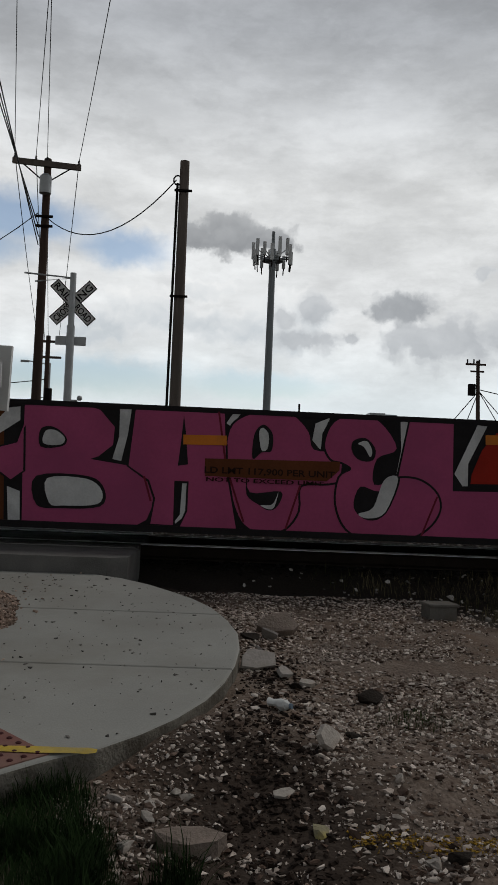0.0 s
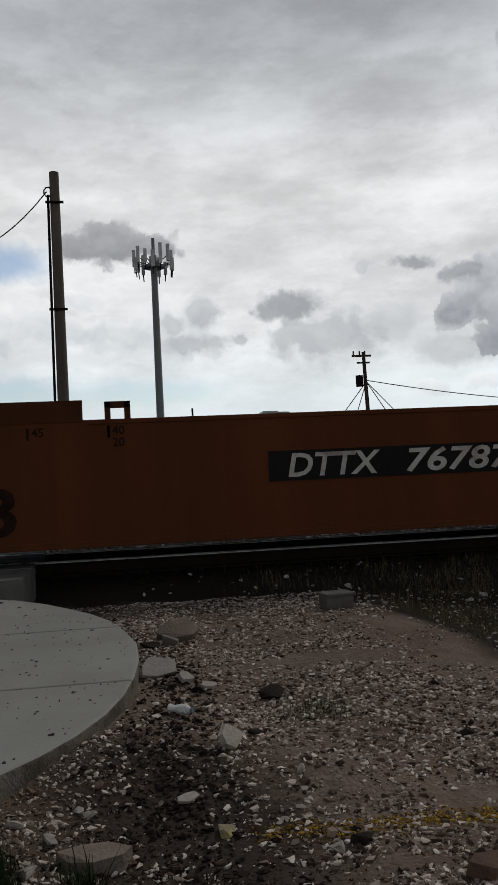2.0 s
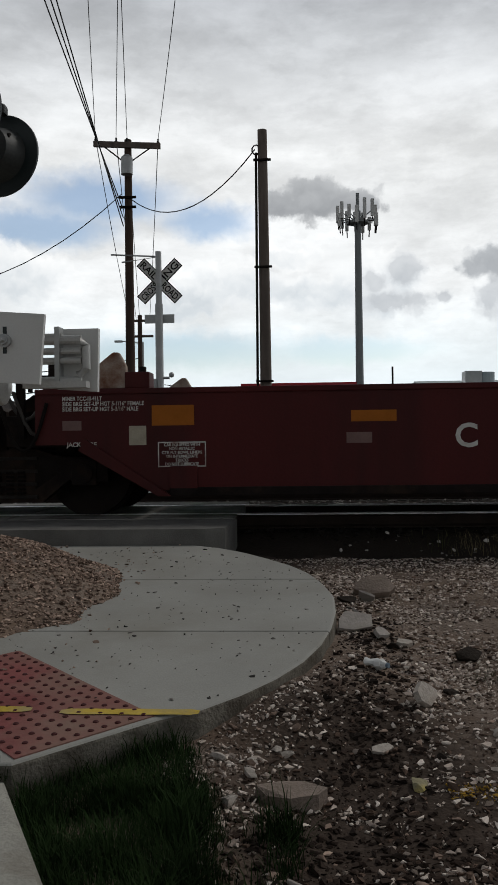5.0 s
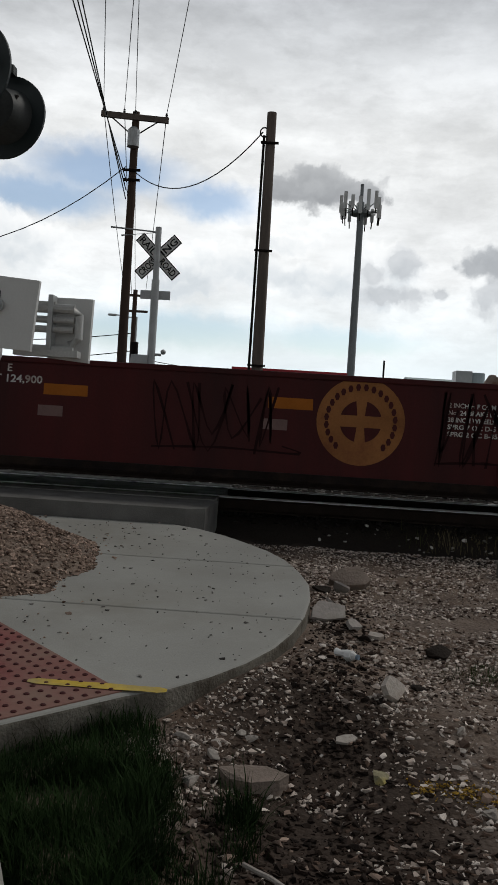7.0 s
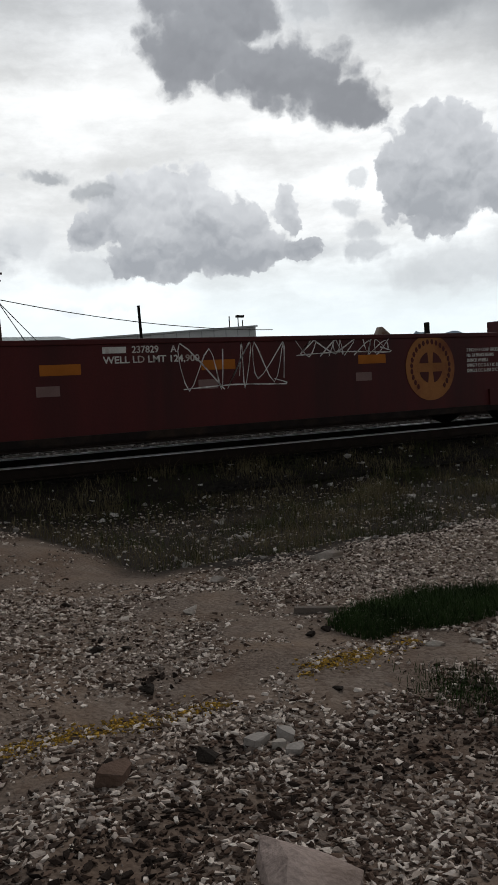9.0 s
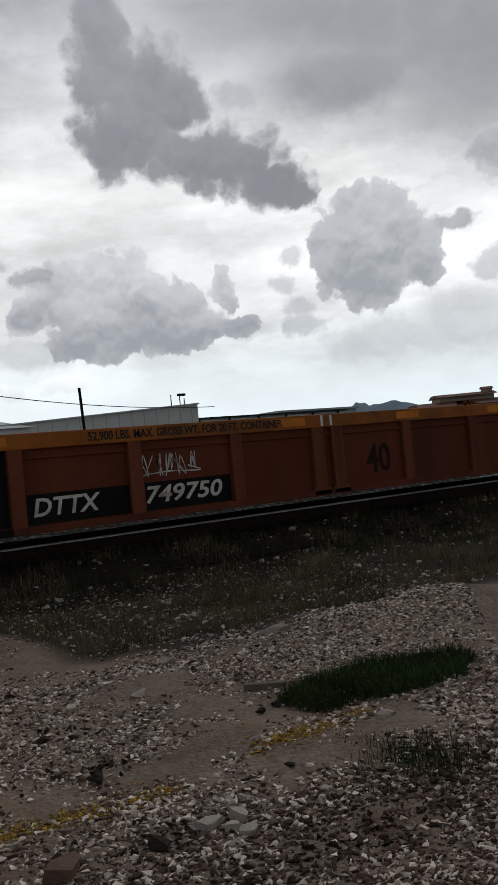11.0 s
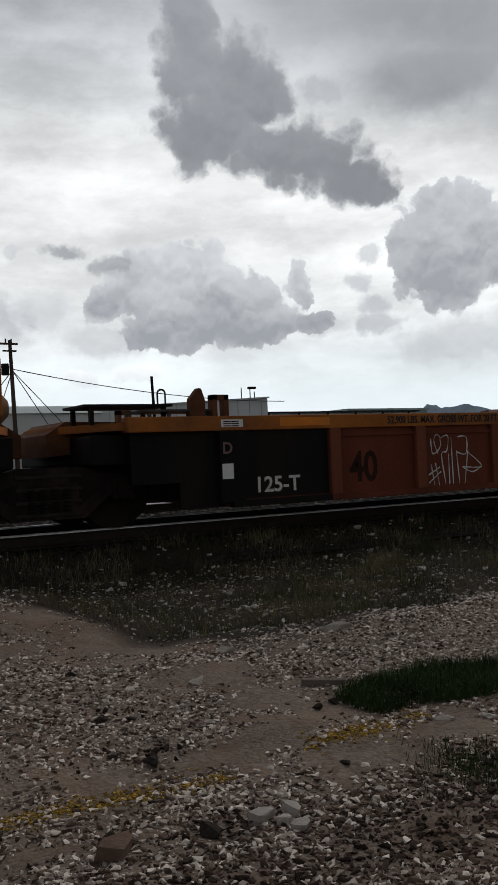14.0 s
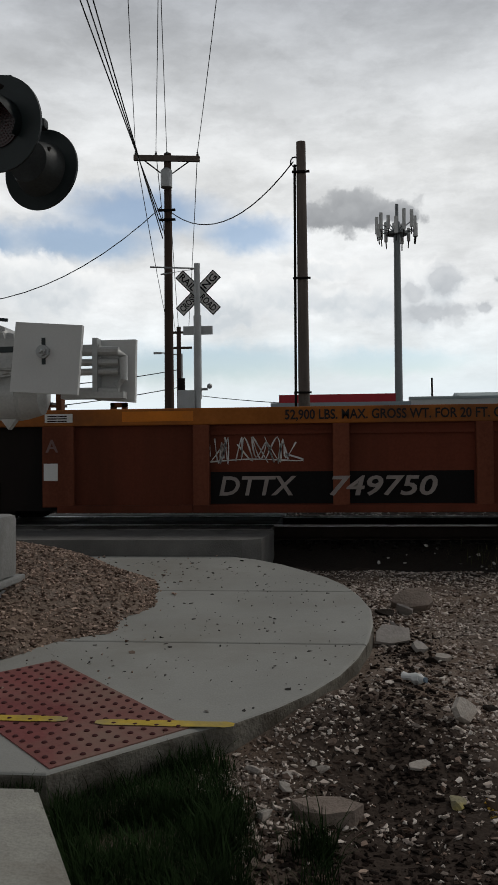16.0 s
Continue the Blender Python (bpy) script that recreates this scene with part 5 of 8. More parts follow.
    # front end: ladder, tall grab post, brake gear
    bm = bmesh.new()
    for z in (0.45, 0.72):
        rod(bm, (6.73, ye - 0.06, z), (7.2, ye - 0.06, z), 0.014)
    chain(bm, [(6.73, ye - 0.06, 0.42), (6.73, ye - 0.06, 1.15)], 0.016)
    chain(bm, [(7.2, ye - 0.06, 0.42), (7.2, ye - 0.06, 1.15)], 0.016)
    part("ladder", bm, M_galv if brake else M_dark, u)
    bm = box(bmesh.new(), 7.14, 7.21, ye - 0.07, ye - 0.01, 1.0, 1.97)
    part("grab_post", rails_u(bm, 7.21, 7.36, ye - 0.04, 1.3, 1.95, 0.012), M_ttxbeam, u)
    bm = bmesh.new()
    if brake:
        rod(bm, (7.0, -0.75, 1.42), (7.55, -0.75, 1.42), 0.2, seg=20)
        rod(bm, (7.55, -0.75, 1.42), (7.65, -0.75, 1.42), 0.2, 0.1, seg=20)
        box(bm, 6.75, 6.95, -1.0, -0.8, 1.25, 1.45, bevel=0.02)
        part("air_reservoir", bm, M_tan2, u, "tan brake air tank", smooth=True)
        bm = bmesh.new()
        chain(bm, [(6.0, -1.1, 1.3), (6.2, -1.1, 1.46), (6.9, -1.15, 1.3), (7.4, -1.15, 1.28)], 0.02)
        part("brake_pipe", bm, M_dark, u)
        bm = bmesh.new()
    # low brake platform on legs at the rear end, with one hoop
    box(bm, -7.6, -6.5, -1.25, -0.55, 1.40, 1.43)
    for x in (-7.5, -6.6):
        for yy in (-1.2, -0.62):
            box(bm, x - 0.025, x + 0.025, yy - 0.025, yy + 0.025, 1.2, 1.41)
    part("brake_platform", bm, M_dark, u)
    part("hoop", rails_u(bmesh.new(), -6.68, -6.58, -1.22, 1.42, 1.6, 0.012), M_dark, u)
    if not brake:
        part("brake_wheel_box", B(-6.4, -6.15, -1.0, -0.7, 1.2, 1.5, bevel=0.03), M_ttxbeam, u)
    # paint and marks on the near side
    y = ye + 0.03 - 0.004
    patch("black_field", rect(4.46, 5.7, 0.27, 1.085), y, M_ttxblack, u)
    if letter != "A":
        patch("black_field", rect(-5.7, -4.46, 0.27, 1.085), y, M_ttxblack, u)
    pl = patch("placard", rect(4.72, 5.32, 0.27, 0.6), y - 0.004, M_placard, u, "yellow lined placard")
    patch("placard_head", rect(4.72, 5.32, 0.62, 0.84), y - 0.004, M_ttx, u)
    bars("placard_writing", 4.76, 0.53, y - 0.008, [[0.1, 0.08, 0.07]] * 4, 0.035, 0.03, M_stencil, u)
    if letter != "A":
        lettering("load_mark", "125-T", 0.18, -5.52, 0.34, y - 0.004, M_letter, u, width=0.62)
    patch("white_label", rect(-6.04, -5.89, 0.52, 0.70), ye - 0.044, M_white, u)
    lettering("unit_letter", letter, 0.13, -6.02, 0.82, ye - 0.044, M_grey_patch, u)
    for x in (-6.03, 5.65):
        patch("side_label", rect(x, x + 0.3, 1.13, 1.22), ye - 0.034, M_white, u)
        bars("label_writing", x + 0.03, 1.19, ye - 0.038, [[0.1, 0.1]] * 3, 0.012, 0.014, M_stencil, u)
    for x, w in ((-5.2, 0.75), (-0.82, 0.45), (1.32, 0.46), (3.31, 0.56), (4.6, 0.5)):
        patch("reflector", rect(x, x + w, 1.13, 1.235), ye - 0.034, M_orange, u)
    for s in (-1, 1):
        patch("white_mark", rect(s * 0.08 - 0.02, s * 0.08 + 0.02, 1.11, 1.25), ye - 0.034, M_white, u)
    lettering("weight_limit", "52,900 LBS. MAX. GROSS WT. FOR 20 FT. CONTAINER", 0.095, -3.5, 1.135, ye - 0.036, M_signb, u, width=2.75)
    if number:
        patch("number_field", rect(-4.28, -1.6, 0.27, 0.60), y, M_ttxblack, u)
        lettering("reporting_mark", "DTTX", 0.19, -4.19, 0.36, y - 0.004, M_letter if letter == "B" else M_dimletter, u, width=0.8, shear=0.2)
        lettering("car_number", "749750", 0.19, -2.81 if letter == "B" else -3.05, 0.36, y - 0.004 if letter == "B" else ye - 0.046, M_letter if letter == "B" else M_dimletter, u, width=1.08, shear=0.2)
        lettering("length_mark", "40", 0.38, 0.72, 0.42, y - 0.002, M_stencil, u, width=0.46, fat=0.01)
    else:
        lettering("length_mark", "40", 0.38, -4.12, 0.40, y - 0.002, M_stencil, u, width=0.46, fat=0.01)
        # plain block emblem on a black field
        patch("emblem_field", rect(0.47, 2.62, 0.33, 0.84), ye - 0.008, M_ttxblack, u, thick=0.038)
        lg = u
        sh = 0.10
        def slant(x0, x1, z0, z1):
            return [(x0 + (z0 - 0.4) * 0.3, z0), (x1 + (z0 - 0.4) * 0.3, z0), (x1 + (z1 - 0.4) * 0.3, z1), (x0 + (z1 - 0.4) * 0.3, z1)]
        ye2 = ye - 0.048
        for x0, x1, z0, z1 in ((0.63, 1.27, 0.68, 0.79), (0.80, 1.02, 0.38, 0.68), (1.31, 1.88, 0.68, 0.79), (1.42, 1.66, 0.38, 0.68)):
            patch("emblem_bar", slant(x0, x1, z0, z1), ye2, M_letter, lg)
        patch("emblem_bar", [(1.80, 0.38), (2.05, 0.38), (2.50, 0.79), (2.22, 0.79)], ye2 - 0.003, M_letter, lg)
        patch("emblem_bar", [(2.14, 0.38), (2.42, 0.38), (2.12, 0.79), (1.92, 0.79)], ye2 - 0.006, M_letter, lg)
        patch("post_paint", rect(1.455, 1.545, 0.36, 0.81), ye2 - 0.012, M_letter, lg, "pale painted post crossing the emblem")
        for k in range(4):
            patch("emblem_stripe", slant(0.98, 2.0, 0.455 + k * 0.055, 0.475 + k * 0.055), ye2 - 0.009, M_ttxblack, lg)
            patch("emblem_stripe", slant(1.02, 1.46, 0.475 + k * 0.055, 0.495 + k * 0.055), ye2 - 0.003, M_letter, lg)
    if upper:
        lettering("scrawl", upper, 0.09, 0.35, 1.13, ye - 0.036, M_redspray, u, width=4.2)
    if tag:
        strokes(u, scrawl_lines(*tag), ye + 0.022, 0.008)
    on_train(u, q)
    return u


def scrawl_lines(x0, x1, z0, z1, n, seed):
    """Quick overlapping zigzags and an underline."""
    rn = random.Random(seed)
    w = (x1 - x0) / n
    lines = [[(x0 + w * (i + 0.5 + rn.uniform(-0.7, 0.7)), z0 + (z1 - z0) * min(max(0.5 + (0.45 if k % 2 else -0.45) + rn.uniform(-0.25, 0.25), 0.0), 1.0)) for k in range(6)] for i in range(n)]
    lines.append([(x0 - 0.05, z0 + 0.02), ((x0 + x1) / 2, z0 + 0.05), (x1 + 0.08, z0 + 0.03), (x1 - 0.1, z0 + 0.10)])
    return lines


def scribble(parent, x0, x1, z0, z1, n, seed, ye, r=0.011, material=None):
    return strokes(parent, scrawl_lines(x0, x1, z0, z1, n, seed), ye + 0.022, r * 0.75, material)


def strokes(parent, lines, y, r=0.010, material=None, name="sprayed_tag", label="thin pale sprayed tag"):
    """A sprayed tag of rounded freehand lines, each a row of x, z."""
    bm = bmesh.new()
    for ln in lines:
        pts = []
        n = len(ln)
        for i in range(n - 1):
            p0, p1, p2, p3 = (Vector(ln[min(max(i + k, 0), n - 1)]) for k in (-1, 0, 1, 2))
            for j in range(4):
                t = j / 4
                pts.append(0.5 * (2 * p1 + (p2 - p0) * t + (2 * p0 - 5 * p1 + 4 * p2 - p3) * t * t + (3 * p1 - p0 - 3 * p2 + p3) * t ** 3))
        pts.append(Vector(ln[-1]))
        left, right = [], []
        for i, p in enumerate(pts):
            d = (pts[min(i + 1, len(pts) - 1)] - pts[max(i - 1, 0)])
            d = d.normalized() if d.length > 1e-6 else Vector((1, 0))
            w = r * (0.8 + 0.35 * math.sin(i * 1.3 + p.x * 9))
            left.append(bm.verts.new((p.x - d.y * w, y, p.y + d.x * w)))
            right.append(bm.verts.new((p.x + d.y * w, y, p.y - d.x * w)))
        for i in range(len(pts) - 1):
            bm.faces.new((left[i], right[i], right[i + 1], left[i + 1]))
    return part(name, bm, material or M_tagline, parent, label)


M_tagline = mat("pale_spray_line", (0.66, 0.64, 0.62), 0.75, var=0.2, scale=14, bump=0.0, dirt=(0.22, 0.17, 0.15), dirt_amount=0.3)
mat_brown = mat("brown_casting", (0.12, 0.05, 0.025), 0.8, var=0.3, scale=3, bump=0.2, dirt=(0.05, 0.03, 0.02))
ttx_unit(-12.592, "B", True, (-2.85, -2.1, 0.66, 0.93, 5, 3), "", True)
unit_c = ttx_unit(-14.307, "C", False, None, "", False)
unit_d = ttx_unit(-15.987, "D", False, None, "", True)
unit_e = ttx_unit(-17.723, "E", False, None, "MELT STEEL BEAMS", True)
ttx_unit(-19.423, "A", True, (-4.3, -3.4, 0.68, 0.96, 6, 8), "", True)
YT = YS + 0.022
strokes(unit_c, (
    [(-2.80, 0.96), (-2.74, 1.0), (-2.54, 1.0), (-2.43, 0.92), (-2.56, 0.8), (-2.68, 0.76), (-2.6, 0.62), (-2.59, 0.39), (-2.68, 0.29), (-2.78, 0.28), (-2.81, 0.4), (-2.80, 0.6), (-2.78, 0.77), (-2.82, 0.89)],
    [(-2.58, 0.69), (-2.39, 1.03), (-2.2, 0.67), (-2.39, 0.75), (-2.58, 0.69)], [(-2.46, 0.85), (-2.4, 0.9), (-2.35, 0.85), (-2.41, 0.8), (-2.48, 0.82)],
    [(-2.32, 0.79), (-2.13, 0.97), (-2.04, 0.97), (-1.99, 0.87), (-1.91, 0.75), (-1.98, 0.97), (-1.73, 0.97), (-1.75, 0.72), (-1.67, 0.62), (-1.7, 0.3), (-1.8, 0.28), (-1.95, 0.3), (-2.02, 0.45), (-2.07, 0.3), (-2.25, 0.28), (-2.21, 0.41)],
    [(-1.40, 0.96), (-1.29, 0.97), (-1.26, 0.89), (-1.25, 0.64), (-1.2, 0.49), (-1.22, 0.3)], [(-1.40, 0.66), (-1.28, 0.6)], [(-2.65, 0.37), (-2.54, 0.3), (-2.25, 0.28)]), YT)
strokes(unit_c, ([(-1.13, 0.59), (-1.09, 0.69), (-1.0, 0.56), (-0.94, 0.68), (-0.9, 0.53), (-0.83, 0.55)], [(-1.14, 0.44), (-0.97, 0.53), (-1.11, 0.36), (-0.81, 0.42), (-1.0, 0.51), (-0.93, 0.33), (-0.78, 0.42)]), YT, 0.008)
strokes(unit_d, (
    [(-2.71, 0.91), (-2.69, 0.72), (-2.61, 0.73), (-2.53, 0.82), (-2.55, 0.95), (-2.62, 0.96), (-2.65, 0.87), (-2.59, 0.71)], [(-2.53, 0.92), (-2.39, 0.95), (-2.42, 0.74), (-2.52, 0.69), (-2.46, 0.28)], [(-2.33, 0.93), (-2.32, 0.28)], [(-2.39, 0.7), (-2.39, 0.28)],
    [(-2.24, 0.74), (-2.2, 0.28)], [(-2.21, 0.93), (-2.04, 0.92), (-2.06, 0.69), (-2.24, 0.72)], [(-2.02, 0.73), (-2.1, 0.28)], [(-2.14, 0.51), (-1.76, 0.5), (-2.02, 0.71)], [(-2.14, 0.51), (-1.95, 0.43), (-1.76, 0.5)],
    [(-2.72, 0.57), (-2.67, 0.28)], [(-2.64, 0.58), (-2.58, 0.27)], [(-2.77, 0.42), (-2.56, 0.52)], [(-2.77, 0.31), (-2.54, 0.46)]), YT)
strokes(unit_e, (
    [(-3.57, 0.71), (-3.61, 0.79), (-3.56, 0.86), (-3.5, 0.8), (-3.53, 0.69)], [(-3.53, 0.71), (-3.48, 0.84), (-3.43, 0.86), (-3.42, 0.74), (-3.45, 0.66), (-3.32, 0.68), (-3.4, 0.76)], [(-3.68, 0.58), (-3.53, 0.65), (-3.62, 0.48), (-3.29, 0.54), (-3.49, 0.65), (-3.44, 0.39), (-3.27, 0.56)]), YT)
strokes(unit_e, (
    [(-2.82, 0.83), (-2.77, 0.96), (-2.62, 0.96), (-2.67, 0.78), (-2.81, 0.79)], [(-2.82, 0.51), (-2.72, 0.55)], [(-2.82, 0.41), (-2.70, 0.46)], [(-2.80, 0.61), (-2.78, 0.31)], [(-2.69, 0.78), (-2.74, 0.28)], [(-2.61, 0.82), (-2.68, 0.28)], [(-2.5, 0.9), (-2.35, 0.75), (-2.5, 0.55), (-2.3, 0.4)]), YT)
for q in (-11.738, -13.449, -15.147, -16.855, -18.573, -20.277):
    truck(q)
coupler(-11.515)


# -- five-unit dark red well car --
def red_unit(q, letter, extra):
    u = thing("well_car", "dark red container well car with solid sides and orange patches", "well car", "dark red well cars of the train")
    h, ye = 7.485, YS
    top = 1.363
    for s in (-1, 1):
        y0, y1 = (ye, ye + 0.05) if s < 0 else (-ye - 0.05, -ye)
        bm = prism(bmesh.new(), [(-h + 0.49, 0.78), (-h + 1.0, 0.78), (-h + 1.75, 0.30), (h - 1.75, 0.30), (h - 1.0, 0.78), (h - 0.49, 0.78), (h - 0.49, top), (-h + 0.49, top)], "y", y0, y1)
        part("side_wall", bm, M_red, u)
        part("top_rail", B(-h + 0.49, h - 0.49, y0 - 0.02, y1 + 0.02, top - 0.06, top, bevel=0.01), M_red, u)
        bm = B(-h + 1.9, h - 1.9, y0 - 0.03, y1 + 0.03, 0.24, 0.33, bevel=0.01)
        part("bottom_sill", bm, M_sideframe, u)
        for k in (-1, 1):
            bm = prism(bmesh.new(), [(k * (h - 1.92), 0.24), (k * (h - 1.78), 0.24), (k * (h - 0.95), 0.72), (k * (h - 1.02), 0.84)], "y", y0 - 0.035, y1 + 0.035)
            part("end_brace", bm, M_red, u)
            bm = B(k * (h - 2.05) - 0.14, k * (h - 2.05) + 0.14, y0 - 0.03, y0, 0.32, 0.55)
            part("jack_pad", bm, M_red, u)
    part("well_floor", B(-h + 1.8, h - 1.8, -1.45, 1.45, 0.26, 0.32), M_sideframe, u)
    for s in (-1, 1):
        part("end_wall", B(s * (h - 1.7) - 0.04, s * (h - 1.7) + 0.04, -1.47, 1.47, 0.3, top - 0.02), M_sideframe, u)
        part("end_deck", B(min(s * (h - 1.7), s * (h - 0.1)), max(s * (h - 1.7), s * (h - 0.1)), -1.3, 1.3, 0.76, 1.1, bevel=0.03), M_sideframe, u)
        bm = box(bmesh.new(), min(s * (h - 1.35), s * (h - 0.35)), max(s * (h - 1.35), s * (h - 0.35)), ye + 0.1, ye + 0.75, top + 0.13, top + 0.155)
        for k in range(3):
            x = s * (h - 1.3 + k * 0.45)
            box(bm, x - 0.02, x + 0.02, ye + 0.12, ye + 0.16, top - 0.02, top + 0.14)
            box(bm, x - 0.02, x + 0.02, ye + 0.66, ye + 0.7, top - 0.02, top + 0.14)
        part("walkway_grating", bm, M_dark, u, "dark grating walkway")
        guide(u, 6.04 if s > 0 else -6.2, ye + 0.1, top, 0.38, M_guide, s, 0.32)
        guide(u, s * (h - 1.62), -ye - 0.1, top, 0.32, M_guide, s, 0.3)
        bm = box(bmesh.new(), (5.76 if s > 0 else -5.92) - 0.13, (5.76 if s > 0 else -5.92) + 0.13, ye + 0.02, ye + 0.3, top, top + 0.17, bevel=0.01)
        part("latch_box", bm, M_red, u)
        bm = bmesh.new()
        for x, zt in ((6.72, 2.06), (7.2, 2.05)) if s > 0 and letter != "E" else () if s > 0 else ((-7.19, 1.67), (-6.85, 1.67)):
            box(bm, x - 0.035, x + 0.035, ye + 0.12, ye + 0.2, 0.85, zt)
            d = -0.1 if x in (6.72, -7.19) else 0.1
            rails_u(bm, min(x, x + d), max(x, x + d), ye + 0.16, top + 0.1, zt - 0.02, 0.012)
        if bm.verts:
            part("grab_post", bm, M_dark, u)
        bm = bmesh.new()
        x = s * (h - 0.62)
        box(bm, x - 0.03, x + 0.03, -ye - 0.2, -ye - 0.12, 0.85, 1.75 if letter != "E" else 1.4)
        part("grab_post", bm, M_dark, u)
        # the joint between two units: castings, a bearing bulge and looped hoses
        bm = prism(bmesh.new(), [(s * (h - 0.75), 0.7), (s * (h - 0.02), 0.72), (s * (h - 0.02), 1.16), (s * (h - 0.3), 1.34), (s * (h - 0.75), 1.36)], "y", -0.95, 0.7)
        part("joint_casting", bm, M_sideframe, u)
        bm = disc(bmesh.new(), (s * (h - 0.3), -1.02, 1.0), (0, -1, 0), 0.15, 0.14, 20)
        part("bearing", bm, M_dark, u, smooth=True)
        for n, (dx, dz) in enumerate(((0.0, 0.0), (0.13, 0.06))):
            pts = [(s * (h - 0.72 + dx + 0.62 * i / 10), ye + 0.12 + 0.07 * n, 1.34 + dz - 0.46 * math.sin(math.pi * min(1.0, i / 8)) * (1 - 0.25 * n)) for i in range(11)]
            part("air_hose", chain(bmesh.new(), pts, 0.022, 8), M_hose, u, smooth=True)
        bm = bmesh.new()
        pts = [(s * (h - 0.62 + 0.5 * i / 8), ye - 0.02, 0.72 + 0.5 * (i / 8 - 0.5) ** 2 * 4) for i in range(9)]
        chain(bm, pts, 0.02)
        part("brake_hose", bm, M_dark, u)
    bm = bmesh.new()
    rod(bm, (-h + 0.75, -0.6, top + 0.1), (-h + 1.3, -0.6, top + 0.1), 0.16, seg=18)
    part("air_reservoir", bm, M_dark, u, smooth=True)
    y = ye - 0.003
    for x, xg in ((-3.71, -3.76), (-1.34, -1.39), (1.72, 1.95), (4.1, 4.95)) if letter == "B" else ((-3.71, -3.76), (-1.34, -1.39), (0.60, 0.55), (2.93, 2.88)):
        patch("orange_patch", rect(x, x + 0.46, 0.985, 1.10), y, M_orangedim, u)
        patch("grey_patch", rect(xg, xg + 0.26, 0.765, 0.875), y, M_grey_patch, u)
    if extra.get("emblem", True):
        cx, cz, r = h - 3.42 + extra.get("emblem_dx", 0.0), 0.90, extra.get("emblem_r", 0.45)
        e = patch("round_emblem", ell(cx, cz, r, r, 40), y - 0.003, M_emblem, u, "faded yellow round emblem with a cross")
        for a in (45, 135, 225, 315):
            q4 = [(cx + 0.05 * math.cos(radians(a)), cz + 0.05 * math.sin(radians(a)))] + ell(cx, cz, 0.215, 0.215, 8, a - 30, a + 30)
            patch("emblem_quarter", q4, y - 0.006, M_red, u)
        patch("emblem_band", rect(cx - 0.25, cx + 0.25, cz - 0.06, cz + 0.06), y - 0.009, M_emblem, u)
        bm = bmesh.new()
        for a in range(-150, 160, 13):
            if abs(a) > 145:
                continue
            p = (cx + 0.35 * math.sin(radians(a)), cz + 0.35 * math.cos(radians(a)))
            prism(bm, ell(p[0], p[1], 0.026, 0.04, 6), "y", y - 0.009, y - 0.006)
        part("emblem_ring", bm, M_red, u)
    # marks at the front end
    lines = ("2 INCH H F COMP SHOES", "No. 24 BRAKE BEAMS", "38 INCH WHEELS", "SPRG 7 OC D-5 7 IC D-6 5 IIC D-6A", "SPRG 2 OC B-353 2 IC B-354")
    if letter == "B":
        lines = ("2 INCH H F COMP SHOES", "No. 24 BRAKE BEAMS", "SPRG 6 OC D-5 4 IC D-6")
    for k, s in enumerate(lines):
        lettering("stencil_note", s, 0.046, h - 2.72 + 1.12 * (letter == "B") + 0.12 * (letter == "A"), 1.10 - k * 0.073 + 0.19 * (letter == "B"), y, M_letter, u, width=(0.030 if letter == "A" else 0.034) * len(s))
    if letter != "B":
        patch("orange_patch", rect(h - 1.95, h - 1.5, 1.13, 1.26), y, M_orangedim, u)
    patch("orange_patch", rect(h - 1.95 + 0.69 * (letter == "B"), h - 1.5 + 0.69 * (letter == "B"), 0.98 - 0.02 * (letter == "B"), 1.10), y, M_orangedim, u)
    patch("grey_patch", rect(h - 1.75, h - 1.5, 0.79, 0.90), y, M_grey_patch, u)
    if letter != "B":
        lettering("load_mark", "125 T", 0.115, h - 1.35, 1.12, y, M_letter, u, width=0.32)
    if letter != "B":
        lettering("jack_note", "JACK HERE", 0.045, h - 1.0, 0.80, y, M_letter, u, width=0.32)
    # marks at the rear end
    lettering("stencil_note", "MINER TCC-III-41LT", 0.042, -h + 0.78, 1.24, y, M_letter, u, width=0.42)
    lettering("stencil_note", "SIDE BRG SET-UP HGT 5-1/16\" FEMALE", 0.042, -h + 0.78, 1.185, y, M_letter, u, width=0.86)
    lettering("stencil_note", "SIDE BRG SET-UP HGT 5-3/16\" MALE", 0.042, -h + 0.78, 1.13, y, M_letter, u, width=0.8)
    patch("orange_patch", rect(-h + 1.72, -h + 2.16, 0.97, 1.18), y, M_orangedim, u)
    patch("grey_patch", rect(-h + 0.78, -h + 0.98, 0.93, 1.03), y, M_grey_patch, u)
    patch("notice", rect(-h + 1.48, -h + 1.66, 0.77, 0.97), y, M_tanpaper, u)
    lettering("jack_note", "JACK HERE", 0.045, -h + 0.82, 0.76, y, M_letter, u, width=0.32)
    bm = bmesh.new()
    X0, X1, Z0, Z1 = -h + 1.78, -h + 2.28, 0.54, 0.80
    for a in ((X0, X1, Z0, Z0 + 0.012), (X0, X1, Z1 - 0.012, Z1), (X0, X0 + 0.012, Z0, Z1), (X1 - 0.012, X1, Z0, Z1)):
        prism(bm, rect(*a), "y", y - 0.0015, y + 0.0015)
    part("notice_frame", bm, M_letter, u)
    for k, s in enumerate(("CAR EQUIPPED WITH", "NON-METALLIC", "CTR PLT BOWL LINERS", "ON INTERMEDIATE", "TRUCKS", "DO NOT LUBRICATE")):
        w = 0.022 * len(s)
        lettering("notice_writing", s, 0.03, (X0 + X1) / 2 - w / 2, 0.755 - k * 0.04, y, M_letter, u, width=w)
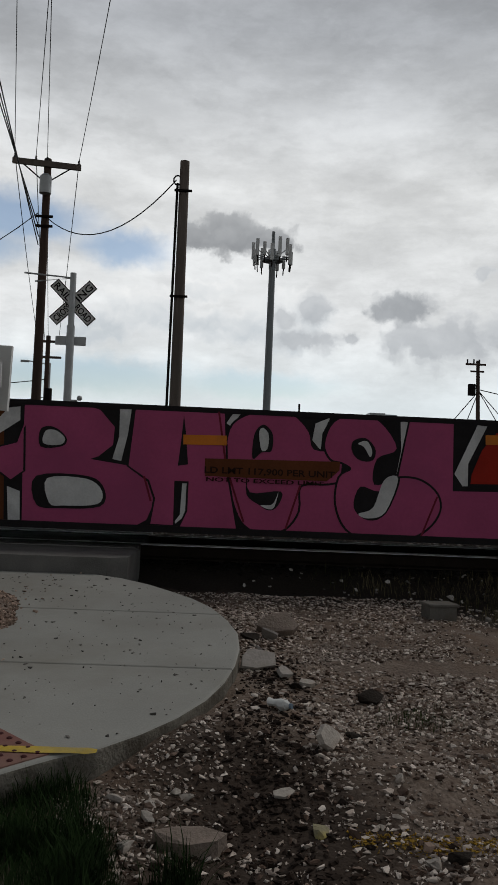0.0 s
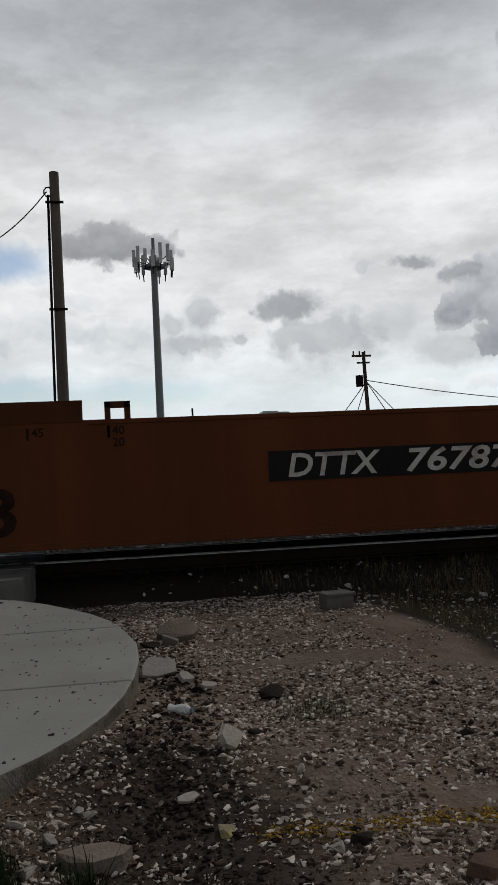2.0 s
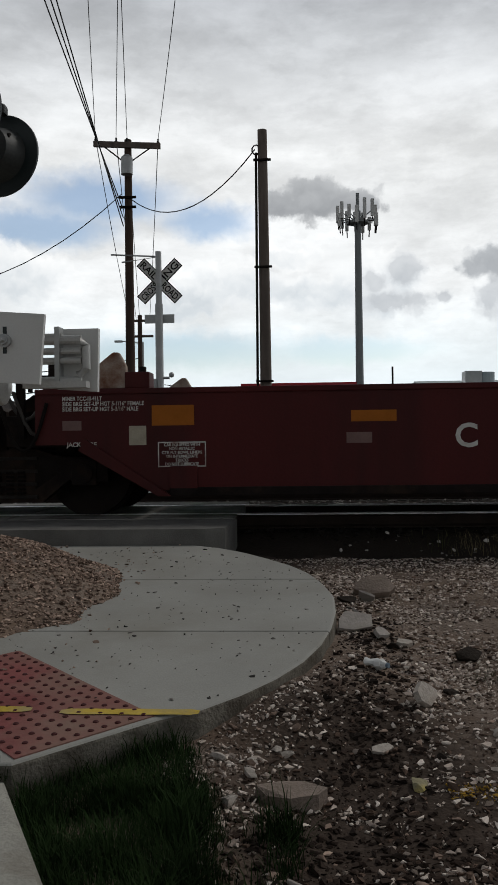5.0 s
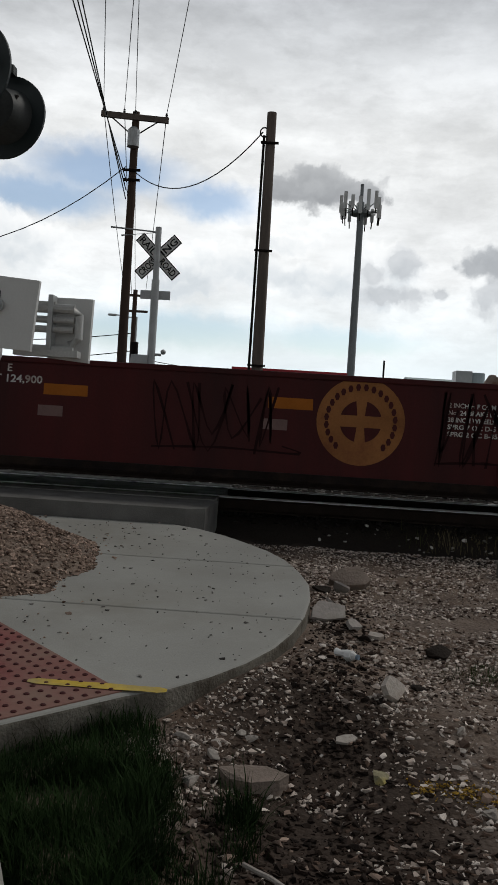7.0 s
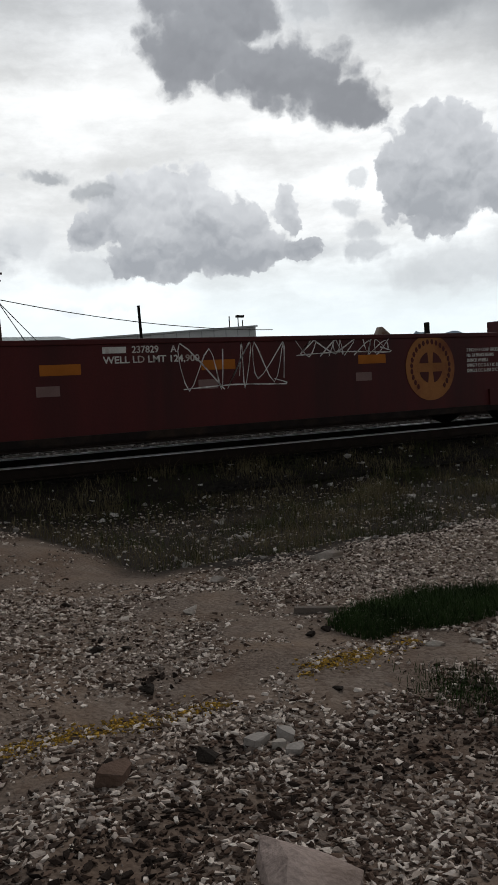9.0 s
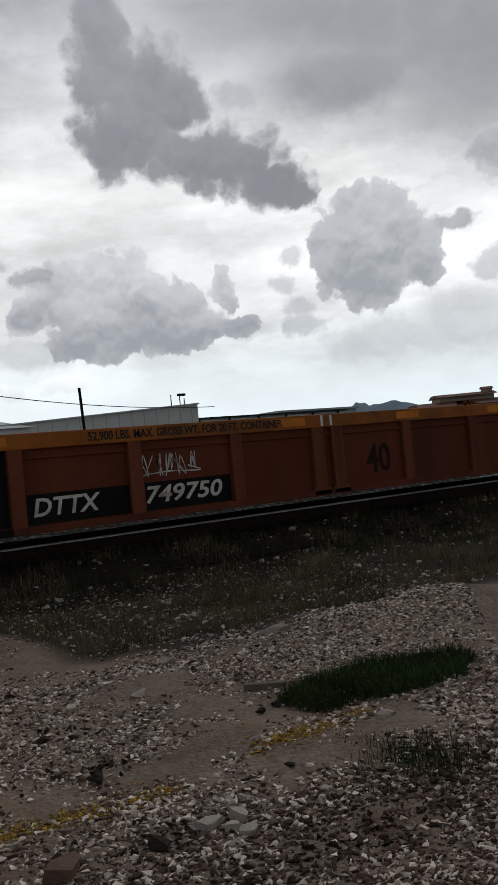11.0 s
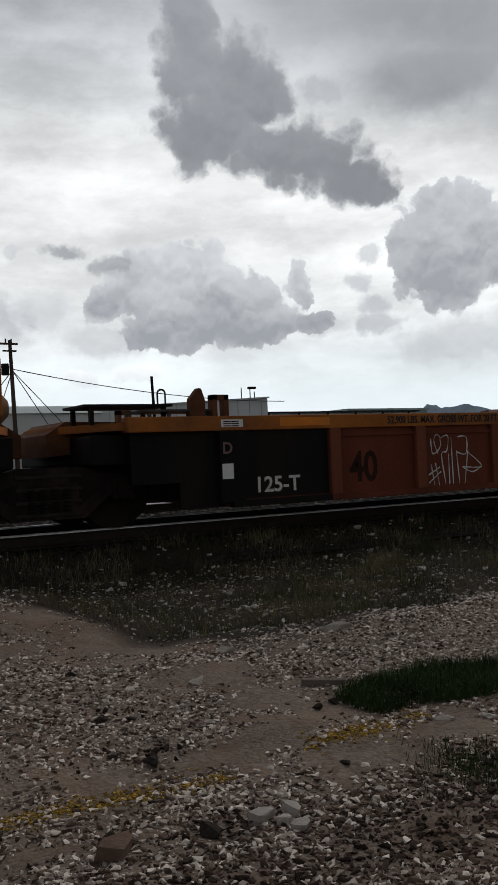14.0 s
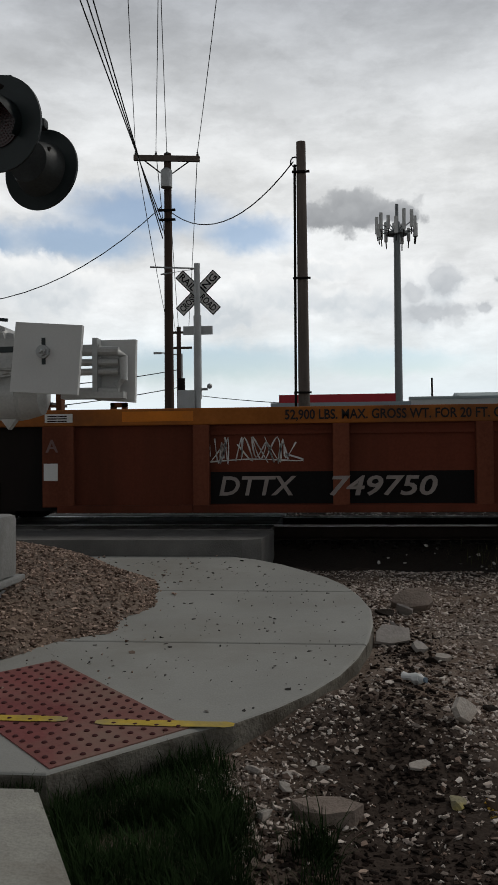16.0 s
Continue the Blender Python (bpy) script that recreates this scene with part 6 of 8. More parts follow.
    lettering("unit_letter", letter, 0.235, extra.get("letter_x", -1.0) + 0.04, 0.715, y, M_letter, u)
    if letter != "B":
        patch("owner_bar", rect(-0.62, -0.34, 1.205, 1.275), y, M_letter, u)
        lettering("car_number", "237829", 0.075, -0.27, 1.205, y, M_letter, u, width=0.33)
        lettering("car_number", letter, 0.075, 0.21, 1.205, y, M_letter, u)
        lettering("load_note", "WELL LD LMT 124,900", 0.075, -0.62, 1.095, y, M_letter, u, width=1.2)
    else:
        for k in range(4):
            patch("owner_block", rect(2.33 + k * 0.33, 2.56 + k * 0.33, 0.75, 0.97), y, M_dimletter, u)
        lettering("car_number", "237829", 0.22, 3.75, 0.75, y, M_dimletter, u, width=1.15)
        lettering("length_note", "L 261-6", 0.075, 5.85, 0.66, y, M_letter, u, width=0.4)
        bars("small_note", 2.8, 0.55, y, [[0.1, 0.12, 0.1], [0.14, 0.09]], 0.03, 0.03, M_letter, u)
        patch("notice", rect(3.2, 3.47, 0.47, 0.57), y, M_letter, u)
        bars("small_note", 3.55, 0.55, y, [[0.3, 0.4, 0.1], [0.1, 0.3, 0.25]], 0.03, 0.03, M_letter, u)
    on_train(u, q)
    return u


M_hose = mat("grey_hose", (0.06, 0.055, 0.05), 0.6, var=0.2, bump=0.03)
M_guide = mat("rusty_white_guide", (0.42, 0.36, 0.31), 0.85, var=0.2, scale=5, bump=0.1, dirt=(0.16, 0.06, 0.03), dirt_amount=0.5)
M_orangedim = mat("faded_orange_patch", (0.36, 0.12, 0.02), 0.7, var=0.12, scale=4, bump=0.03)
M_tanpaper = mat("tan_notice", (0.42, 0.38, 0.30), 0.8, var=0.15, scale=8, bump=0.02)
ub = red_unit(-3.973, "B", dict(letter_x=1.2, emblem=False))
uc = red_unit(-5.600, "C", dict(letter_x=-2.7))
ud = red_unit(-7.226, "D", dict(letter_x=-2.6))
ue = red_unit(-8.852, "E", dict(letter_x=-2.77, emblem_dx=-0.18))
ua = red_unit(-10.478, "A", dict(letter_x=-2.6, emblem_dx=0.12))
for q in (-3.16, -4.787, -6.413, -8.039, -9.666, -11.292):
    truck(q)
coupler(-2.972)


# -- long orange-brown well cars --
def long_unit(q, front_is_joint):
    u = thing("well_car", "long orange-brown container well car covered in graffiti", "well car", "long orange-brown well cars of the train")
    h, ye, top = 9.69, YS, 1.455
    for s in (-1, 1):
        y0, y1 = (ye, ye + 0.05) if s < 0 else (-ye - 0.05, -ye)
        bm = prism(bmesh.new(), [(-h + 1.42, 0.55), (-h + 1.9, 0.2), (h - 1.9, 0.2), (h - 1.42, 0.55), (h - 1.42, top), (-h + 1.42, top)], "y", y0, y1)
        part("side_wall", bm, M_53, u)
        part("top_rail", B(-h + 3.3, h - 3.3, y0 - 0.015, y1 + 0.015, top - 0.05, top, bevel=0.01), M_53, u)
        part("bottom_sill", B(-h + 2.0, h - 2.0, y0 - 0.02, y1 + 0.02, 0.17, 0.24, bevel=0.01), M_53, u)
        for k in (-1, 1):
            a, b = k * (h - 3.25), k * (h - 1.25)
            bm = prism(bmesh.new(), [(min(a, b), top - 0.02), (max(a, b), top - 0.02), (max(a, b), top + 0.20), (min(a, b), top + 0.20)], "y", y0 + 0.01 * s, y1 + 0.01 * s)
            part("raised_rail", bm, M_53dark, u)
            bm = bmesh.new()
            bracket(u, k * (h - 3.6), (ye + 0.06) * -s, top - 0.02, 0.2, 0.26, M_53dark)
            bm.free()
            # end panel over the truck
            bm = prism(bmesh.new(), [(k * (h - 1.42), 0.55), (k * (h - 0.55), 0.80), (k * (h - 0.55), top + 0.05), (k * (h - 1.42), top + 0.05)], "y", y0 + 0.02, y1 + 0.02)
            part("end_panel", bm, M_53 if k < 0 and front_is_joint and s < 0 else M_53black, u)
    part("well_floor", B(-h + 1.8, h - 1.8, -1.45, 1.45, 0.2, 0.26), M_sideframe, u)
    for s in (-1, 1):
        part("end_wall", B(s * (h - 1.6) - 0.04, s * (h - 1.6) + 0.04, -1.47, 1.47, 0.25, top - 0.02), M_sideframe, u)
        part("end_deck", B(min(s * (h - 1.6), s * (h - 0.1)), max(s * (h - 1.6), s * (h - 0.1)), -1.35, 1.35, 0.74, 1.25, bevel=0.03), M_53black, u)
        bm = box(bmesh.new(), min(s * (h - 1.3), s * (h - 0.2)), max(s * (h - 1.3), s * (h - 0.2)), ye + 0.08, ye + 0.9, top + 0.16, top + 0.185)
        part("walkway_grating", bm, M_dark, u, "dark grating walkway")
        for x, y, w, t in ((h - 0.75, ye + 0.45, 0.26, 0.55), (h - 1.25, -ye - 0.5, 0.22, 0.4)):
            part("guide_box", B(s * x - w / 2, s * x + w / 2, y - 0.14, y + 0.14, top - 0.1, top + t, bevel=0.015), M_53, u)
    y = ye - 0.003
    for s in (-1, 1):
        lettering("length_mark", "53", 0.47, s * (h - 2.35) - (0.61 if s < 0 else 0.42), 0.33, y, M_stencil, u, width=0.83, fat=0.012)
        for k, m in enumerate(("53", "48", "45", "40", "20")):
            x = s * (h - (1.75, 2.45, 2.95, 3.75, 3.75)[k]) - (0.13 if s < 0 else 0)
            lettering("stop_mark", m, 0.085, x - 0.08, 1.30 if k < 4 else 1.18, y, M_stencil, u)
            patch("stop_bar", rect(x - 0.13, x - 0.105, 1.27, 1.39), y, M_stencil, u)
    patch("white_label", rect(-h + 1.27, -h + 1.41, 0.81, 1.0), y + 0.01, M_white, u)
    on_train(u, q)
    return u


M_53dark = mat("dark_brown_rail", (0.085, 0.032, 0.015), 0.75, var=0.25, scale=2, bump=0.08)
M_53black = mat("sooty_end_panel", (0.03, 0.024, 0.02), 0.75, var=0.3, scale=2, bump=0.1)
pu = long_unit(0.376, False)
qu = long_unit(-1.731, True)
for q in (1.43, -0.678, -2.785):
    truck(q)

# ---- crossing signal with gate mechanism ----
SX, SY = -2.43, 5.6
sig = thing("crossing_signal", "grey railroad crossing signal with red flashers and gate drive", "crossing signal", at=(SX, SY, 0))


mast = part("mast", R((0, 0, 0.3), (0, 0, 4.6), 0.073, seg=24), M_alu, sig, smooth=True)
for z in (2.05, 2.24):
    part("band", R((0, 0, z), (0, 0, z + 0.02), 0.083, seg=24), M_galv, mast)
bm = bmesh.new()
box(bm, -0.12, -0.085, -0.06, 0.0, 2.03, 2.28, bevel=0.01)
part("tag_holder", bm, M_galv, mast)
base = part("base", B(-0.16, 0.25, -0.24, 0.2, -0.03, 0.385, bevel=0.045), M_base, sig, "grey cast junction base", smooth=True)
part("base_seam", B(0.028, 0.042, -0.246, -0.23, -0.03, 0.36), M_dark, base)
part("base_rib", B(0.06, 0.245, -0.255, -0.235, 0.26, 0.30, bevel=0.012), M_base, base)
part("base_rib", B(0.06, 0.255, -0.28, -0.235, -0.03, 0.02, bevel=0.012), M_base, base)
for z in (0.06, 0.30):
    part("bolt", R((0.14, -0.265, z), (0.14, -0.23, z), 0.022, seg=6), M_dark, base)
part("flange", B(-0.34, 0.265, -0.34, 0.3, -0.075, -0.028, bevel=0.014), M_base, base)
part("lower_flange", B(-0.30, 0.22, -0.30, 0.26, -0.15, -0.10, bevel=0.012), M_base, base)
part("collar", R((0, 0, 0.375), (0, 0, 0.43), 0.13, 0.1, seg=20), M_base, base)
for x in (-0.22, 0.17):
    for y in (-0.25, 0.2):
        part("bolt", R((x, y, -0.2), (x, y, 0.01), 0.022, seg=8), M_dark, base)
part("foundation", B(-0.2, 0.2, -0.2, 0.2, -0.5, -0.14, bevel=0.02), M_oldcon, sig)
bm = bmesh.new()
chain(bm, [(-0.16, -0.34, 1.08), (-0.13, -0.33, 0.95), (-0.05, -0.30, 0.83), (0.06, -0.26, 0.72), (0.12, -0.22, 0.6), (0.15, -0.2, 0.5), (0.16, -0.16, 0.42)], 0.03, 10)
part("conduit", bm, M_black, sig, "black flexible conduit", smooth=True)
part("conduit_fitting", R((0.16, -0.15, 0.36), (0.16, -0.15, 0.46), 0.04, seg=10), M_galv, sig)

mech = part("gate_drive", B(-0.36, 0.40, -0.24, 0.12, 1.18, 1.54, bevel=0.05), M_alu, sig, "grey cast gate drive housing", smooth=True)
bm = prism(bmesh.new(), [(-0.30, 1.50), (-0.20, 1.60), (-0.019, 1.625), (0.109, 1.638), (0.20, 1.62), (0.36, 1.55), (0.40, 1.40), (-0.30, 1.40)], "y", -0.26, 0.10)
bmesh.ops.bevel(bm, geom=list(bm.edges), offset=0.035, segments=3, affect="EDGES")
part("drive_cover", bm, M_alu, mech, smooth=True)
part("lifting_eye", R((-0.02, -0.1, 1.62), (-0.02, -0.1, 1.66), 0.035, seg=12), M_alu, mech)
bm = bmesh.new()
rod(bm, (-0.25, -0.16, 1.135), (0.44, -0.16, 1.135), 0.145, seg=32)
rod(bm, (0.44, -0.16, 1.135), (0.55, -0.16, 1.135), 0.145, 0.115, seg=32)
rod(bm, (0.55, -0.16, 1.135), (0.58, -0.16, 1.135), 0.115, 0.06, seg=32)
drum = part("motor_drum", bm, M_alu, mech, smooth=True)
for x in (0.12, 0.40):
    part("drum_band", R((x, -0.16, 1.135), (x + 0.014, -0.16, 1.135), 0.149, seg=32), M_alu, drum)
for x in (0.16, 0.34):
    part("drum_foot", prism(bmesh.new(), [(x - 0.07, 1.02), (x + 0.07, 1.02), (x, 0.93)], "y", -0.2, -0.14), M_alu, drum)
bm = prism(bmesh.new(), [(-0.24, 1.30), (-0.064, 1.456), (-0.02, 1.506), (0.05, 1.525), (0.12, 1.505), (0.166, 1.491), (0.44, 1.476), (0.44, 1.265), (0.273, 1.234), (0.15, 1.16), (0.045, 1.077), (-0.061, 1.0), (-0.22, 0.93)], "y", -0.335, -0.30)
bmesh.ops.bevel(bm, geom=list(bm.edges), offset=0.012, segments=2, affect="EDGES")
arm = part("drive_arm", bm, M_alu, mech, smooth=True)
bm = prism(bmesh.new(), [(0.44, 1.328), (0.255, 1.333), (0.149, 1.343), (0.044, 1.20), (-0.061, 1.05), (-0.2, 0.95), (-0.12, 0.95), (0.0, 1.055), (0.10, 1.20), (0.175, 1.29), (0.44, 1.285)], "y", -0.375, -0.33)
bmesh.ops.bevel(bm, geom=list(bm.edges), offset=0.012, segments=2, affect="EDGES")
part("arm_rib", bm, M_alu, arm)
for p in ([(0.13, 1.428), (0.29, 1.422), (0.29, 1.428), (0.13, 1.434)], [(0.12, 1.40), (0.25, 1.352), (0.252, 1.358), (0.122, 1.406)], [(0.035, 1.18), (0.041, 1.18), (0.041, 1.32), (0.035, 1.32)]):
    part("casting_line", prism(bmesh.new(), p, "y", -0.338, -0.333), M_dark, arm)
bm = disc(bmesh.new(), (0.047, -0.34, 1.417), (0, -1, 0), 0.085, 0.05, r2=0.07)
part("hub", bm, M_alu, mech, smooth=True)
bm = bmesh.new()
rod(bm, (0.047, -0.36, 1.417), (0.047, -0.385, 1.417), 0.045, seg=20)
rod(bm, (0.047, -0.385, 1.417), (0.047, -0.41, 1.417), 0.032, seg=6)
rod(bm, (0.047, -0.40, 1.417), (0.047, -0.44, 1.417), 0.016, seg=10)
part("hub_nut", bm, M_galv, mech)
part("slot", B(0.32, 0.43, -0.342, -0.334, 1.395, 1.43), M_black, mech)
bm = bmesh.new()
chain(bm, [(0.0, -0.1, 1.62), (0.05, -0.1, 1.69), (0.12, -0.1, 1.70), (0.2, -0.1, 1.64), (0.3, -0.1, 1.63)], 0.012)
part("cable_loop", bm, M_black, mech)
# counterweight plates
cw = part("counterweight", prism(bmesh.new(), [(0.465, 1.57), (0.875, 1.54), (0.84, 1.125), (0.425, 1.15)], "y", -0.40, -0.36), M_plate, sig, "flat grey counterweight plate")
part("slot", B(0.625, 0.648, -0.404, -0.398, 1.31, 1.47), M_black, cw)
bm = bmesh.new()
rod(bm, (0.637, -0.40, 1.385), (0.637, -0.43, 1.385), 0.04, seg=16)
rod(bm, (0.637, -0.43, 1.385), (0.637, -0.45, 1.385), 0.028, seg=6)
rod(bm, (0.637, -0.43, 1.385), (0.637, -0.50, 1.385), 0.014, seg=8)
part("bolt", bm, M_galv, cw)
br = part("arm_bracket", prism(bmesh.new(), [(0.86, 1.50), (1.11, 1.50), (1.10, 1.10), (0.84, 1.12)], "y", -0.02, 0.03), M_plate, sig, "grey bracket that clamps the gate arm")
for z in (1.17, 1.29, 1.35, 1.42):
    part("clamp_rod", R((0.66, -0.1, z), (1.02, -0.1, z), 0.022 if z < 1.4 else 0.03, seg=10), M_alu, br)
part("clamp_strap", B(0.86, 0.89, -0.14, -0.04, 1.12, 1.50), M_galv, br)
part("clamp_foot", B(0.66, 1.06, -0.15, -0.05, 1.12, 1.16), M_alu, br)
part("link_arm", B(0.28, 0.9, -0.12, -0.05, 1.40, 1.46), M_alu, br)
bm = bmesh.new()
chain(bm, [(0.9, -0.1, 1.42), (1.0, -0.1, 1.42), (1.05, -0.1, 1.38), (1.05, -0.1, 1.24), (1.0, -0.1, 1.2)], 0.028, 10)
part("clamp_loop", bm, M_alu, br, smooth=True)

# flashers: hooded front lamp and the backs of the far pair
def flasher(cx, cy, cz, nx, ny, back, r=0.30):
    n = Vector((nx, ny, -0.06)).normalized()
    c = Vector((cx - SX, cy - SY, cz))
    f = part("flasher", disc(bmesh.new(), c, n, r, 0.02, 48), M_black, sig, "round black flasher with a red lens" if not back else "back of a round black flasher")
    if back:
        part("bowl", disc(bmesh.new(), c - n * 0.09, n, 0.15, 0.17, 32, 0.205), M_bowl, f, "grey domed lamp housing", smooth=True)
    else:
        part("bowl", disc(bmesh.new(), c - n * 0.09, n, 0.15, 0.17, 32, 0.205), M_bowl, f, smooth=True)
        part("lens", disc(bmesh.new(), c + n * 0.014, n, 0.155, 0.02, 36), M_lens, f, "unlit dark red lens")
        side = n.cross(Vector((0, 0, 1))).normalized()
        up = side.cross(n)
        bm = bmesh.new()
        for ring in range(1, 8):
            for k in range(ring * 6):
                a = 2 * math.pi * k / (ring * 6)
                p = c + n * 0.026 + (side * math.cos(a) + up * math.sin(a)) * ring * 0.02
                bmesh.ops.create_icosphere(bm, subdivisions=1, radius=0.0055, matrix=Matrix.Translation(p))
        part("led", bm, M_led, f)
        # hood: part of a tube above the lens, longer on top
        bm = bmesh.new()
        rings = []
        for i in range(25):
            a = radians(-35 + 250 * i / 24)
            d = side * math.cos(a) + up * math.sin(a)
            depth = 0.09 + 0.25 * max(0.0, math.sin(a)) ** 0.6
            rings.append([bm.verts.new(c + d * 0.17 + n * 0.01), bm.verts.new(c + d * 0.172 + n * depth - up * 0.04 * depth)])
        for a, b in zip(rings[:-1], rings[1:]):
            bm.faces.new((a[0], b[0], b[1], a[1]))
        bmesh.ops.solidify(bm, geom=list(bm.faces), thickness=0.006)
        part("hood", bm, M_black, f, "black visor hood", smooth=True)
    part("lamp_cap", B(c.x - 0.07, c.x + 0.07, c.y - 0.05 + (0.08 if not back else -0.08), c.y + 0.05 + (0.08 if not back else -0.08), c.z + 0.27, c.z + 0.34, bevel=0.02), M_bowl, f)
    return f


flasher(-2.215, 5.6, 2.925, -0.22, -0.97, False, 0.31)
flasher(-2.195, 6.35, 2.865, 0.22, 0.97, True)
flasher(-3.17, 6.35, 2.835, 0.22, 0.97, True)
flasher(-3.10, 5.6, 2.92, -0.22, -0.97, False)
part("cross_arm", R((-0.95, 0.0, 3.16), (0.35, 0.0, 3.16), 0.035, seg=12), M_dark, sig)
part("cross_arm", R((-0.95, 0.62, 2.95), (0.35, 0.62, 2.95), 0.035, seg=12), M_dark, sig)
part("arm_link", R((0, 0, 3.0), (0, 0.65, 2.95), 0.035, seg=12), M_dark, sig)


# ---- far crossing sign ----
cs = thing("crossing_sign", "railroad crossing sign with crossed white boards on a mast", "crossing sign", at=(-2.93, 18.0, -0.35))
part("mast", R((0, 0, 0), (0, 0, 5.06), 0.062, seg=16), M_galv, cs, smooth=True)
part("mast_sleeve", R((0, 0, 2.3), (0, 0, 4.0), 0.08, seg=16), M_galv, cs, smooth=True)
for a, words in ((45, ("CROSS", "ING")), (-45, ("RAIL", "ROAD"))):
    rotm = Matrix.Translation((0, 0.12, 4.49)) @ Matrix.Rotation(radians(-a), 4, "Y")
    b = part("blade", B(-0.55, 0.55, -0.012, 0.012, -0.115, 0.115), M_white, cs, "white sign board with black letters")
    b.matrix_local = rotm
    b.location.y += 0.03 if a > 0 else 0
    for k, w in enumerate(words):
        half = 0.40
        lettering("sign_letters", w, 0.13, -0.50 if k == 0 else 0.10, -0.065, -0.016, M_signb, b, width=half)
    bm = bmesh.new()
    for r4 in ((-0.55, 0.55, 0.095, 0.115), (-0.55, 0.55, -0.115, -0.095), (-0.55, -0.53, -0.115, 0.115), (0.53, 0.55, -0.115, 0.115)):
        prism(bm, rect(*r4), "y", -0.0165, -0.0135)
    part("sign_border", bm, M_signb, b)
part("track_sign", B(-0.31, 0.3, 0.08, 0.1, 3.62, 3.80, bevel=0.01), M_galv, cs)
bm = chain(bmesh.new(), [(-0.97, 0, 5.02), (0.02, 0, 4.96), (-0.75, 0, 4.86)], 0.018)
part("bracket_arm", bm, M_galv, cs)
part("relay_box", B(-0.4, -0.05, -0.1, 0.15, 2.0, 2.48, bevel=0.02), M_galv, cs)
bm = bmesh.new()
chain(bm, [(0.05, 0, 2.5), (0.2, 0, 2.5)], 0.03)
bmesh.ops.create_uvsphere(bm, u_segments=12, v_segments=8, radius=0.055, matrix=Matrix.Translation((0.24, 0, 2.56)))
part("bell", bm, M_galv, cs)

# ---- poles ----
up = thing("utility_pole", "dark wooden utility pole with a crossarm and transformer", "utility pole", at=(-6.24, 32.0, -0.4))
part("pole", R((0, 0, 0), (0, 0, 12.25), 0.19, 0.13, seg=16), M_wood, up, smooth=True)
part("crossarm", prism(bmesh.new(), [(-1.22, 12.0), (1.2, 11.85), (1.2, 12.05), (-1.22, 12.2)], "y", -0.2, -0.08), M_wood2, up)
for a, b in (((-0.85, -0.15, 12.0), (-0.1, -0.15, 11.4)), ((0.85, -0.15, 11.9), (0.1, -0.15, 11.4))):
    part("brace", R(a, b, 0.025, seg=6), M_dark, up)
tr = part("transformer", R((0.02, -0.35, 10.9), (0.02, -0.35, 11.5), 0.21, seg=20), M_galv, up, "grey pole transformer", smooth=True)
part("lid", R((0.02, -0.35, 11.5), (0.02, -0.35, 11.6), 0.21, 0.1, seg=20), M_towersteel, tr)
for x in (-1.15, -0.4, 0.0, 1.12):
    bm = bmesh.new()
    z = 12.12 - 0.06 * x
    for k in range(3):
        rod(bm, (x, -0.14, z + 0.06 * k), (x, -0.14, z + 0.06 * k + 0.03), 0.055 - 0.01 * k, seg=10)
    part("insulator", bm, M_bowl, up)
for z in (10.1, 9.75):
    part("spool", B(-0.3, 0.3, -0.2, -0.12, z, z + 0.08), M_dark, up)

tp2 = thing("timber_pole", "tall plain brown wooden pole with a conduit", "utility pole", at=(-1.02, 24.0, -0.4))
part("pole", R((0, 0, 0), (-0.03, 0, 9.62), 0.165, 0.125, seg=16), M_wood2, tp2, smooth=True)
part("conduit", R((-0.24, -0.05, 0), (-0.2, -0.05, 9.0), 0.035, seg=8), M_dark, tp2)
bm = bmesh.new()
chain(bm, [(-0.2 + 0.11 * math.cos(a * 0.7), -0.05, 9.08 + 0.13 * math.sin(a * 0.7)) for a in range(10)], 0.02)
part("service_head", bm, M_dark, tp2)
for z in (2.85, 5.9, 8.75):
    part("strap", B(-0.27, 0.2, -0.2, -0.12, z, z + 0.05), M_dark, tp2)

ct = thing("cell_tower", "grey steel cell tower with a ring of panel antennas", "cell tower", at=(4.65, 75.0, -0.4))
part("shaft", R((0, 0, 0), (0, 0, 20.6), 0.36, 0.26, seg=20), M_towersteel, ct, smooth=True)
part("lightning_rod", R((0, 0, 20.6), (0, 0, 22.1), 0.14, seg=8), M_towersteel, ct)
part("ring", R((0, 0, 19.55), (0, 0, 19.75), 0.9, seg=20), M_towersteel, ct)
rr = random.Random(4)
for k in range(15):
    a = 2 * math.pi * k / 15
    r = 1.55 + 0.12 * (k % 2)
    x, y, z = r * math.cos(a), r * math.sin(a), 19.3 + rr.uniform(-0.15, 0.6)
    ap = part("antenna", B(x - 0.14, x + 0.14, y - 0.14, y + 0.14, z, z + rr.choice((1.1, 1.4, 1.7)), bevel=0.03), M_plate, ct)
    part("mount", R((0, 0, 19.7), (x, y, z + 0.5), 0.045, seg=6), M_towersteel, ap)
    part("cable", R((x, y, z), (x * 0.96, y * 0.96, z - 0.6), 0.05, seg=6), M_dark, ap)

tpp = thing("service_pole", "wooden service pole with transformer and guy wires", "utility pole", at=(16.7, 55.0, -0.4))
part("pole", R((0, 0, 0), (-0.25, 0, 9.1), 0.16, 0.11, seg=12), M_wood, tpp)
part("crossarm", B(-1.05, 0.2, -0.2, -0.1, 8.78, 8.9), M_wood, tpp)
part("crossarm", B(-0.75, 0.1, -0.2, -0.1, 8.35, 8.45), M_wood, tpp)
part("transformer", R((-0.62, -0.1, 6.9), (-0.62, -0.1, 7.6), 0.24, seg=14), M_dark, tpp, "dark pole transformer")
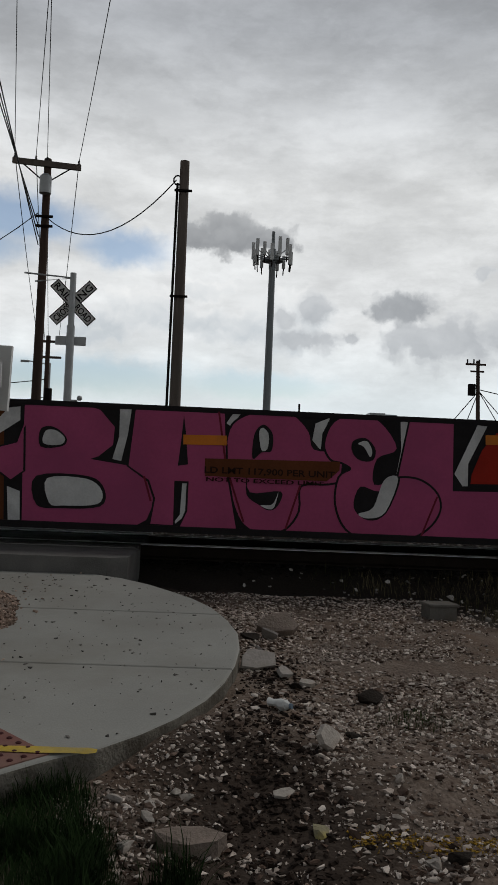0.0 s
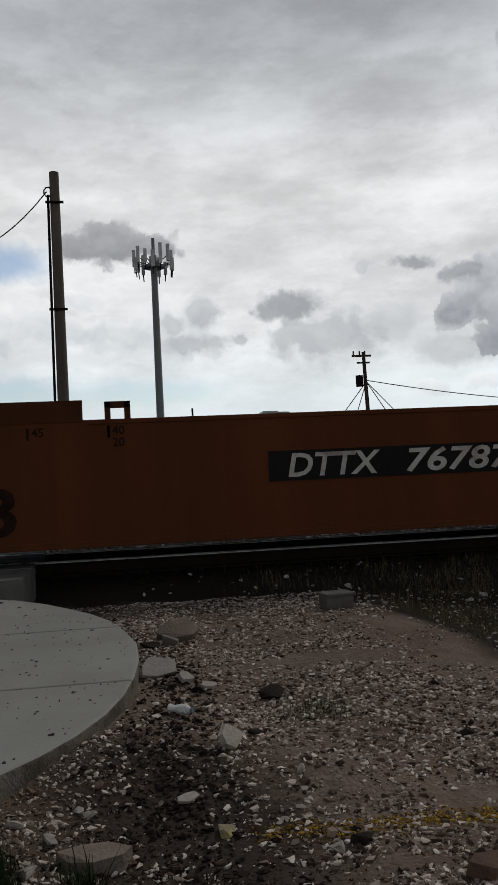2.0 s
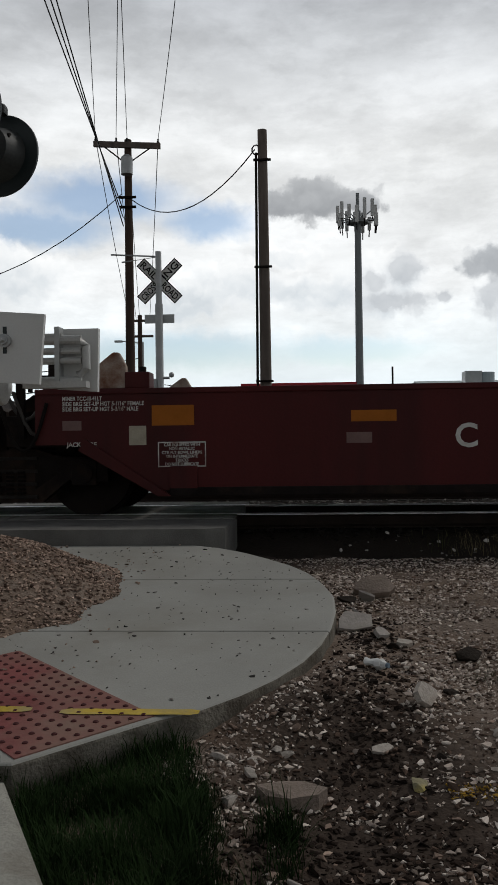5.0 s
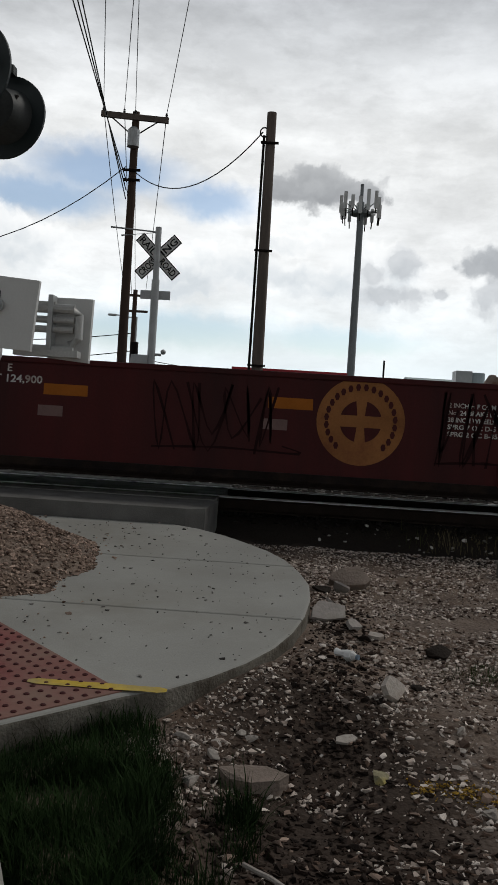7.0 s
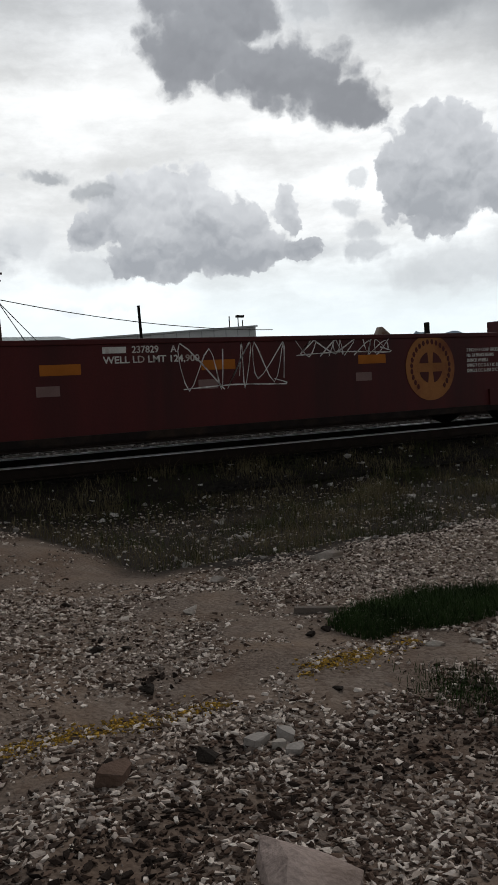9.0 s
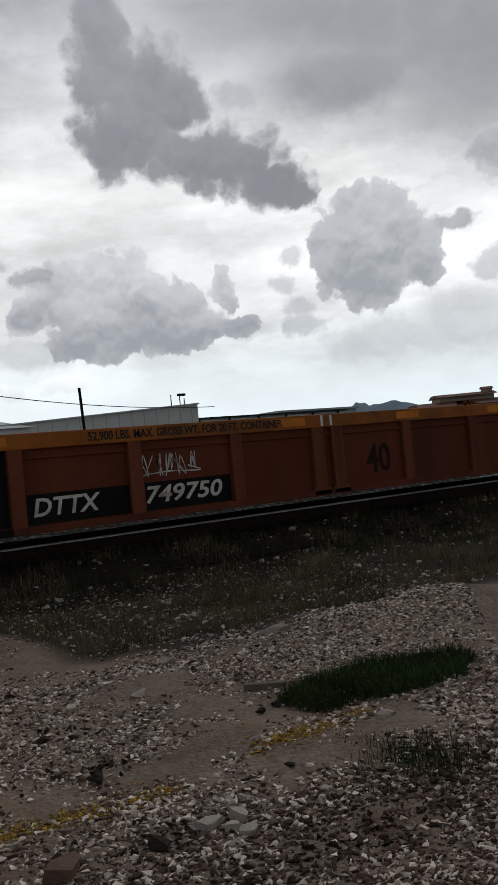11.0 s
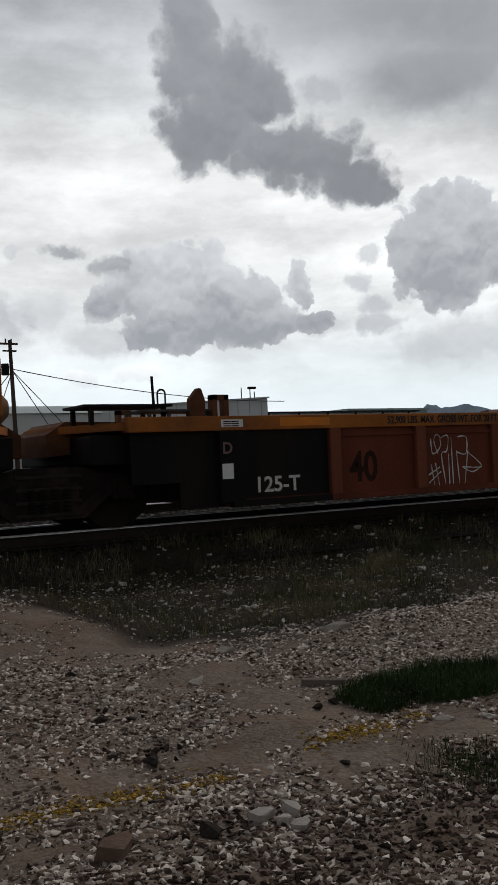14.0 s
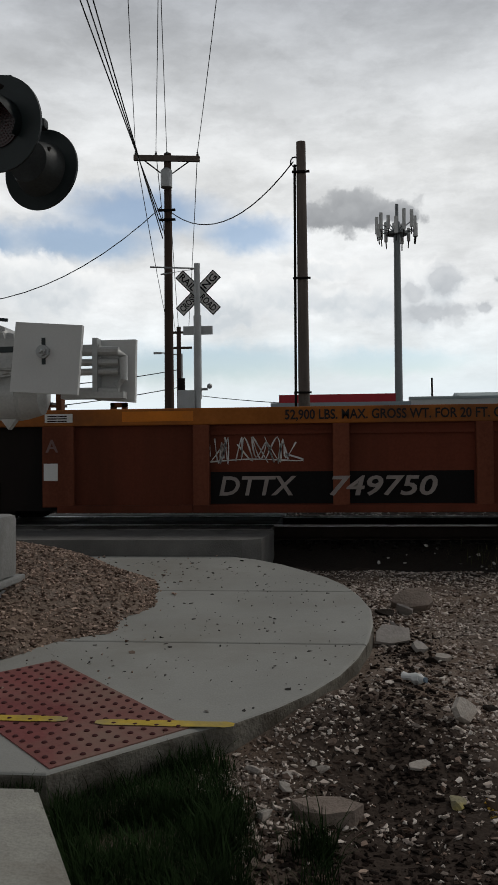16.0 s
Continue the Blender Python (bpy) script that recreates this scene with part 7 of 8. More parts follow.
for x in (-0.95, -0.55, -0.2):
    part("insulator", R((x, -0.15, 8.9), (x, -0.15, 9.15), 0.05, seg=8), M_bowl, tpp)
for x in (-3.4, -1.6, 2.4, 3.6):
    part("guy_wire", R((-0.15, 0, 7.2), (x, 0, 3.2), 0.028, seg=5), M_wire, tpp)
p2 = thing("distant_pole", "distant utility pole with two crossarms", "utility pole", at=(-11.0, 60.0, -0.4))
part("pole", R((0, 0, 0), (0, 0, 10.1), 0.15, seg=10), M_wood, p2)
for z in (9.65, 8.6):
    part("crossarm", B(-0.5, 0.9, -0.1, 0.1, z, z + 0.14), M_wood, p2)
part("transformer", R((0.15, 0, 5.6), (0.15, 0, 6.6), 0.26, seg=12), M_dark, p2)
sl = thing("street_lamp", "distant cobra-head street lamp on a bracket", "street lamp", at=(-11.0, 61.0, -0.4))
part("arm", R((0, 0, 8.3), (-1.5, 0, 8.5), 0.04, seg=6), M_galv, sl)
part("pole", R((0, 0, 0), (0, 0, 8.4), 0.08, seg=8), M_galv, sl)
part("lamp_head", B(-1.95, -1.4, -0.12, 0.12, 8.4, 8.54, bevel=0.03), M_galv, sl)
fp = thing("fence_post", "thin dark steel post leaning slightly", "post", at=(23.9, 50.0, -0.4))
part("post", R((0, 0, 0), (-0.25, 0, 6.42), 0.1, 0.085, seg=10), M_dark, fp)


# ---- wires ----
WIRE_ENDS = ((-1.15, (-5.58, 23.4, 12.6)), (-0.4, (-4.83, 23.5, 12.6)), (0.0, (-4.71, 23.5, 12.6)), (1.12, (-3.38, 23.8, 12.6)))
CABLE_ENDS = ((-6.65, 23.2, 12.6), (-6.49, 23.2, 12.6), (-6.36, 23.3, 12.6))

def wire(name, a, b, sag, r=0.02, n=14):
    a, b = Vector(a), Vector(b)
    pts = [a.lerp(b, i / n) - Vector((0, 0, 4 * sag * (i / n) * (1 - i / n))) for i in range(n + 1)]
    ob = link(name, chain(bmesh.new(), pts, r, 5), M_wire)
    return tagged(ob, "thin black overhead wire strung from the pole", "wire", "overhead wires")


for x0, (ex, ey, ez) in WIRE_ENDS:
    a = Vector((-6.24 + x0, 31.86, 11.85 - 0.06 * x0))
    wire("overhead_wire", a, a + (Vector((ex, ey, ez)) - a) * 2.6, 0.3, 0.012)
    wire("overhead_wire", a, (-11.0 + x0 * 0.6, 60.0, 9.4), 0.3, 0.016)
for k in range(3):
    a = Vector((-6.40, 31.8, 9.3 - k * 0.3))
    wire("service_cable", a, a + (Vector(CABLE_ENDS[k]) - a) * 2.4, 0.2, 0.02)
wire("slack_cable", (-6.1, 31.8, 9.65), (-1.26, 24.0, 8.7), 0.98, 0.018)
wire("slack_cable", (-6.45, 31.8, 9.85), (-16.0, 30.0, 6.6), 1.5, 0.018)
wire("service_cable", (16.5, 55.0, 6.9), (40.0, 60.0, 5.2), 0.5, 0.03)
wire("service_cable", (-11.0, 60.0, 6.8), (-26.0, 50.0, 5.0), 0.5, 0.03)
wire("service_cable", (-11.0, 60.0, 5.6), (-26.0, 50.0, 3.4), 0.4, 0.03)
wire("service_cable", (-11.0, 60.0, 5.2), (9.0, 48.0, 3.6), 0.5, 0.025)

# ---- buildings behind the tracks ----
sh = thing("print_shop", "low blue-grey shop with a red roof band and barred window", "shop", at=(0, 45.0, -0.4))
part("wall", B(-3.6, 3.38, 0, 8, 0, 3.9), M_wallgrey, sh)
part("roof_band", B(-3.2, 2.65, 0.4, 8, 3.9, 4.33), M_roofred, sh, "bright red roof band")
w = part("window", B(0.55, 1.5, -0.03, 0.02, 1.95, 2.72), M_glass, sh)
for k in range(10):
    part("bar", R((0.6 + k * 0.095, -0.06, 1.95), (0.6 + k * 0.095, -0.06, 2.72), 0.016, seg=5), M_white, w)
lettering("shop_sign", "PRINTING", 0.36, -0.4, 3.3, -0.01, M_signb, sh, width=2.1)
st = thing("store_building", "low white store building with rooftop machines", "building", at=(0, 46.0, -0.4))
part("wall", B(3.4, 12.5, 0, 9, 0, 4.05), M_wallwhite, st)
part("parapet", B(3.35, 12.55, -0.06, 0.25, 4.05, 4.18), M_metalroof, st)
for x in (4.2, 9.6):
    part("door", B(x, x + 1.0, -0.04, 0.02, 0, 2.1), M_wallgrey, st)
bm = rod(bmesh.new(), (9.4, 1.4, 4.1), (9.4, 1.4, 4.85), 0.5, seg=18)
part("rooftop_fan", bm, M_wallgrey, st)
part("rooftop_cooler", B(8.3, 9.15, 0.8, 1.9, 4.1, 4.9, bevel=0.03), M_galv, st)
part("vent_pipe", R((4.6, 1, 4.1), (4.6, 1, 5.2), 0.05, seg=8), M_dark, st)
ms = thing("long_shed", "long low pale shed with a metal roof", "shed", at=(0, 58.0, -0.4))
part("wall", B(8, 23.5, 0, 12, 0, 4.7), M_wallwhite, ms)
part("roof", prism(bmesh.new(), [(-0.3, 4.7), (12.3, 4.7), (6.0, 5.6)], "x", 7.8, 23.7), M_metalroof, ms)
wh = thing("warehouse", "large white warehouse with a sloping roofline", "warehouse", at=(0, 60.0, -0.4))
bm = bmesh.new()
prism(bm, [(22.0, 0), (38.4, 0), (38.4, 5.85), (22.0, 4.95)], "y", 0, 25)
part("wall", bm, M_wallwhite, wh)
bm = bmesh.new()
prism(bm, [(21.9, 4.95), (38.5, 5.85), (38.5, 5.97), (21.9, 5.07)], "y", -0.15, 25)
part("roof_edge", bm, M_galv, wh)
for k in range(15):
    part("cladding_seam", B(22.8 + k * 1.07, 22.84 + k * 1.07, -0.03, 0.0, 0, 5.0 + k * 0.058), M_galv, wh)
for x in (36.2, 37.0, 37.4):
    part("roof_light", R((x, 0.3, 5.8), (x, 0.3, 6.7 if x < 37.2 else 6.4), 0.04, seg=6), M_dark, wh)
part("lamp_head", B(36.85, 37.5, 0.15, 0.45, 6.6, 6.78, bevel=0.03), M_dark, wh)
wb = thing("dark_shed", "low dark-roofed shed beside the warehouse", "shed", at=(0, 60.0, -0.4))
part("wall", B(38.6, 55.5, 2, 20, 0, 4.75), M_wallwhite, wb)
part("roof", B(38.45, 55.8, 1.6, 20, 4.75, 4.87), mat("green_black_roof", (0.03, 0.04, 0.035), 0.7, bump=0.0), wb, "dark roof edge")
for k in range(6):
    part("post", B(39.5 + k * 3.0, 39.62 + k * 3.0, 1.65, 1.77, 0, 4.75), M_dark, wb)
wc = thing("far_shed", "distant pale flat-roofed shed", "shed", at=(0, 75.0, -0.4))
part("wall", B(58, 69, 0, 10, 0, 5.7), M_wallgrey, wc)
part("roof", B(57.8, 69.2, -0.2, 10, 5.7, 5.9), M_metalroof, wc)

ht = thing("hotel", "distant tan building with stepped brown tile roofs", "hotel", at=(150.0, 131.0, -0.4), rz=-35)
part("wall", B(-8, 16, 0, 14, 0, 8.3), M_tan, ht)
part("roof", prism(bmesh.new(), [(-1, 8.3), (15, 8.3), (11, 9.4), (3, 9.4)], "x", -8.6, 16.6), M_tile, ht, "brown tile roof")
part("upper_wall", B(-3, 9, 3, 11, 9.2, 10.4), M_tan, ht)
part("upper_roof", prism(bmesh.new(), [(2, 10.4), (12, 10.4), (9, 11.1), (5, 11.1)], "x", -3.6, 9.6), M_tile, ht)
for k in range(7):
    wn = part("window", B(-6.5 + k * 3.2, -5.2 + k * 3.2, -0.06, 0.03, 5.6, 7.2), M_glass, ht)
    part("sill", B(-6.6 + k * 3.2, -5.1 + k * 3.2, -0.12, 0.0, 5.5, 5.6), M_white, wn)
tw = part("turret", B(7.0, 9.0, 4, 6, 10.4, 11.6), M_tan, ht)
part("turret_roof", prism(bmesh.new(), [(3.7, 11.6), (6.3, 11.6), (5.0, 12.1)], "x", 6.7, 9.3), M_tile, tw)

bm = bmesh.new()
n = 160
lo_, hi_ = [], []
for i in range(n + 1):
    az = radians(28 + 45 * i / n)
    d = 3300.0
    b_ = 28 + 45 * i / n
    h = 2.3 + 0.52 * math.exp(-((b_ - 42.9) / 0.9) ** 2) + 0.52 * math.exp(-((b_ - 45.0) / 1.1) ** 2) + 0.3 * math.exp(-((b_ - 39.5) / 1.5) ** 2) + 0.22 * noise.noise((i * 0.7, 5.0, 0)) + 0.12 * noise.noise((i * 2.3, 1.0, 0))
    e = d * 1.05 * math.tan(radians(h)) * smooth(0, 10, i) * smooth(n, n - 30, i)
    lo_.append(bm.verts.new((d * math.sin(az), d * math.cos(az), -20)))
    hi_.append(bm.verts.new((d * 1.05 * math.sin(az), d * 1.05 * math.cos(az), e)))
for i in range(n):
    bm.faces.new((lo_[i], lo_[i + 1], hi_[i + 1], hi_[i]))
tagged(link("mountains", bm, M_mount), "hazy blue mountains on the horizon", "mountains", kind="structure")

# ---- graffiti and marks on the long cars ----
def smooth_outline(pts, n=4):
    """A rounded closed outline through the points."""
    out = []
    m = len(pts)
    for i in range(m):
        p0, p1, p2, p3 = (Vector(pts[(i + k) % m]) for k in (-1, 0, 1, 2))
        for j in range(n):
            t = j / n
            out.append(tuple(0.5 * (2 * p1 + (p2 - p0) * t + (2 * p0 - 5 * p1 + 4 * p2 - p3) * t * t + (3 * p1 - p0 - 3 * p2 + p3) * t ** 3)))
    return out


def grown(pts, d):
    """The outline pushed outwards by d."""
    area = sum(pts[i - 1][0] * pts[i][1] - pts[i][0] * pts[i - 1][1] for i in range(len(pts)))
    s = 1 if area > 0 else -1
    out = []
    for i in range(len(pts)):
        a, b, c = Vector(pts[i - 1]), Vector(pts[i]), Vector(pts[(i + 1) % len(pts)])
        t = (c - a)
        if t.length < 1e-6:
            out.append(tuple(b))
            continue
        t.normalize()
        out.append((b.x + t.y * d * s, b.y - t.x * d * s))
    return out


def painter(unit, fx, fz, z_lo, z_hi):
    """Returns a brush that paints outlines, given on a sketch grid, on a car's near side in layers."""
    def brush(name, pts, material, layer, soft=True, grow=0.0, label=""):
        p = [(fx[0] + fx[1] * u + fx[2] * v, fz[0] + fz[1] * u + fz[2] * v) for u, v in pts]
        if soft:
            p = smooth_outline(p)
        if grow:
            p = grown(p, grow)
        p = [(x, min(max(z, z_lo), z_hi)) for x, z in p]
        q = [p[0]]
        for c in p[1:]:
            if (Vector(c) - Vector(q[-1])).length > 1e-4:
                q.append(c)
        return patch(name, q, YS - 0.006 - 0.0022 * layer, material, unit, label, 0.0008)
    return brush


g = painter(pu, (-5.682538, 0.003443, 0.000145), (1.553102, 0.000145, -0.00344), 0.21, 1.45)
g("black_backing", [(15, 28), (1500, 95), (1960, 118), (1960, 470), (1472, 452), (15, 412)], M_sprayb, 0, False, label="black sprayed background")
WHITES = (
    [(352, 58), (386, 60), (376, 130), (356, 212), (330, 206), (350, 140)], [(62, 52), (28, 56), (-62, 150), (-40, 158), (62, 92)], [(25, 285), (62, 300), (62, 402), (28, 402)],
    [(665, 100), (690, 64), (715, 62), (680, 110)], [(930, 100), (975, 82), (950, 130), (945, 180), (920, 150)], [(1185, 95), (1208, 92), (1200, 258), (1172, 250), (1186, 180)],
    [(1418, 104), (1447, 108), (1388, 220), (1386, 287), (1370, 287), (1346, 250)], [(1238, 440), (1330, 452), (1300, 458), (1240, 448)], [(495, 416), (545, 372), (555, 278), (535, 278), (528, 370)],
    [(538, 150), (548, 150), (548, 222), (528, 222)])
for p in WHITES:
    g("white_edge", p, M_sprayw, 1, False)
PINKS = (
    [(75, 42), (230, 38), (295, 62), (337, 112), (332, 165), (290, 198), (265, 206), (380, 226), (440, 275), (456, 325), (430, 385), (388, 412), (68, 406), (70, 220)],
    [(400, 48), (530, 54), (660, 62), (664, 240), (694, 432), (600, 424), (524, 416), (550, 360), (554, 272), (512, 270), (508, 400), (442, 396), (456, 322), (438, 268), (378, 226)],
    [(676, 120), (725, 78), (800, 62), (862, 76), (908, 125), (925, 178), (1008, 192), (1004, 262), (968, 278), (884, 284), (876, 360), (836, 412), (772, 426), (712, 392), (680, 310), (664, 230)],
    [(958, 160), (985, 98), (1050, 75), (1122, 96), (1172, 175), (1112, 206), (1104, 282), (1180, 263), (1245, 272), (1292, 312), (1298, 362), (1262, 412), (1200, 440), (1085, 440), (1020, 412), (990, 340), (1000, 262), (1036, 236), (1008, 215), (975, 205)],
    [(1215, 84), (1345, 90), (1340, 302), (1560, 306), (1560, 458), (1240, 442), (1296, 372), (1288, 312), (1232, 270), (1176, 262)],
    [(72, 108), (54, 158), (-64, 188), (36, 266), (72, 240)])
g("letter_fill", [(880, 290), (1000, 262), (990, 340), (1020, 412), (1060, 440), (836, 425), (876, 360)], M_pink, 1.5, False)
for k, p in enumerate(PINKS):
    soft = k in (2, 3)
    g("letter_outline", p, M_sprayb, 2 + (k % 2) * 2, soft, 0.022)
    g("letter", p, M_pink, 3 + (k % 2) * 2, soft, 0.0, "fat pink sprayed letter")
HOLES = (
    [(122, 118), (160, 112), (196, 142), (186, 168), (122, 170)], [(110, 255), (260, 256), (308, 295), (296, 345), (180, 350), (110, 338)], [(540, 74), (546, 130), (552, 222), (522, 226), (532, 150)],
    [(742, 204), (748, 132), (775, 104), (802, 132), (798, 182), (770, 186)], [(728, 240), (734, 304), (826, 302), (816, 345), (790, 358), (762, 342), (724, 310)],
    [(1042, 152), (1080, 144), (1108, 176), (1100, 210), (1062, 210), (1038, 184)], [(1062, 288), (1120, 302), (1182, 263), (1140, 366), (1085, 388), (1042, 350)], [(1008, 218), (1036, 236), (1004, 252)])
for p in HOLES:
    g("letter_hole", p, M_sprayb, 6, len(p) > 3 and p[0] != (540, 74))
for p in ([(136, 124), (165, 122), (192, 144), (180, 164), (130, 160)], [(142, 262), (255, 264), (300, 298), (288, 338), (190, 342), (148, 334)], [(762, 126), (774, 114), (790, 134), (786, 176), (768, 178)],
          [(765, 342), (800, 340), (818, 306), (806, 348), (788, 354)], [(1056, 160), (1082, 152), (1098, 180), (1092, 200), (1074, 170)], [(1056, 368), (1100, 350), (1134, 268), (1176, 264), (1136, 364), (1084, 382)]):
    g("white_glint", p, M_sprayw, 7)
g("red_field", [(1398, 252), (1430, 180), (1475, 128), (1620, 128), (1620, 284), (1394, 280)], M_redspray, 3, False, label="red sprayed field")
for a, b in (((640, 66), (664, 250)), ((880, 284), (836, 412)), ((420, 256), (440, 330)), ((1290, 318), (1240, 436)), ((668, 250), (712, 392))):
    g("shade_line", [a, (a[0] + 6, a[1]), (b[0] + 6, b[1]), b], M_redline, 6, False)
g("stencil_field", [(602, 204), (1002, 214), (1000, 240), (962, 272), (602, 256)], M_53, 8, False, label="brown field with load stencil")
lettering("load_stencil", "LD LMT 117,900 PER UNIT", 0.062, -3.58, 0.795, YS - 0.028, M_stencil, pu, width=1.33)
lettering("load_stencil", "NOT TO EXCEED LIMIT", 0.04, -3.56, 0.71, YS - 0.028, M_stencil, pu, width=1.2)
for u0 in (538, 1440):
    g("orange_patch", [(u0, 134), (u0 + 128, 137), (u0 + 128, 166), (u0, 163)], M_orange, 9, False)

patch("black_edge", rect(-5.62, 1.06, 1.402, 1.457), YS - 0.017, M_sprayb, pu, "black sprayed strip along the top rail")
patch("black_edge", rect(-5.62, 1.06, 0.172, 0.24), YS - 0.022, M_sprayb, pu, "dark sprayed strip along the sill")

# grey and white piece on the second long car
g2 = painter(qu, (3.02, 0.004064, -0.000062), (2.11908, -0.000004, -0.003902), 0.21, 1.45)
g2("teal_field", [(-420, 160), (1000, 165), (1110, 330), (1060, 452), (-300, 462)], M_teal, 0, False, label="teal sprayed background")
for p in ([(1080, 350), (1190, 310), (1195, 445), (1120, 445)], [(530, 130), (600, 130), (580, 180)]):
    g2("magenta_blot", p, M_magenta, 1)
LET = (
    [(10, 190), (40, 130), (95, 165), (60, 260), (20, 330), (50, 410), (40, 450), (-60, 455), (-30, 250)],
    [(200, 140), (265, 140), (302, 180), (285, 240), (225, 350), (300, 320), (350, 350), (345, 440), (300, 460), (180, 455), (210, 440), (120, 320), (160, 250)],
    [(360, 160), (410, 135), (470, 215), (510, 175), (550, 205), (540, 255), (590, 290), (630, 350), (620, 445), (370, 455), (350, 380), (420, 330), (360, 280), (350, 210)],
    [(590, 230), (660, 140), (750, 180), (740, 230), (680, 260), (720, 300), (690, 335), (650, 340), (640, 380), (700, 440), (765, 430), (740, 445), (640, 455), (600, 380), (620, 300), (585, 265)],
    [(800, 190), (870, 145), (960, 145), (990, 190), (985, 260), (950, 305), (1040, 335), (1090, 380), (1080, 440), (900, 448), (925, 410), (840, 370), (830, 440), (770, 440), (770, 330), (785, 250)],
    [(-315, 272), (-288, 235), (-226, 190), (-162, 174), (-66, 178), (-5, 210), (0, 256), (-66, 300), (-74, 350), (-30, 414), (-42, 478), (-165, 486), (-226, 390)])
for k, p in enumerate(LET):
    g2("letter_outline", p, M_sprayb, 2, True, 0.05)
for k, p in enumerate(LET):
    g2("letter", p, M_sprayw, 4, True, 0.0, "white and grey sprayed letter")
    low = [(u, max(v, 328)) for u, v in p] if k < 5 else [(-262, 328), (-70, 328), (-74, 350), (-30, 414), (-42, 478), (-165, 486), (-226, 390)]
    g2("letter_shade", low, M_sprayg, 5, False)
for p in ([(420, 270), (430, 240), (450, 290), (415, 310)], [(460, 345), (495, 330), (500, 380), (470, 395)], [(840, 310), (850, 250), (885, 240), (880, 290)], [(650, 340), (700, 338), (670, 385)], [(860, 370), (940, 380), (965, 440), (920, 445)], [(-190, 278), (-148, 262), (-138, 298), (-158, 330)]):
    g2("letter_hole", p, M_sprayb, 6, len(p) > 3)
for p, m in (([(750, 210), (775, 220), (788, 270), (760, 275)], M_orange), ([(720, 262), (808, 282), (805, 302), (725, 285)], M_yolk), ([(715, 320), (770, 300), (765, 365), (735, 365)], M_magenta), ([(270, 320), (305, 320), (305, 350), (275, 352)], M_magenta), ([(325, 300), (365, 300), (355, 345), (322, 345)], M_yolk)):
    g2("colour_blot", p, m, 7)
patch("number_field", rect(-4.56, -1.36, 0.745, 1.06), YS - 0.008, M_sprayb, qu, "black field with white car number")
lettering("reporting_mark", "DTTX", 0.235, -4.36, 0.79, YS - 0.012, M_letter, qu, width=1.0, shear=0.2)
lettering("car_number", "767875", 0.235, -3.08, 0.79, YS - 0.012, M_letter, qu, width=1.42, shear=0.2)
lettering("unit_letter", "A", 0.21, -0.95, 0.83, YS - 0.012, M_stencil, qu)
for z0, z1 in ((1.12, 1.34), (0.8, 1.0)):
    patch("orange_square", rect(8.27, 8.52, z0, z1), YS + 0.01, M_orange, qu)
patch("orange_square", rect(-9.23, -8.8, 1.16, 1.36), YS + 0.016, M_orange, qu)
patch("orange_square", rect(-8.62, -8.28, 1.12, 1.38), YS - 0.006, M_orange, pu)
lettering("load_mark", "125", 0.17, -9.05, 1.2, YS + 0.014, M_letter, pu, width=0.36)
lettering("load_mark", "T", 0.17, -8.62, 1.2, YS - 0.01, M_letter, pu)

# ladders, posts and brake gear at the long cars' ends
def end_gear(unit, k, tall, color):
    h = 9.69
    bm = bmesh.new()
    for x in (h - 0.95, h - 0.40):
        box(bm, k * x - 0.035, k * x + 0.035, YS + 0.02, YS + 0.08, 0.45, tall - 0.35)
        rails_u(bm, k * x - 0.05, k * x + 0.05, YS + 0.05, tall - 0.6, tall, 0.014)
    part("grab_post", bm, color, unit)
    bm = bmesh.new()
    for z in (0.62, 0.9, 1.18, 1.45):
        rod(bm, (k * (h - 0.95), YS + 0.03, z), (k * (h - 0.40), YS + 0.03, z), 0.016)
    part("rung", bm, M_bowl, unit)
    bm = bmesh.new()
    for x in (h - 0.85, h - 0.35):
        rails_u(bm, k * x - 0.05, k * x + 0.05, 1.2, 1.4, tall - 0.45, 0.014)
    part("grab_post", bm, color, unit)


end_gear(qu, 1, 2.57, M_53dark)
# rear end of the second long car: brown sill and tall stanchions
part("end_sill", B(-11.1, -8.3, YS + 0.1, YS + 0.2, 0.62, 0.98, bevel=0.02), M_53dark, qu)
part("end_shelf", B(-10.9, -9.3, YS + 0.1, 0.9, 0.98, 1.02), M_53dark, qu)
for x, y, t in ((-10.81, YS + 0.05, 2.3), (-10.28, YS + 0.05, 2.3), (-10.73, 1.2, 2.17), (-10.21, 1.2, 2.17)):
    part("stanchion", B(x - 0.035, x + 0.035, y - 0.03, y + 0.03, 0.5, t), M_53dark, qu)
bm = chain(bmesh.new(), [(-9.6, YS, 1.2), (-9.3, YS, 1.1), (-9.1, YS, 0.95), (-8.95, YS, 0.85)], 0.03, 8)
part("brake_pipe", bm, M_tan2, qu)
lad = bmesh.new()
for z in (0.3, 0.55):
    rod(lad, (-10.75, YS, z), (-10.35, YS, z), 0.014)
for x in (-10.75, -10.35):
    rod(lad, (x, YS, 0.3), (x, YS, 0.65), 0.014)
part("step", lad, M_dark, qu)
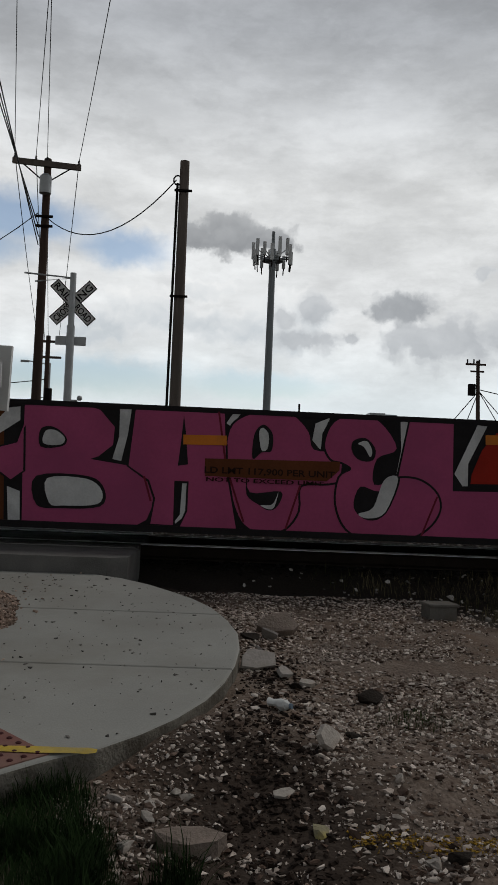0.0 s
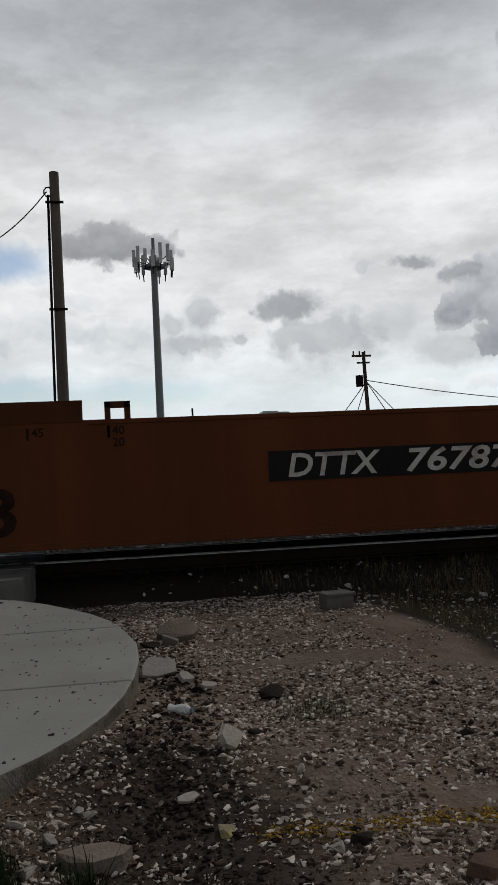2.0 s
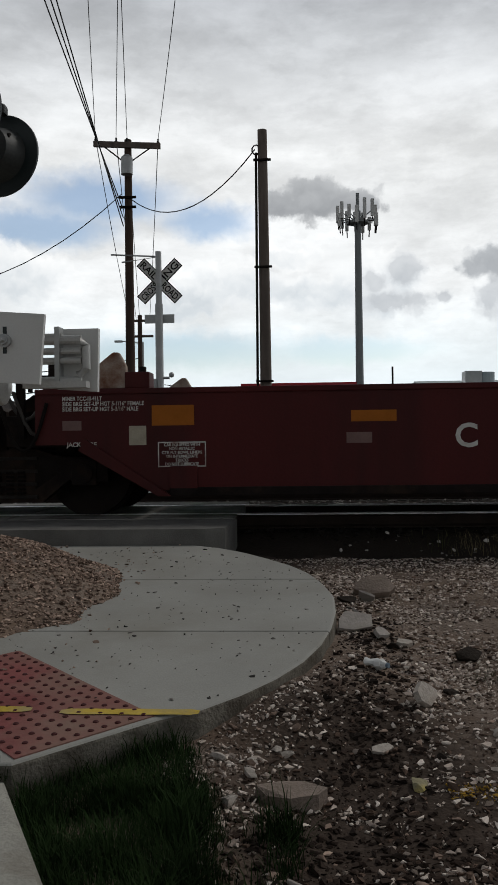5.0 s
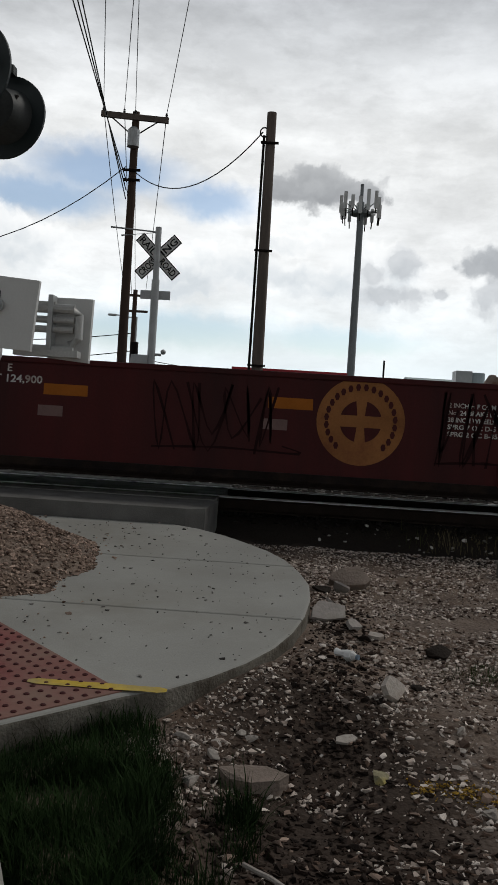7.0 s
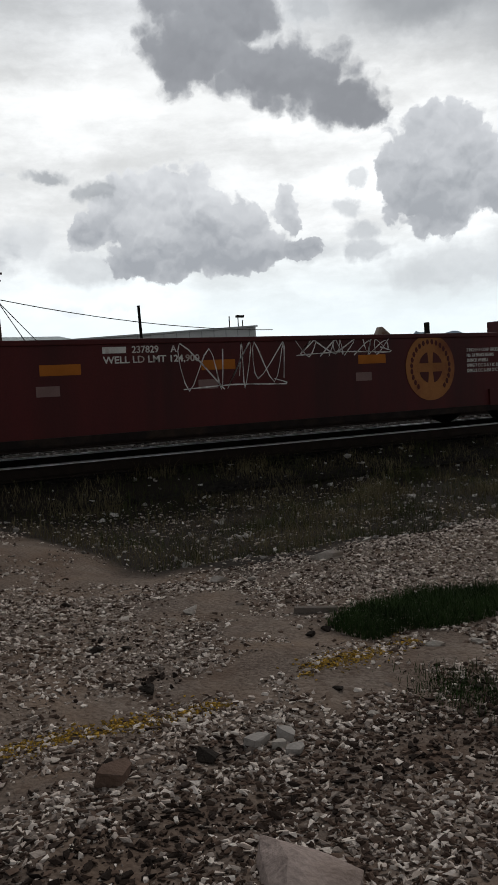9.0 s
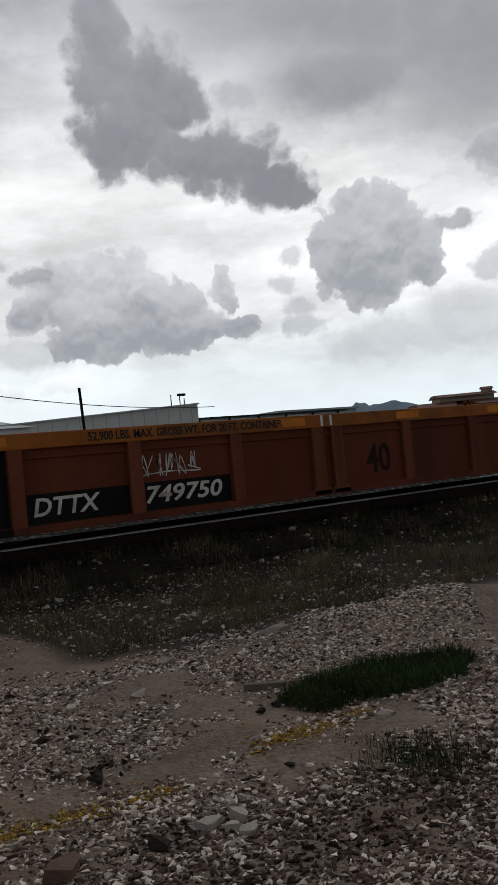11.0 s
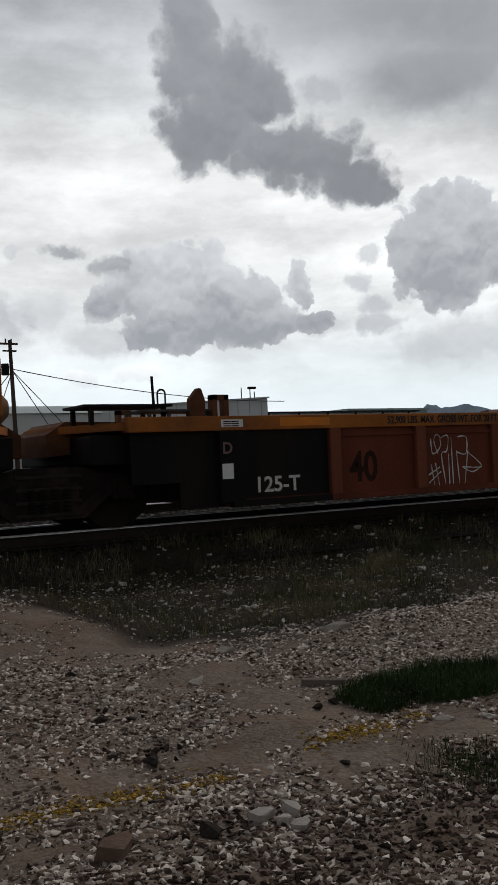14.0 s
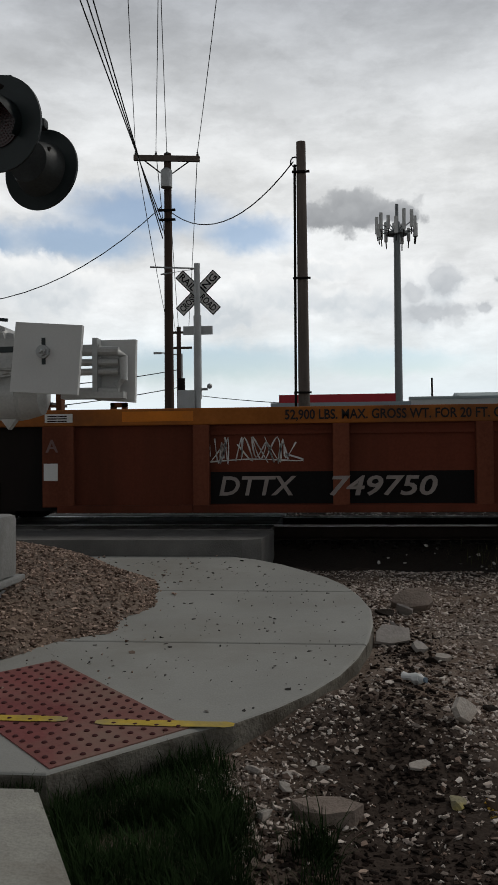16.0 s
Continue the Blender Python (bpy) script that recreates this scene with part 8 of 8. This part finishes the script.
# front end of the first red car: brake gear and stanchions
for x, y, t in ((7.95, YS + 0.15, 2.0), (8.5, YS + 0.15, 2.0), (8.1, 1.2, 1.9), (8.7, 1.2, 1.9)):
    part("stanchion", B(x - 0.03, x + 0.03, y - 0.03, y + 0.03, 0.6, t), M_dark, ub)
part("air_reservoir", rod(bmesh.new(), (6.5, -0.9, 1.62), (7.1, -0.9, 1.62), 0.2, seg=20), M_dark, ub)
part("end_sill", B(6.9, 9.0, YS + 0.2, YS + 0.3, 0.62, 0.95, bevel=0.02), M_sideframe, ub)
part("brake_wheel", disc(bmesh.new(), (7.6, -1.2, 1.7), (1, 0, 0.3), 0.28, 0.03, 28), M_dark, ub)

# sprayed pieces on the red cars
g3 = painter(ud, (-1.28, 0.003842, -0.000006), (1.615523, -0.000004, -0.003794), 0.31, 1.355)
R5 = (
    [(562, 140), (650, 100), (690, 65), (740, 75), (757, 120), (735, 172), (745, 195), (806, 350), (712, 346), (690, 290), (655, 228), (640, 242), (690, 336), (600, 336), (590, 270)],
    [(760, 100), (810, 65), (862, 80), (868, 125), (915, 200), (922, 280), (882, 336), (830, 348), (785, 315), (735, 212), (760, 190), (772, 150)],
    [(868, 60), (940, 56), (946, 140), (952, 205), (975, 230), (985, 150), (950, 62), (1036, 56), (1032, 150), (988, 235), (1022, 340), (910, 341), (926, 262), (912, 190), (882, 120)],
    [(1040, 92), (1110, 58), (1162, 92), (1202, 232), (1226, 346), (1140, 346), (1122, 242), (1100, 238), (1096, 340), (1014, 336), (1062, 170)],
    [(1180, 62), (1302, 56), (1322, 150), (1242, 160), (1222, 200), (1300, 172), (1370, 200), (1400, 260), (1390, 320), (1340, 345), (1300, 330), (1288, 262), (1212, 252), (1216, 182), (1196, 122)])
g4 = painter(ud, (1.6476, 0.002057, 0.0), (1.467, 0.0, -0.002057), 0.31, 1.36)
g4("crimson_field", [(-420, 200), (-330, 60), (905, 54), (960, 230), (1050, 278), (1105, 345), (1138, 470), (1138, 560), (-420, 560)], M_redline, 0, False, label="dark crimson sprayed field")
g3("letter_rim", R5[0], M_sprayw, 1.4, False, 0.03)
g3("letter_rim", R5[0], M_sprayb, 2.4, False, 0.02)
g3("letter", R5[0], M_silver, 3.4, False, 0.0, "silver sprayed letter")
SILVER = (
    [(-20, 320), (25, 205), (60, 185), (120, 190), (205, 140), (225, 200), (238, 252), (272, 280), (298, 340), (300, 420), (270, 500), (220, 545), (160, 557), (115, 553), (95, 500), (45, 400), (0, 350)],
    [(222, 115), (262, 98), (335, 60), (336, 100), (331, 320), (345, 345), (366, 425), (385, 355), (412, 250), (400, 170), (352, 88), (462, 68), (470, 150), (492, 230), (490, 290), (440, 400), (438, 450), (475, 545), (380, 543), (285, 550), (303, 430), (298, 330), (262, 270), (238, 240)],
    [(510, 140), (560, 95), (610, 68), (650, 110), (720, 200), (760, 350), (805, 556), (655, 556), (615, 546), (475, 548), (462, 490), (500, 380), (535, 280), (540, 200)],
    [(725, 65), (760, 80), (820, 72), (875, 55), (915, 52), (935, 130), (965, 225), (880, 240), (868, 240), (905, 250), (980, 250), (1050, 290), (1095, 350), (1125, 460), (1120, 558), (808, 556), (785, 400), (725, 215), (770, 170), (740, 110)])
for p in SILVER:
    g4("letter_rim", p, M_sprayw, 1, False, 0.020)
for p in SILVER:
    g4("letter_rim", p, M_sprayb, 2, False, 0.013)
    g4("letter", p, M_silver, 3, False, 0.0, "silver sprayed letter")
g4("pink_fill", [(790, 415), (880, 362), (1000, 378), (1107, 368), (1122, 460), (1117, 556), (808, 556)], M_pinkpale, 4, False, label="pink lower half of a letter")
g4("shade_line", [(780, 398), (880, 348), (880, 370), (788, 422)], M_redline, 5, False)
for p in ([(105, 215), (118, 260), (150, 300), (200, 330), (206, 370), (185, 410), (150, 432), (110, 420), (80, 380), (75, 320), (85, 260)], [(605, 175), (640, 220), (667, 318), (583, 318), (594, 240)], [(576, 362), (674, 358), (655, 556), (625, 550), (610, 540)],
          [(862, 112), (876, 236), (840, 256), (804, 326), (798, 270), (835, 205)], [(890, 310), (930, 293), (985, 340), (1002, 420), (985, 500), (945, 530), (905, 470), (882, 370)], [(336, 105), (352, 90), (400, 172), (412, 250), (385, 352), (366, 425), (345, 345), (330, 320)]):
    g4("letter_hole_edge", p, M_sprayb, 5, len(p) > 6 and p[0][0] != 336, 0.009)
    g4("letter_hole", p, M_redline, 6, len(p) > 6 and p[0][0] != 336)
for p in ([(85, 300), (110, 340), (150, 360), (170, 390), (155, 420), (125, 428), (100, 400), (82, 350)], [(611, 245), (622, 310), (596, 310)], [(592, 370), (630, 368), (614, 508)], [(833, 205), (830, 270), (806, 318), (801, 275)], [(890, 315), (915, 303), (950, 350), (965, 420), (955, 490), (935, 518), (905, 460), (888, 370)], [(345, 182), (372, 230), (360, 280), (335, 320), (336, 250)]):
    g4("white_line", p, M_sprayw, 7, len(p) > 5, 0.009)
    g4("letter_core", p, M_sprayb, 8, len(p) > 5)
for x in (1024, 1062):
    g4("dot", ell(x, 354, 6, 6, 8), M_sprayb, 5, False)
lettering("sprayed_year", "2020", 0.2, 4.05, 0.41, YS - 0.008, M_letter, ud, width=0.42)
lettering("sprayed_words", "ELECTRIC", 0.10, 0.20, 0.62, YS - 0.008, M_letter, ud, width=0.48)
lettering("sprayed_words", "ZOO!", 0.20, 0.25, 0.38, YS - 0.008, M_letter, ud, width=0.46, shear=0.2)
for un, args in ((ua, (2.0, 3.4, 1.1, 1.33, 5, 21)), (ua, (0.4, 1.7, 0.75, 1.3, 3, 22)), (ub, (0.5, 1.4, 1.0, 1.32, 4, 23)), (uc, (-0.4, 0.7, 0.5, 1.0, 4, 24)), (ub, (-0.9, -0.2, 0.85, 1.25, 3, 26))):
    scribble(un, *args, YS - 0.028)
for un, args in ((ue, (1.8, 3.2, 0.5, 1.2, 4, 30)), (ue, (4.7, 5.6, 0.5, 1.25, 4, 31)), (ud, (-5.0, -4.0, 0.5, 1.1, 3, 32)), (qu, (-8.1, -7.5, 0.82, 1.08, 6, 34))):
    scribble(un, *args, YS - 0.028, 0.018, M_ghost)
scribble(qu, 6.9, 7.25, 0.85, 1.1, 3, 40, YS - 0.03, 0.014, M_sprayb)

# stencils and colour round the white piece
lettering("load_stencil", "LD LMT 117,800 PER UNIT", 0.07, 0.17, 0.905, YS - 0.008, M_stencil, qu, width=1.39)
lettering("load_stencil", "NOT TO EXCEED LIMIT", 0.045, 0.18, 0.80, YS - 0.008, M_stencil, qu, width=1.22)
lettering("car_number", "DTTX 767875 A", 0.06, 0.83, 1.375, YS - 0.02, M_stencil, qu, width=0.85)
for r4 in ((-0.37, -0.11, 0.84, 0.853), (-0.37, -0.11, 1.077, 1.09), (-0.37, -0.357, 0.853, 1.077), (-0.123, -0.11, 0.853, 1.077)):
    patch("stencil_frame", rect(*r4), YS - 0.008, M_stencil, qu)
lettering("stencil_mark", "H", 0.08, -0.28, 0.88, YS - 0.008, M_stencil, qu)
lettering("sprayed_words", "XI", 0.17, 1.60, 0.52, YS - 0.02, M_sprayb, qu, shear=-0.2)
g5 = painter(qu, (0.0, 1.0, 0.0), (0.0, 0.0, 1.0), 0.21, 1.45)
g5("teal_field", [(1.45, 0.72), (1.6, 0.9), (1.9, 0.95), (2.2, 0.3), (1.6, 0.42)], M_teal, 0.5, False)
g5("magenta_blot", [(1.35, 0.22), (1.45, 0.36), (1.7, 0.36), (2.0, 0.44), (2.2, 0.34), (2.25, 0.22)], M_magenta, 1.5, False)
for p in ([(7.2, 0.95), (8.02, 1.30), (8.0, 1.24), (7.4, 0.88)], [(7.3, 0.82), (8.16, 1.20), (8.16, 1.12), (7.45, 0.74)], [(7.0, 1.10), (7.42, 1.42), (7.46, 1.40), (7.2, 1.0)]):
    g5("teal_ray", p, M_teal, 0.5, False)
g5("magenta_blot", [(7.35, 0.60), (7.5, 0.66), (7.72, 0.64), (7.92, 0.76), (7.80, 0.60), (7.88, 0.4), (7.88, 0.22), (7.58, 0.22), (7.55, 0.45)], M_magenta, 1.5, False)
g5("orange_patch", rect(0.12, 0.57, 1.10, 1.205), M_orange, 9, False)
g5("orange_patch", rect(6.31, 6.76, 1.08, 1.185), M_orange, 9, False)
g5("orange_patch", rect(3.15, 3.58, 1.08, 1.185), M_orange, 9, False)

# dark sprayed burst with scrawl on the first long car
star = []
for i in range(44):
    a = 2 * math.pi * i / 44
    k = 1.0 if i % 2 else 0.78
    star.append((-6.93 + 0.36 * k * math.cos(a), 0.85 + 0.34 * k * math.sin(a)))
strokes(pu, ([p for p in star + star[:1]],), YS - 0.006, 0.010, M_ghost, label="dark sprayed burst")
for z in (1.0, 0.84):
    strokes(pu, ([(-7.18 + 0.045 * i, z + (0.05 if i % 2 else -0.04) * (1 + 0.3 * math.sin(i * 2.1))) for i in range(11)],), YS - 0.006, 0.010, M_ghost, label="dark sprayed burst")

patch("orange_patch", rect(-6.76, -6.30, 1.075, 1.18), YS - 0.014, M_orange, pu)
for p, m in (([(2.60, 1.16), (2.68, 1.27), (2.80, 1.22), (2.78, 1.10), (2.66, 1.08)], M_magenta), ([(2.72, 1.30), (2.80, 1.36), (2.86, 1.30), (2.80, 1.25)], M_magenta), ([(2.82, 1.20), (3.02, 1.26), (3.0, 1.16), (2.86, 1.10)], M_yolk),
             ([(2.72, 1.06), (2.88, 1.08), (2.90, 0.98), (2.76, 0.96)], M_yolk), ([(2.66, 0.94), (2.82, 0.94), (2.80, 0.84), (2.68, 0.85)], M_magenta), ([(2.74, 1.18), (2.84, 1.18), (2.84, 1.08), (2.74, 1.08)], M_orange)):
    g5("colour_blot", p, m, 7)


def along(t):
    """How far the train has rolled after t seconds."""
    return FAC * (1.2 * t + 0.0021 * t * t)


def motions():
    for ob, x0 in MOVING:
        walk(ob, [(float(t), pose(x0 + along(t), YC, 0)) for t in range(17)])


motions()
